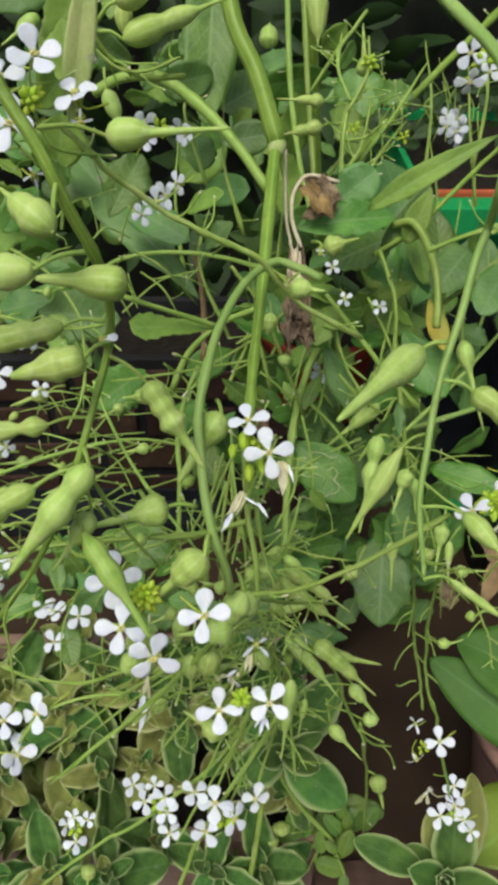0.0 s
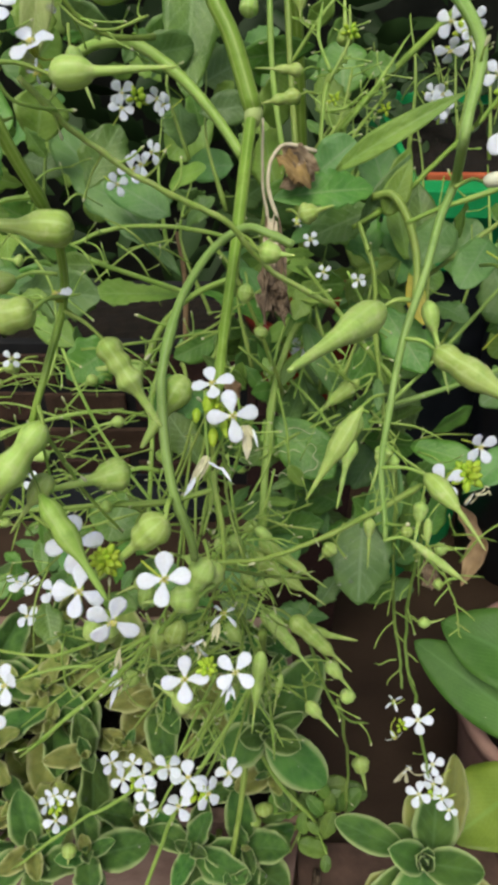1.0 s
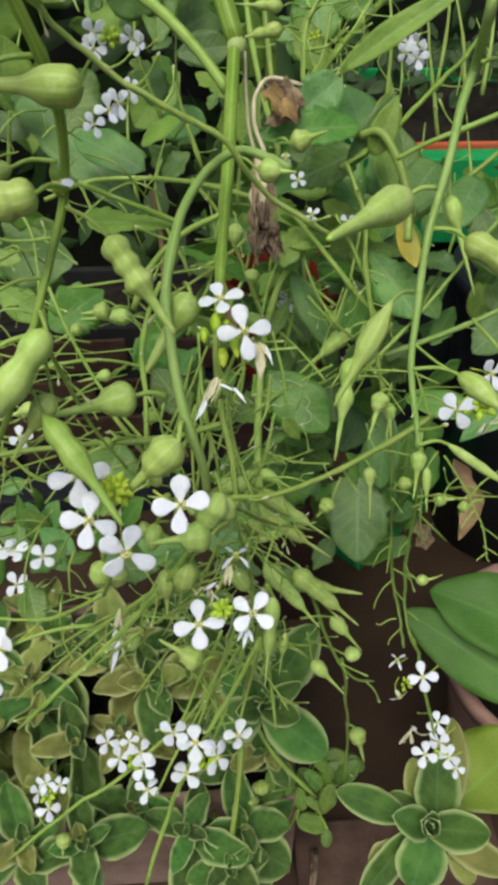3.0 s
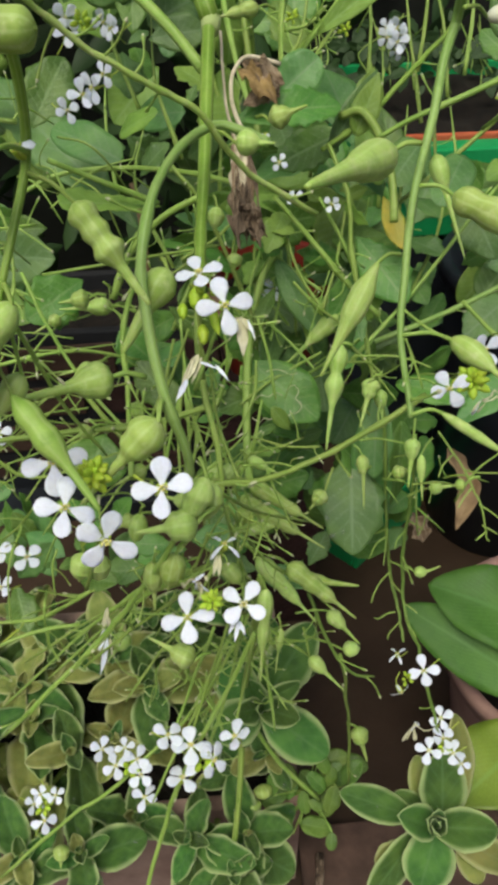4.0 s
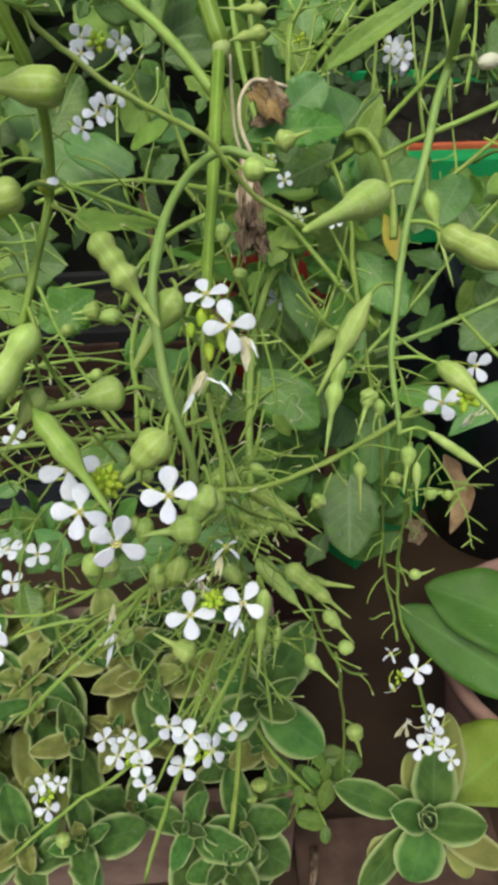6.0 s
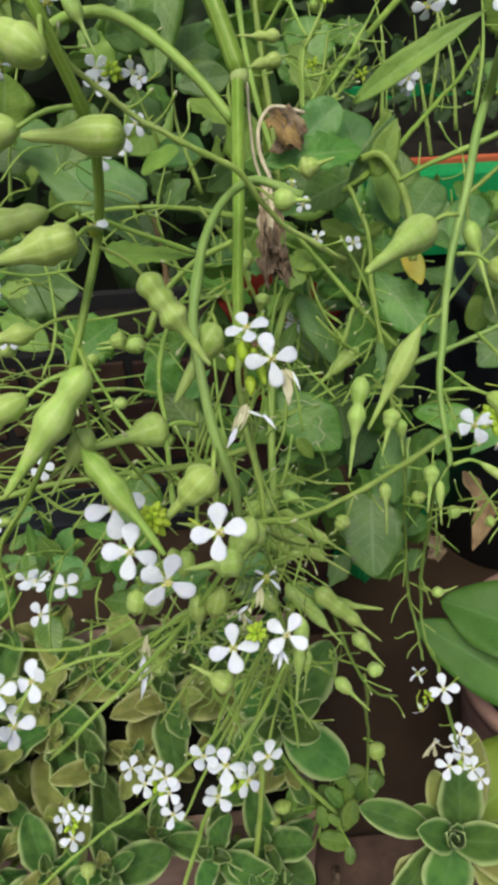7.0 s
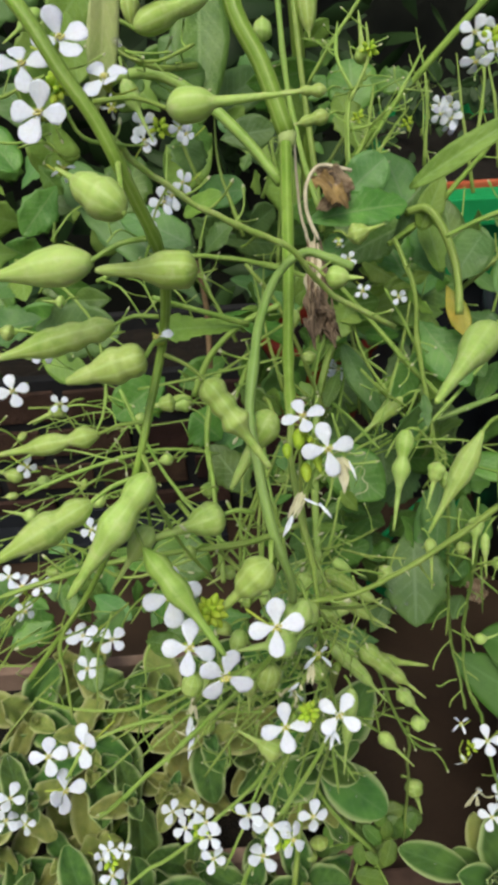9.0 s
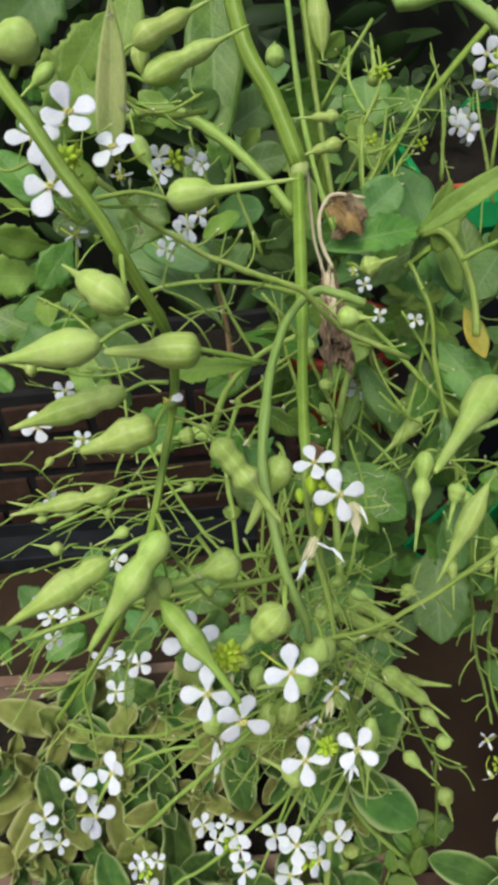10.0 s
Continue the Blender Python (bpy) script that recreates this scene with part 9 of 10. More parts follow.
stem(main, 0.82, 0.93, (17, 348, 641), (8, 337, 620), (-1, 314, 607), twigs=2)
stem(main, 0.85, 0.98, (44, 408, 688), (33, 395, 664), (27, 376, 643), twigs=2)
stem(main, 0.89, 1.06, (50, 443, 698), (39, 429, 672), (37, 420, 641), twigs=2)
stem(main, 0.84, 0.96, (25, 410, 696), (12, 408, 685), (-8, 395, 680), twigs=2)
stem(main, 0.83, 0.99, (17, 352, 641), (7, 348, 628), (1, 351, 609), twigs=2)
stem(main, 0.85, 0.96, (68, 377, 656), (85, 366, 638), (105, 342, 627), twigs=2)
stem(main, 0.80, 0.96, (54, 364, 678), (66, 359, 666), (84, 362, 649), twigs=2)
stem(main, 0.80, 0.95, (71, 391, 715), (85, 377, 691), (95, 369, 663), twigs=2)

# bushy flowering shoot behind the lance leaf
stem(main, 1.07, 0.73, (57, 413, 754), (55, 435, 772), (59, 464, 799), (73, 477, 811), twigs=5)
stem(main, 1.10, 0.73, (59, 464, 799), (71, 479, 817), (72, 494, 834), twigs=5)
stem(main, 1.10, 0.73, (58, 453, 786), (71, 455, 788), (83, 462, 796), twigs=5)
stem(main, 1.08, 0.73, (55, 435, 772), (67, 451, 783), (74, 471, 806), twigs=5)
stem(main, 1.10, 0.75, (61, 469, 804), (54, 487, 818), (57, 506, 833), twigs=5)
stem(main, 1.12, 0.78, (69, 457, 774), (92, 485, 793), (115, 517, 815), twigs=5)
stem(main, 1.10, 0.76, (67, 436, 765), (81, 459, 777), (99, 482, 789), twigs=5)
buds(main, (72, 483, 822), (-0.05, -0.91, 0.40), 4.0, 7)
buds(main, (63, 458, 791), (-0.03, -0.88, 0.47), 3.0, 6)
buds(main, (97, 475, 781), (-0.10, -0.87, 0.48), 3.2, 6)
leaf(main, (92, 405, 743), (105, 416, 772), 15.7, (0.09, -0.76, 0.65), "lance", PALELEAF)
leaf(main, (112, 492, 707), (99, 548, 743), 32.6, (0.12, -0.77, 0.63), "obovate", BLUELEAF)
leaf(main, (74, 483, 758), (60, 522, 790), 22.4, (0.08, -0.82, 0.57), "radish", PALELEAF)
leaf(main, (94, 421, 701), (74, 459, 730), 29.3, (0.03, -0.72, 0.69), "radish", LEAF)
leaf(main, (115, 421, 701), (103, 454, 724), 25.6, (-0.02, -0.72, 0.70), "radish", BLUELEAF)
leaf(main, (132, 412, 736), (109, 386, 721), 25.4, (-0.17, -0.70, 0.70), "round", BLUELEAF)
leaf(main, (152, 396, 733), (132, 368, 716), 22.9, (-0.22, -0.67, 0.71), "round", BLUELEAF)

# strands of a spent flower

# dark plant growing in the green planter
herbs = thing("bushy_plant", (450, 1200, 530), "dark green small-leaved plant in the green planter", "plant")
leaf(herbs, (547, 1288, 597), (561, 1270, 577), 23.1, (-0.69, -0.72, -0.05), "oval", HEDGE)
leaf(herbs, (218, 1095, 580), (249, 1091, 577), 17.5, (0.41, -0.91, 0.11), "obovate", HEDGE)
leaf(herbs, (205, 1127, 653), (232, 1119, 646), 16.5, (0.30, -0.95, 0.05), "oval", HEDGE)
leaf(herbs, (336, 1144, 610), (367, 1146, 614), 13.5, (0.06, -0.87, 0.48), "obovate", HEDGE)
leaf(herbs, (440, 1269, 568), (412, 1275, 572), 15.9, (-0.37, -0.92, 0.14), "oval", HEDGE)
leaf(herbs, (514, 1121, 632), (543, 1125, 639), 17.0, (0.41, -0.46, 0.79), "oval", HEDGE)
leaf(herbs, (278, 1108, 642), (260, 1094, 624), 17.5, (-0.66, -0.47, 0.58), "oval", HEDGE)
leaf(herbs, (292, 1213, 616), (270, 1206, 606), 16.3, (-0.27, -0.96, -0.10), "oval", HEDGE)
leaf(herbs, (298, 1133, 613), (267, 1134, 611), 18.6, (-0.46, -0.77, 0.45), "lance", HEDGE)
leaf(herbs, (228, 1254, 596), (227, 1242, 583), 13.6, (-0.25, -0.59, 0.76), "obovate", HEDGE)
leaf(herbs, (204, 1165, 622), (236, 1166, 626), 15.5, (-0.63, -0.77, 0.09), "obovate", HEDGE)
leaf(herbs, (386, 1094, 619), (395, 1103, 630), 11.0, (-0.18, -0.49, 0.85), "lance", HEDGE)
leaf(herbs, (429, 1107, 609), (407, 1119, 622), 12.9, (-0.74, -0.62, 0.26), "oval", HEDGE)
leaf(herbs, (334, 1202, 621), (363, 1204, 626), 13.6, (-0.24, -0.90, 0.36), "lance", HEDGE)
leaf(herbs, (540, 1241, 547), (548, 1263, 573), 26.9, (-0.35, -0.93, -0.10), "obovate", HEDGE)
leaf(herbs, (277, 1106, 595), (286, 1126, 620), 16.4, (0.33, -0.83, 0.45), "lance", HEDGE)
leaf(herbs, (358, 1141, 610), (339, 1160, 629), 20.0, (-0.34, -0.75, 0.56), "lance", HEDGE)
leaf(herbs, (334, 1129, 638), (369, 1131, 644), 14.4, (-0.24, -0.97, -0.08), "obovate", HEDGE)
leaf(herbs, (270, 1104, 597), (234, 1096, 585), 18.5, (-0.73, -0.66, 0.18), "lance", HEDGE)
leaf(herbs, (303, 1164, 606), (281, 1166, 606), 11.9, (0.55, -0.52, 0.65), "lance", HEDGE)
leaf(herbs, (219, 1241, 556), (225, 1223, 535), 13.6, (-0.25, -0.94, 0.22), "lance", HEDGE)
leaf(herbs, (287, 1090, 610), (278, 1109, 631), 19.8, (0.25, -0.97, -0.03), "obovate", HEDGE)
leaf(herbs, (261, 1221, 611), (237, 1221, 610), 16.4, (-0.44, -0.82, 0.38), "oval", HEDGE)
leaf(herbs, (528, 1259, 604), (547, 1243, 586), 21.0, (0.01, -0.86, 0.51), "oval", HEDGE)
leaf(herbs, (239, 1147, 583), (221, 1148, 583), 11.9, (0.51, -0.59, 0.63), "lance", HEDGE)
leaf(herbs, (522, 1212, 605), (551, 1200, 593), 21.9, (-0.18, -0.98, -0.10), "oval", HEDGE)
leaf(herbs, (441, 1055, 593), (414, 1063, 599), 16.3, (0.11, -0.72, 0.69), "lance", HEDGE)
leaf(herbs, (365, 1322, 634), (342, 1324, 634), 14.6, (-0.44, -0.90, 0.06), "obovate", HEDGE)
leaf(herbs, (387, 1106, 616), (398, 1090, 598), 17.0, (0.16, -0.99, -0.02), "oval", HEDGE)
leaf(herbs, (585, 1237, 518), (547, 1234, 511), 26.1, (-0.81, -0.50, 0.30), "obovate", HEDGE)
leaf(herbs, (299, 1193, 590), (283, 1173, 566), 16.1, (-0.72, -0.33, 0.61), "oval", HEDGE)
leaf(herbs, (424, 1307, 570), (396, 1327, 591), 26.3, (0.28, -0.96, 0.00), "obovate", HEDGE)
leaf(herbs, (266, 1157, 604), (275, 1174, 625), 13.5, (-0.11, -0.92, 0.39), "oval", HEDGE)
leaf(herbs, (378, 1111, 649), (362, 1094, 628), 21.2, (-0.36, -0.76, 0.54), "obovate", HEDGE)
leaf(herbs, (473, 1291, 572), (510, 1285, 568), 18.4, (0.23, -0.56, 0.80), "oval", HEDGE)
leaf(herbs, (375, 1147, 608), (370, 1163, 626), 11.8, (-0.17, -0.89, 0.42), "oval", HEDGE)
leaf(herbs, (283, 1232, 521), (309, 1236, 528), 18.5, (-0.34, -0.88, 0.34), "obovate", HEDGE)
leaf(herbs, (336, 1176, 605), (317, 1173, 601), 12.6, (-0.60, -0.38, 0.70), "lance", HEDGE)
leaf(herbs, (276, 1214, 594), (287, 1205, 584), 10.1, (-0.65, -0.65, 0.40), "lance", HEDGE)
leaf(herbs, (306, 1129, 591), (287, 1124, 584), 9.2, (-0.51, -0.63, 0.59), "lance", HEDGE)
leaf(herbs, (313, 1137, 641), (305, 1159, 666), 22.9, (-0.64, -0.76, 0.12), "oval", HEDGE)
leaf(herbs, (521, 1270, 598), (552, 1275, 607), 15.8, (0.12, -0.74, 0.66), "lance", HEDGE)
leaf(herbs, (466, 1091, 617), (439, 1076, 598), 16.2, (-0.45, -0.79, 0.41), "lance", HEDGE)
leaf(herbs, (287, 1326, 592), (309, 1342, 612), 24.4, (-0.48, -0.88, -0.09), "obovate", HEDGE)
leaf(herbs, (391, 1080, 611), (408, 1095, 629), 13.8, (-0.68, -0.73, 0.04), "lance", HEDGE)
leaf(herbs, (459, 1121, 524), (421, 1123, 523), 22.8, (-0.01, -0.99, 0.16), "lance", HEDGE)
leaf(herbs, (437, 1270, 593), (442, 1247, 568), 24.3, (-0.01, -0.60, 0.80), "oval", HEDGE)
leaf(herbs, (287, 1280, 560), (329, 1288, 573), 28.4, (0.24, -0.96, 0.12), "oval", HEDGE)
leaf(herbs, (505, 1287, 557), (527, 1281, 552), 14.8, (-0.73, -0.65, 0.21), "obovate", HEDGE)
leaf(herbs, (329, 1240, 582), (357, 1244, 588), 18.8, (0.45, -0.79, 0.41), "lance", HEDGE)
leaf(herbs, (214, 1169, 542), (183, 1179, 551), 18.5, (-0.23, -0.97, 0.02), "lance", HEDGE)
leaf(herbs, (256, 1237, 580), (272, 1252, 599), 15.4, (-0.41, -0.90, 0.17), "oval", HEDGE)
leaf(herbs, (465, 1116, 654), (470, 1102, 638), 14.5, (-0.51, -0.85, -0.12), "lance", HEDGE)
leaf(herbs, (340, 1081, 590), (330, 1071, 577), 9.6, (-0.40, -0.90, 0.17), "oval", HEDGE)
leaf(herbs, (479, 1117, 577), (510, 1102, 562), 20.5, (-0.69, -0.31, 0.66), "lance", HEDGE)
leaf(herbs, (254, 1276, 536), (222, 1259, 514), 25.1, (-0.54, -0.35, 0.77), "obovate", HEDGE)
leaf(herbs, (352, 1171, 607), (358, 1193, 633), 16.1, (-0.73, -0.68, 0.10), "lance", HEDGE)
leaf(herbs, (463, 1234, 620), (458, 1222, 606), 8.7, (-0.35, -0.94, 0.04), "lance", HEDGE)
leaf(herbs, (540, 1266, 635), (559, 1287, 661), 18.1, (0.43, -0.83, 0.36), "obovate", HEDGE)
leaf(herbs, (454, 1334, 618), (452, 1348, 635), 11.4, (-0.24, -0.88, 0.42), "lance", HEDGE)
leaf(herbs, (332, 1283, 579), (356, 1262, 556), 22.7, (-0.72, -0.44, 0.54), "lance", HEDGE)
leaf(herbs, (195, 1131, 554), (214, 1112, 533), 16.3, (0.10, -0.99, -0.04), "lance", HEDGE)
leaf(herbs, (177, 1111, 612), (180, 1090, 587), 24.4, (0.01, -0.54, 0.84), "oval", HEDGE)
leaf(herbs, (412, 1099, 617), (378, 1108, 626), 15.6, (0.33, -0.94, -0.07), "obovate", HEDGE)
leaf(herbs, (247, 1281, 588), (269, 1303, 615), 25.6, (-0.51, -0.71, 0.49), "oval", HEDGE)
leaf(herbs, (585, 1273, 569), (597, 1263, 557), 14.1, (-0.21, -0.61, 0.76), "oval", HEDGE)
leaf(herbs, (382, 1194, 642), (379, 1177, 620), 14.0, (0.25, -0.95, 0.21), "obovate", HEDGE)
leaf(herbs, (450, 1195, 594), (457, 1180, 577), 14.9, (-0.41, -0.91, -0.05), "obovate", HEDGE)
leaf(herbs, (408, 1180, 583), (419, 1197, 603), 13.5, (-0.66, -0.68, 0.33), "oval", HEDGE)
leaf(herbs, (491, 1143, 592), (498, 1121, 567), 23.9, (0.08, -0.99, 0.11), "lance", HEDGE)
leaf(herbs, (259, 1133, 592), (275, 1125, 584), 11.9, (-0.45, -0.52, 0.73), "lance", HEDGE)
leaf(herbs, (236, 1119, 583), (210, 1138, 604), 26.5, (0.01, -0.97, 0.23), "lance", HEDGE)
leaf(herbs, (222, 1090, 590), (207, 1097, 597), 8.4, (-0.66, -0.75, -0.00), "obovate", HEDGE)
leaf(herbs, (231, 1129, 585), (201, 1145, 601), 23.6, (-0.70, -0.49, 0.52), "obovate", HEDGE)
leaf(herbs, (264, 1183, 624), (287, 1164, 603), 21.3, (-0.33, -0.93, 0.14), "oval", HEDGE)
leaf(herbs, (496, 1085, 602), (529, 1096, 617), 18.1, (-0.02, -0.95, 0.32), "oval", HEDGE)
leaf(herbs, (266, 1184, 651), (284, 1180, 647), 11.8, (-0.71, -0.68, 0.21), "oval", HEDGE)
leaf(herbs, (208, 1113, 586), (198, 1129, 604), 19.6, (-0.56, -0.75, 0.35), "obovate", HEDGE)
leaf(herbs, (370, 1205, 572), (394, 1205, 573), 10.9, (-0.10, -0.99, 0.08), "obovate", HEDGE)
leaf(herbs, (199, 1153, 592), (221, 1150, 591), 12.5, (-0.64, -0.76, 0.11), "obovate", HEDGE)
leaf(herbs, (416, 1175, 643), (400, 1170, 636), 8.7, (-0.45, -0.40, 0.80), "oval", HEDGE)
leaf(herbs, (446, 1020, 566), (424, 1013, 556), 11.7, (-0.25, -0.66, 0.71), "lance", HEDGE)
leaf(herbs, (231, 1164, 610), (222, 1149, 591), 18.9, (-0.67, -0.38, 0.64), "lance", HEDGE)
leaf(herbs, (256, 1198, 610), (261, 1187, 597), 11.0, (-0.35, -0.62, 0.70), "lance", HEDGE)
leaf(herbs, (323, 1122, 594), (314, 1105, 574), 21.4, (-0.63, -0.54, 0.56), "lance", HEDGE)
leaf(herbs, (502, 1111, 566), (473, 1102, 554), 22.8, (-0.63, -0.78, 0.02), "oval", HEDGE)
leaf(herbs, (471, 1090, 601), (499, 1090, 603), 13.6, (-0.26, -0.95, 0.17), "lance", HEDGE)
leaf(herbs, (258, 1239, 612), (286, 1232, 606), 13.8, (-0.29, -0.96, -0.08), "oval", HEDGE)
leaf(herbs, (402, 1140, 620), (382, 1144, 623), 10.4, (0.19, -0.95, 0.23), "lance", HEDGE)
leaf(herbs, (275, 1104, 537), (279, 1117, 552), 12.8, (-0.45, -0.43, 0.78), "lance", HEDGE)
leaf(herbs, (423, 1296, 570), (405, 1303, 578), 9.1, (-0.72, -0.69, 0.03), "lance", HEDGE)
leaf(herbs, (308, 1166, 570), (296, 1176, 581), 11.1, (-0.40, -0.91, 0.13), "oval", HEDGE)
leaf(herbs, (412, 1140, 608), (447, 1130, 599), 19.2, (-0.67, -0.71, 0.22), "lance", HEDGE)
leaf(herbs, (478, 1185, 624), (484, 1206, 649), 15.5, (0.09, -0.99, -0.14), "lance", HEDGE)
leaf(herbs, (231, 1242, 604), (229, 1256, 621), 15.5, (-0.33, -0.94, -0.03), "obovate", HEDGE)
leaf(herbs, (237, 1161, 631), (242, 1183, 657), 20.5, (-0.69, -0.72, 0.09), "lance", HEDGE)
leaf(herbs, (302, 1147, 610), (320, 1143, 607), 12.2, (0.23, -0.77, 0.60), "obovate", HEDGE)
leaf(herbs, (549, 1258, 580), (564, 1278, 604), 18.7, (-0.64, -0.77, 0.02), "lance", HEDGE)
leaf(herbs, (469, 1180, 598), (460, 1202, 622), 16.9, (0.38, -0.55, 0.75), "lance", HEDGE)
leaf(herbs, (415, 1230, 588), (429, 1221, 578), 14.2, (-0.22, -0.58, 0.78), "lance", HEDGE)
leaf(herbs, (305, 1239, 603), (273, 1236, 596), 20.4, (-0.62, -0.78, 0.02), "lance", HEDGE)
leaf(herbs, (216, 1276, 639), (194, 1292, 656), 21.7, (0.52, -0.79, 0.32), "obovate", HEDGE)
leaf(herbs, (402, 1085, 621), (435, 1093, 633), 20.9, (-0.63, -0.72, 0.27), "obovate", HEDGE)
leaf(herbs, (370, 1164, 616), (375, 1143, 591), 23.4, (0.38, -0.61, 0.70), "oval", HEDGE)
leaf(herbs, (231, 1127, 596), (199, 1133, 601), 15.5, (-0.71, -0.38, 0.59), "oval", HEDGE)
leaf(herbs, (383, 1351, 625), (396, 1331, 603), 17.3, (0.36, -0.80, 0.48), "oval", HEDGE)
leaf(herbs, (461, 1151, 578), (463, 1131, 555), 18.3, (-0.14, -0.99, -0.09), "oval", HEDGE)
leaf(herbs, (405, 1143, 615), (387, 1135, 605), 15.4, (-0.48, -0.87, 0.09), "lance", HEDGE)
leaf(herbs, (567, 1250, 601), (566, 1237, 586), 14.6, (0.29, -0.62, 0.73), "obovate", HEDGE)
leaf(herbs, (510, 1191, 633), (508, 1173, 612), 15.3, (-0.38, -0.92, 0.07), "oval", HEDGE)
leaf(herbs, (327, 1126, 599), (297, 1120, 589), 19.8, (-0.47, -0.53, 0.70), "lance", HEDGE)
leaf(herbs, (199, 1075, 606), (178, 1093, 624), 24.3, (0.32, -0.94, -0.07), "oval", HEDGE)
leaf(herbs, (518, 1247, 639), (542, 1233, 625), 13.2, (0.05, -0.55, 0.84), "lance", HEDGE)
leaf(herbs, (255, 1215, 568), (293, 1206, 561), 25.1, (0.34, -0.77, 0.54), "lance", HEDGE)
leaf(herbs, (413, 1281, 576), (448, 1289, 588), 22.2, (-0.57, -0.73, 0.38), "lance", HEDGE)
leaf(herbs, (454, 1162, 603), (477, 1167, 610), 11.8, (-0.32, -0.95, 0.03), "obovate", HEDGE)
leaf(herbs, (386, 1109, 588), (359, 1093, 566), 27.0, (-0.46, -0.89, -0.06), "obovate", HEDGE)
leaf(herbs, (420, 1133, 609), (403, 1130, 605), 7.8, (-0.75, -0.62, 0.23), "lance", HEDGE)
leaf(herbs, (220, 1194, 614), (224, 1174, 592), 15.2, (-0.58, -0.65, 0.50), "obovate", HEDGE)
leaf(herbs, (322, 1242, 608), (334, 1232, 597), 11.2, (-0.57, -0.36, 0.74), "oval", HEDGE)
stem(herbs, 1.27, 0.93, (313, 1204, 547), (318, 1234, 598), (296, 1253, 649), twigs=1)
stem(herbs, 1.19, 0.87, (307, 1131, 572), (305, 1155, 616), (304, 1165, 658), twigs=1)
stem(herbs, 1.17, 0.86, (272, 1128, 594), (257, 1139, 621), (294, 1133, 647), twigs=1)
stem(herbs, 1.19, 0.86, (329, 1135, 589), (330, 1145, 617), (304, 1146, 648), twigs=1)
stem(herbs, 1.24, 0.90, (206, 1184, 564), (209, 1208, 608), (201, 1226, 659), twigs=1)
stem(herbs, 1.32, 0.97, (378, 1251, 539), (378, 1279, 586), (410, 1274, 615), twigs=1)
stem(herbs, 1.16, 0.85, (414, 1107, 597), (414, 1114, 621), (388, 1135, 673), twigs=1)
stem(herbs, 1.26, 0.92, (467, 1198, 572), (468, 1207, 599), (453, 1216, 639), twigs=1)
stem(herbs, 1.12, 0.81, (276, 1061, 591), (277, 1083, 633), (265, 1080, 659), twigs=1)
stem(herbs, 1.14, 0.83, (361, 1078, 586), (368, 1098, 626), (359, 1098, 656), twigs=1)
stem(herbs, 1.15, 0.84, (434, 1094, 595), (424, 1106, 622), (444, 1097, 645), twigs=1)
stem(herbs, 1.25, 0.91, (413, 1171, 552), (397, 1202, 602), (380, 1202, 632), twigs=1)
stem(herbs, 1.27, 0.93, (293, 1204, 545), (312, 1235, 598), (296, 1259, 655), twigs=1)
stem(herbs, 1.13, 0.82, (189, 1074, 590), (204, 1096, 632), (179, 1108, 676), twigs=1)
stem(herbs, 1.30, 0.95, (337, 1254, 565), (324, 1264, 592), (356, 1280, 644), twigs=1)
stem(herbs, 1.32, 0.97, (509, 1261, 558), (490, 1272, 584), (482, 1291, 637), twigs=1)
stem(herbs, 1.18, 0.86, (473, 1104, 567), (466, 1133, 615), (465, 1129, 641), twigs=1)
stem(herbs, 1.33, 0.97, (490, 1252, 539), (490, 1276, 583), (463, 1278, 614), twigs=1)
stem(main, 0.50, 0.49, (-7, 231, 644), (-9, 229, 634), (-15, 216, 639), twigs=2)
stem(main, 0.45, 0.47, (-1, 192, 656), (-6, 189, 644), (-15, 191, 630), twigs=2)
stem(main, 0.49, 0.50, (-2, 211, 640), (10, 217, 639), (19, 223, 643), twigs=2)
stem(main, 0.53, 0.53, (-5, 242, 636), (4, 241, 627), (14, 236, 625), twigs=2)
stem(main, 0.45, 0.45, (-4, 197, 657), (9, 201, 655), (20, 198, 662), twigs=2)
stem(main, 0.48, 0.48, (-5, 226, 659), (8, 233, 660), (21, 227, 670), twigs=2)
stem(main, 0.45, 0.47, (22, 210, 679), (26, 207, 667), (33, 206, 648), twigs=2)
stem(main, 0.43, 0.43, (6, 193, 680), (11, 192, 672), (20, 185, 672), twigs=2)
stem(main, 0.46, 0.45, (14, 206, 658), (10, 204, 648), (8, 187, 648), twigs=2)
stem(main, 0.47, 0.50, (-4, 223, 667), (7, 231, 670), (18, 245, 670), twigs=2)
stem(main, 0.46, 0.47, (12, 205, 659), (9, 206, 653), (4, 201, 647), twigs=2)
stem(main, 0.53, 0.52, (-2, 249, 641), (4, 249, 633), (11, 233, 634), twigs=2)
stem(main, 0.48, 0.50, (2, 230, 666), (10, 230, 659), (22, 228, 651), twigs=2)
stem(main, 0.46, 0.48, (6, 207, 662), (-3, 203, 649), (-10, 199, 633), twigs=2)
stem(main, 0.48, 0.50, (3, 230, 665), (2, 230, 657), (-4, 226, 647), twigs=2)
stem(main, 0.43, 0.43, (16, 210, 696), (30, 210, 690), (42, 205, 693), twigs=2)
stem(main, 0.51, 0.51, (-3, 223, 631), (-9, 218, 617), (-20, 210, 611), twigs=2)
stem(main, 0.46, 0.48, (17, 222, 678), (7, 219, 666), (-4, 218, 651), twigs=2)
stem(main, 0.52, 0.55, (16, 252, 650), (32, 257, 649), (47, 269, 644), twigs=2)
stem(main, 0.43, 0.43, (22, 193, 673), (19, 192, 664), (14, 181, 659), twigs=2)
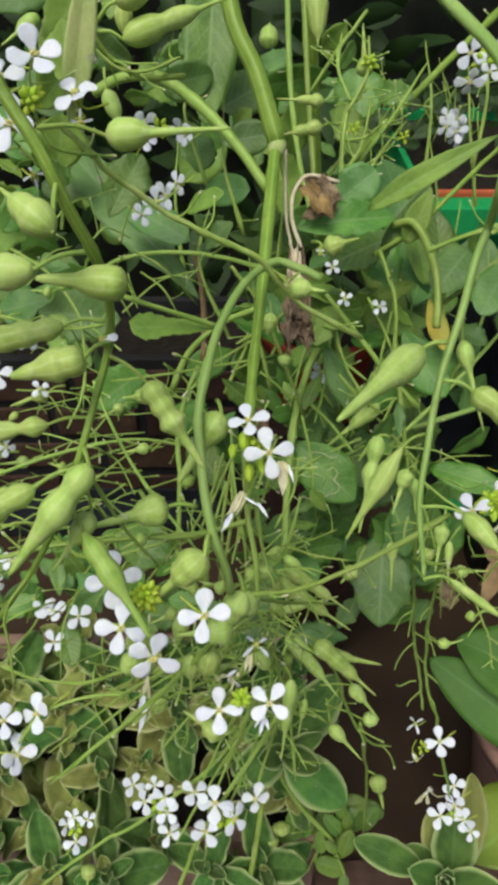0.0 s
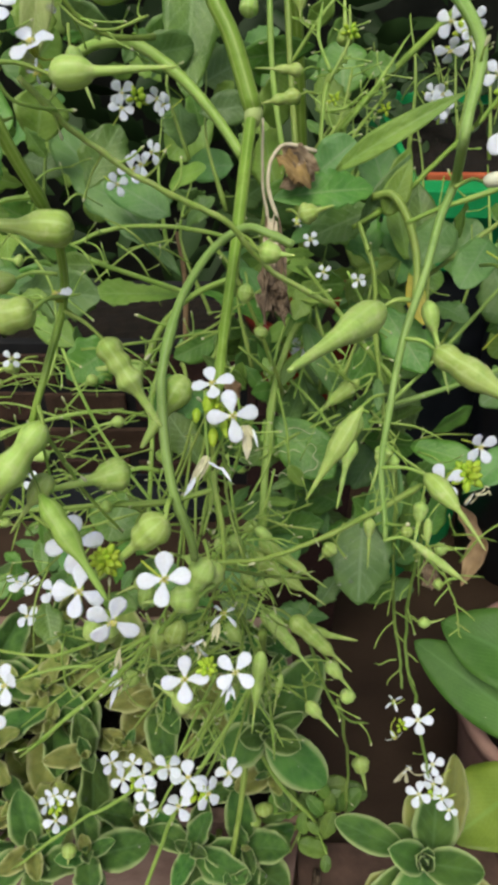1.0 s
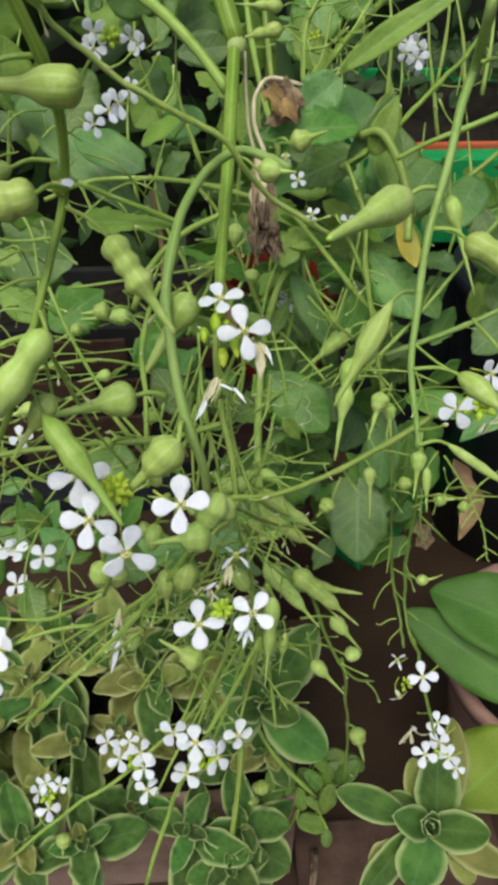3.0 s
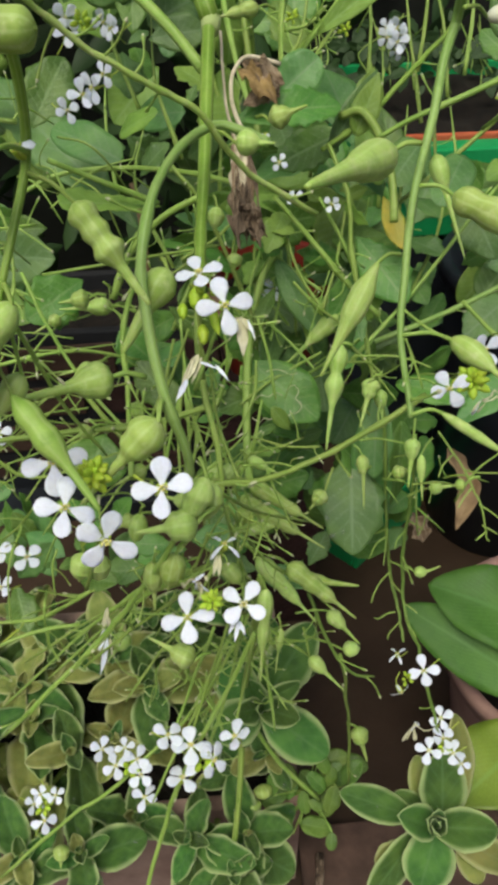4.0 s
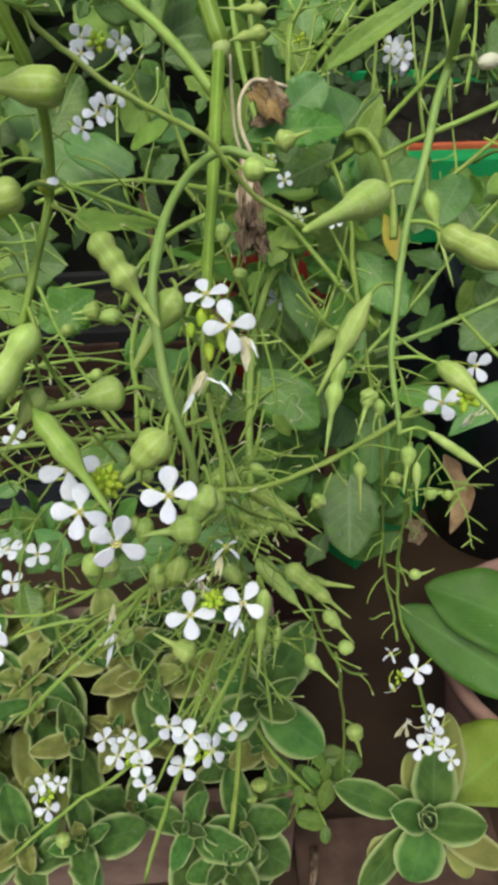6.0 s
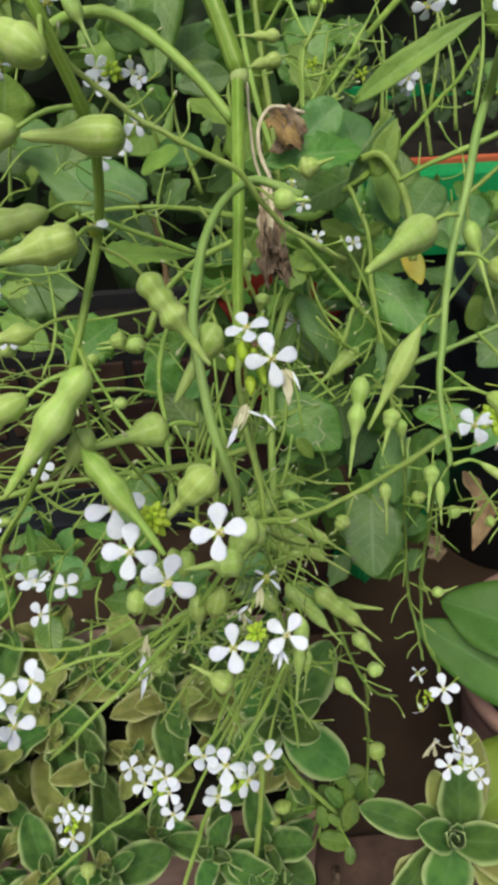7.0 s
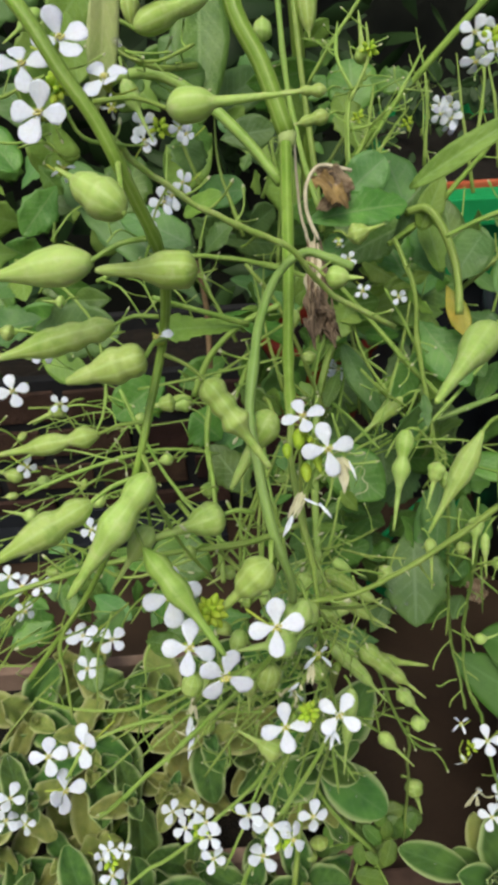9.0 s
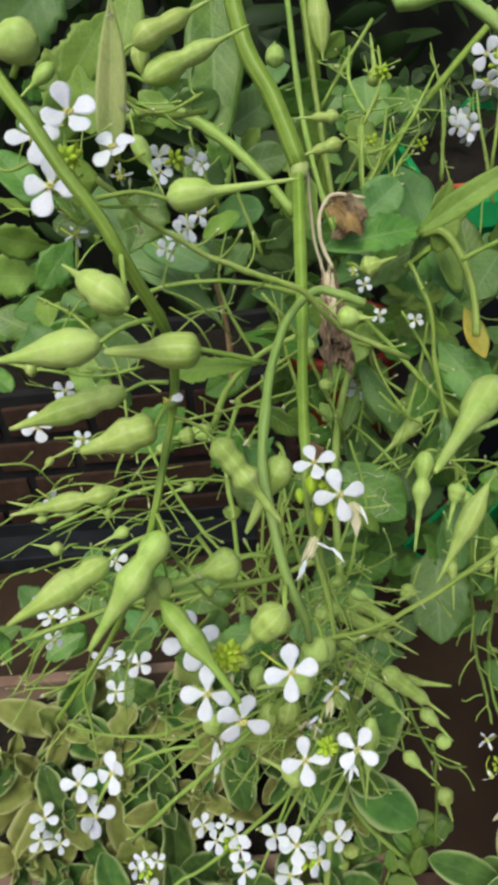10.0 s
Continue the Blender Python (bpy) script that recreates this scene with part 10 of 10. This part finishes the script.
stem(main, 0.43, 0.44, (14, 192, 674), (12, 190, 663), (8, 186, 656), twigs=2)
stem(main, 0.51, 0.54, (14, 239, 645), (19, 233, 631), (28, 228, 611), twigs=2)
stem(main, 0.53, 0.56, (18, 227, 614), (27, 224, 603), (34, 229, 590), twigs=2)
stem(main, 0.44, 0.45, (12, 207, 684), (25, 211, 681), (35, 210, 678), twigs=2)
pod(main, (10, 216, 675), (3, 214, 672), 6.9, 1, 0.90, stalk=(14, 220, 674), fat=0.5)
pod(main, (3, 210, 683), (0, 205, 677), 7.6, 1, 0.90, stalk=(6, 213, 687), fat=0.5)
pod(main, (16, 226, 671), (32, 223, 661), 5.3, 1, 0.50, stalk=(13, 228, 674))
pod(main, (10, 212, 655), (23, 208, 642), 5.8, 1, 0.50, stalk=(7, 215, 658))
leaf(main, (-134, 495, 390), (-98, 472, 392), 18.7, (0.26, -0.41, 0.87), "lance", LEAF)
leaf(main, (-199, 520, 328), (-150, 524, 333), 20.7, (-0.05, -0.11, 0.99), "obovate", LEAF)
leaf(main, (-296, 450, 358), (-297, 475, 384), 20.1, (0.42, -0.60, 0.69), "radish", BLUELEAF)
leaf(main, (-201, 553, 333), (-195, 529, 297), 23.6, (0.50, -0.67, 0.55), "lance", BLUELEAF)
leaf(main, (-272, 507, 266), (-240, 529, 292), 17.9, (0.31, -0.67, 0.68), "lance", BLUELEAF)
leaf(main, (-129, 527, 232), (-115, 508, 215), 20.6, (-0.51, -0.66, 0.55), "lance", LEAF)
leaf(main, (-186, 474, 387), (-181, 442, 367), 16.3, (0.26, -0.75, 0.61), "lance", LEAF)
leaf(main, (-189, 516, 268), (-211, 536, 291), 24.7, (0.60, -0.15, 0.79), "obovate", LEAF)
leaf(main, (-182, 482, 414), (-178, 457, 395), 13.0, (0.62, -0.36, 0.69), "radish", LEAF)
leaf(main, (-128, 494, 316), (-150, 477, 322), 13.9, (-0.12, -0.56, 0.82), "radish", LEAF)
leaf(main, (-251, 463, 327), (-270, 466, 356), 18.8, (0.54, -0.78, 0.31), "lance", BLUELEAF)
leaf(main, (-141, 536, 272), (-137, 548, 296), 14.6, (0.59, -0.21, 0.78), "obovate", LEAF)
leaf(main, (-200, 533, 350), (-218, 513, 347), 12.1, (0.37, -0.51, 0.77), "obovate", LEAF)
leaf(main, (-193, 516, 290), (-223, 530, 305), 22.9, (0.58, -0.45, 0.68), "lance", BLUELEAF)
leaf(main, (-158, 567, 297), (-189, 551, 307), 15.1, (-0.44, -0.37, 0.82), "obovate", LEAF)
leaf(main, (-267, 545, 252), (-244, 528, 245), 11.3, (0.14, -0.52, 0.84), "obovate", LEAF)
leaf(main, (-234, 516, 333), (-201, 503, 341), 11.5, (0.65, -0.38, 0.66), "radish", BLUELEAF)
leaf(main, (-177, 542, 266), (-174, 547, 296), 11.8, (-0.40, -0.47, 0.79), "lance", LEAF)
leaf(main, (-161, 487, 338), (-177, 499, 350), 14.7, (0.19, -0.86, 0.47), "lance", LEAF)
leaf(main, (-207, 504, 395), (-183, 514, 402), 16.9, (-0.35, -0.85, 0.40), "obovate", BLUELEAF)
leaf(main, (-296, 471, 347), (-283, 446, 325), 14.5, (0.45, -0.13, 0.88), "lance", LEAF)
leaf(main, (-239, 473, 355), (-266, 489, 390), 28.4, (0.71, -0.59, 0.38), "radish", BLUELEAF)
leaf(main, (-303, 531, 275), (-347, 526, 251), 24.8, (-0.22, -0.61, 0.76), "obovate", LEAF)
leaf(main, (-116, 471, 311), (-103, 485, 326), 15.5, (-0.25, -0.20, 0.95), "obovate", BLUELEAF)
leaf(main, (-145, 522, 338), (-168, 518, 344), 9.5, (0.32, -0.27, 0.91), "lance", LEAF)
leaf(main, (-238, 520, 301), (-240, 493, 262), 31.9, (0.53, -0.39, 0.76), "radish", LEAF)
leaf(main, (-94, 475, 382), (-114, 472, 374), 8.4, (0.47, -0.68, 0.57), "obovate", LEAF)
leaf(main, (-163, 478, 399), (-168, 480, 425), 13.1, (0.57, -0.16, 0.80), "lance", LEAF)
leaf(main, (-240, 554, 280), (-210, 554, 272), 19.7, (-0.37, -0.45, 0.81), "lance", BLUELEAF)
leaf(main, (-128, 541, 346), (-160, 547, 341), 13.5, (0.59, -0.19, 0.78), "obovate", LEAF)
leaf(main, (-331, 557, 284), (-379, 554, 292), 26.6, (0.69, -0.22, 0.68), "lance", BLUELEAF)
leaf(main, (-212, 475, 346), (-232, 487, 350), 14.3, (0.06, -0.08, 1.00), "radish", LEAF)
leaf(main, (-201, 447, 364), (-239, 429, 352), 24.8, (-0.37, -0.54, 0.76), "radish", LEAF)
leaf(main, (-297, 517, 386), (-309, 487, 380), 16.6, (0.20, -0.12, 0.97), "radish", LEAF)

# leaves high up, beside the near stem
leaf(main, (-66, 374, 883), (-88, 353, 858), 20.0, (0.39, -0.86, 0.32), "radish", PALELEAF)
leaf(main, (-24, 602, 860), (-30, 529, 771), 40.0, (0.14, -0.91, 0.38), "oval", LEAF)
leaf(main, (-57, 418, 889), (-66, 394, 860), 16.7, (-0.08, -0.93, 0.36), "obovate", PALELEAF)
leaf(main, (-139, 736, 868), (-213, 691, 815), 60.0, (0.37, -0.84, 0.38), "radish", BLUELEAF)
stem(main, 0.55, 0.73, (-63, 327, 863), (-53, 323, 856), (-42, 325, 854), (-28, 331, 858), twigs=5)
stem(main, 0.49, 0.51, (-71, 245, 868), (-87, 247, 862), (-94, 251, 864), twigs=2)
leaf(main, (-82, 283, 823), (-96, 272, 809), 14.5, (0.42, -0.77, 0.48), "radish", LEAF)
flower(right, (79, 181, 860), (-0.44, -0.76, 0.47), 16.2, 10)
flower(right, (102, 283, 849), (-0.09, -0.74, 0.66), 12.0, 30)
flower(right, (109, 282, 848), (-0.23, -0.79, 0.56), 12.0, 0)
buds(right, (106, 279, 845), (-0.22, -0.90, 0.38), 3.6, 8)

# bare pedicels down the hanging stalks, and leaves behind them
stem(main, 0.55, 0.42, (115, 303, 493), (109, 300, 488), (104, 295, 482), (102, 291, 478), name="pedicel")
stem(main, 0.55, 0.42, (116, 283, 477), (111, 283, 476), (105, 281, 474), (102, 282, 474), name="pedicel")
stem(main, 0.55, 0.42, (111, 309, 530), (109, 301, 520), (107, 294, 512), name="pedicel")
stem(main, 0.55, 0.42, (114, 302, 506), (120, 299, 504), (126, 296, 500), name="pedicel")
stem(main, 0.55, 0.42, (107, 312, 564), (110, 309, 561), (114, 305, 556), name="pedicel")
stem(main, 0.55, 0.42, (124, 305, 495), (128, 304, 495), (132, 302, 493), name="pedicel")
stem(main, 0.55, 0.42, (111, 306, 526), (103, 303, 522), (98, 297, 515), name="pedicel")
stem(main, 0.55, 0.42, (115, 296, 492), (120, 292, 487), (122, 291, 486), name="pedicel")
stem(main, 0.55, 0.42, (125, 289, 476), (130, 286, 473), (132, 284, 472), name="pedicel")
stem(main, 0.55, 0.42, (126, 318, 527), (132, 316, 524), (137, 313, 521), name="pedicel")
stem(main, 0.55, 0.42, (118, 277, 474), (111, 273, 469), (109, 270, 466), name="pedicel")
stem(main, 0.55, 0.42, (124, 277, 470), (128, 273, 465), (129, 269, 461), name="pedicel")
stem(main, 0.55, 0.42, (122, 307, 528), (117, 304, 524), (115, 300, 520), name="pedicel")
leaf(main, (98, 349, 592), (108, 316, 538), 26, (-0.5, -0.72, 0.48), "obovate", BLUELEAF, fold=0.4, wet=2)
leaf(main, (122, 345, 588), (115, 322, 537), 20, (0.4, -0.8, 0.45), "lance", LEAF, fold=0.4)

leaf(main, (-42, 490, 705), (-91, 526, 717), 27, (0.15, -0.80, 0.58), "round", BLUELEAF)
stem(main, 2.0, 2.3, (-41, 520, 679), (-37, 508, 664), (-35, 500, 639), (-36, 486, 606), mat=TANLEAF, name="dry_stalk", label="dried brown stalk")

# pale insect trails on the broad leaf, and the calyx under the middle flowers
stem(main, 0.3, 0.25, (27, 329, 611), (31, 327, 609), (34, 328, 611), (37, 327, 610), (41, 329, 612), (45, 327, 610), (50, 329, 612), (54, 329, 613), (56, 332, 616), (53, 334, 619), (55, 337, 622), (52, 339, 625), (48, 338, 623), mat=PALETIP, name="leaf_trail", label="pale winding insect trail", seg=5)
stem(main, 0.3, 0.25, (37, 346, 631), (42, 346, 632), (47, 345, 631), (51, 344, 629), (55, 344, 630), mat=PALETIP, name="leaf_trail", label="pale winding insect trail", seg=5)
stem(main, 0.3, 0.25, (29, 335, 619), (33, 337, 621), (37, 336, 620), (41, 337, 622), (46, 336, 620), mat=PALETIP, name="leaf_trail", label="pale winding insect trail", seg=5)
pod(main, (-1, 207, 762), (-2, 201, 757), 5.0, 1, 0.95, mat=BUD, fat=0.5)
pod(main, (-6, 204, 758), (-6, 199, 755), 3.2, 1, 0.95, mat=BUD, fat=0.5)
pod(main, (0, 199, 753), (0, 193, 749), 3.7, 1, 0.95, mat=BUD, fat=0.5)
pod(main, (3, 203, 757), (5, 195, 751), 3.2, 1, 0.95, mat=BUD, fat=0.5)

# spent flowers: limp cream petals hanging from their stalks
leaf(main, (-2, 191, 747), (-6, 184, 742), 2.2, (0.25, -0.75, 0.62), "lance", WILT, fold=0.6, wave=0.35, curl=0.15, name="wilted_petal")
leaf(main, (-3, 192, 746), (-8, 185, 740), 1.8, (0.26, -0.74, 0.62), "lance", WILT, fold=0.9, wave=0.35, curl=0.15, name="wilted_petal")
leaf(main, (-1, 191, 746), (-5, 185, 740), 1.4, (0.25, -0.74, 0.62), "lance", WILT, fold=0.9, wave=0.35, curl=0.15, name="wilted_petal")
leaf(main, (-6, 185, 742), (-10, 179, 738), 1.9, (0.27, -0.72, 0.64), "lance", PETAL, fold=0.7, wave=0.35, curl=0.15, name="wilted_petal")
leaf(main, (-2, 190, 745), (4, 185, 745), 0.9, (0.23, -0.75, 0.62), "lance", PETAL, fold=0.6, wave=0.35, curl=0.15, name="wilted_petal")
leaf(main, (3, 186, 746), (7, 181, 743), 1.2, (0.22, -0.75, 0.63), "lance", PETAL, fold=0.6, wave=0.35, curl=0.15, name="wilted_petal")
leaf(main, (11, 197, 756), (8, 191, 752), 2.4, (0.20, -0.79, 0.59), "lance", WILT, fold=0.6, wave=0.35, curl=0.15, name="wilted_petal")
leaf(main, (12, 197, 756), (12, 188, 747), 3.8, (0.19, -0.78, 0.60), "lance", WILT, fold=0.4, wave=0.35, curl=0.15, name="wilted_petal")
leaf(main, (12, 197, 756), (16, 191, 753), 1.8, (0.18, -0.79, 0.59), "lance", WILT, fold=0.8, wave=0.35, curl=0.15, name="wilted_petal")
leaf(main, (14, 195, 756), (16, 189, 752), 1.0, (0.18, -0.79, 0.59), "lance", PETAL, fold=0.8, wave=0.35, curl=0.15, name="wilted_petal")
leaf(main, (0, 176, 669), (-2, 170, 664), 1.8, (0.23, -0.57, 0.79), "lance", WILT, fold=0.8, wave=0.35, curl=0.15, name="wilted_petal")
leaf(main, (1, 176, 669), (0, 170, 663), 1.6, (0.23, -0.57, 0.79), "lance", WILT, fold=0.8, wave=0.35, curl=0.15, name="wilted_petal")
leaf(main, (5, 155, 658), (2, 150, 656), 1.5, (0.22, -0.50, 0.84), "lance", PETAL, fold=0.7, wave=0.35, curl=0.15, name="wilted_petal")
leaf(main, (6, 154, 658), (4, 148, 654), 1.7, (0.21, -0.50, 0.84), "lance", PETAL, fold=0.5, wave=0.35, curl=0.15, name="wilted_petal")
leaf(main, (6, 154, 658), (8, 149, 656), 1.6, (0.20, -0.50, 0.84), "lance", PETAL, fold=0.6, wave=0.35, curl=0.15, name="wilted_petal")
leaf(main, (-51, 209, 601), (-54, 201, 594), 2.3, (0.35, -0.50, 0.79), "lance", WILT, fold=0.9, wave=0.35, curl=0.15, name="wilted_petal")
leaf(main, (-52, 208, 600), (-50, 199, 591), 1.9, (0.35, -0.50, 0.80), "lance", WILT, fold=0.9, wave=0.35, curl=0.15, name="wilted_petal")
leaf(main, (-53, 203, 593), (-56, 195, 587), 2.9, (0.35, -0.48, 0.80), "lance", PETAL, fold=0.7, wave=0.35, curl=0.15, name="wilted_petal")
leaf(main, (-52, 200, 590), (-56, 188, 579), 2.6, (0.35, -0.46, 0.81), "lance", PETAL, fold=0.8, wave=0.35, curl=0.15, name="wilted_petal")
leaf(main, (-51, 200, 590), (-50, 193, 586), 1.4, (0.34, -0.47, 0.81), "lance", WILT, fold=0.9, wave=0.35, curl=0.15, name="wilted_petal")
leaf(main, (-56, 197, 586), (-61, 198, 590), 1.0, (0.36, -0.47, 0.80), "lance", WILT, fold=0.9, wave=0.35, curl=0.15, name="wilted_petal")
leaf(main, (-5, 170, 666), (-10, 167, 665), 1.3, (0.25, -0.55, 0.80), "lance", PETAL, fold=0.8, wave=0.35, curl=0.15, name="wilted_petal")
leaf(main, (-5, 169, 666), (-4, 167, 665), 1.3, (0.24, -0.55, 0.80), "lance", WILT, fold=0.8, wave=0.35, curl=0.15, name="wilted_petal")

# the many thin pedicels further in
# thin fruiting stems that cross behind the pods, with a few small round pods
tr = random.Random(31)
for k in range(13):
    right_side = k % 5 == 4
    c = Vector((tr.uniform(40, 120), tr.uniform(300, 400), tr.uniform(590, 720))) if right_side else Vector((tr.uniform(-90, 0), tr.uniform(280, 420), tr.uniform(560, 720)))
    way = Vector((tr.uniform(-0.9, 0.9) if right_side else -1, tr.uniform(-0.4, 0.3), tr.uniform(-0.7, 0.5))).normalized()
    reach = tr.uniform(45, 120)
    bend = Vector((tr.uniform(-0.1, 0.1), tr.uniform(-0.1, 0.1), tr.uniform(-0.05, 0.2))) * reach
    pts = [P(c), P(c + way * reach * 0.5 + bend), P(c + way * reach)]
    path = [q + under(main) for q in curve(pts, 12)]
    r = tr.uniform(0.36, 0.62) / 1000
    tube(TWIGS, path, [r * (1.1 - 0.035 * i) for i in range(13)], 5)
    for i in range(2, 12, 2):
        out = Vector((tr.uniform(-1, 1), tr.uniform(-1, 0.3), tr.uniform(-0.8, 0.8))).normalized()
        tip = path[i] + (out + way * 0.6).normalized() * tr.uniform(0.006, 0.015)
        mid = path[i].lerp(tip, 0.5) + Vector((0, 0, tr.uniform(-0.0015, 0.002)))
        tube(TWIGS, [path[i], mid, tip, tip + (tip - mid).normalized() * 0.0012], [r * 0.75, r * 0.6, r * 0.6, r * 0.9], 5)
    if k % 3 == 0:
        e = pts[2] * 1000
        b = e + Vector((tr.uniform(-1, 1), tr.uniform(-1, 0), tr.uniform(-1, 0.4))).normalized() * tr.uniform(9, 16)
        pod(main, e, b, tr.uniform(4.5, 7.5), 1, tr.uniform(0.5, 0.8), fat=0.5)
tagged(part("pedicel_tangle", TWIGS, STEM, main), "tangle of thin bare green pedicels", kind="stuff").data.materials.append(PALETIP)

# bricks on the front of the long planter
br = random.Random(5)
bm = bmesh.new()
box(bm, -70, 70, -4, 5, -27, 27, 3)
BRICK = part("brick", bm, BENCH, row, smooth=False)
first = True
for course in range(4):
    x = -478 + (75 if course % 2 else 0)
    while x < 400:
        length = br.uniform(0.82, 1.06)
        ob = BRICK if first else new("brick", BRICK.data)
        first = False
        ob.parent = row
        ob.matrix_basis = pose((x + 70 * length) / 1000, -0.104 + br.uniform(-0.003, 0.003), (36 + 72 * course + br.uniform(-2, 2)) / 1000, br.uniform(-2, 2), br.uniform(-1.2, 1.2), br.uniform(-1.5, 1.5)) @ Matrix.Diagonal((length, 1, br.uniform(0.9, 1.05), 1))
        x += 140 * length + br.uniform(9, 16)
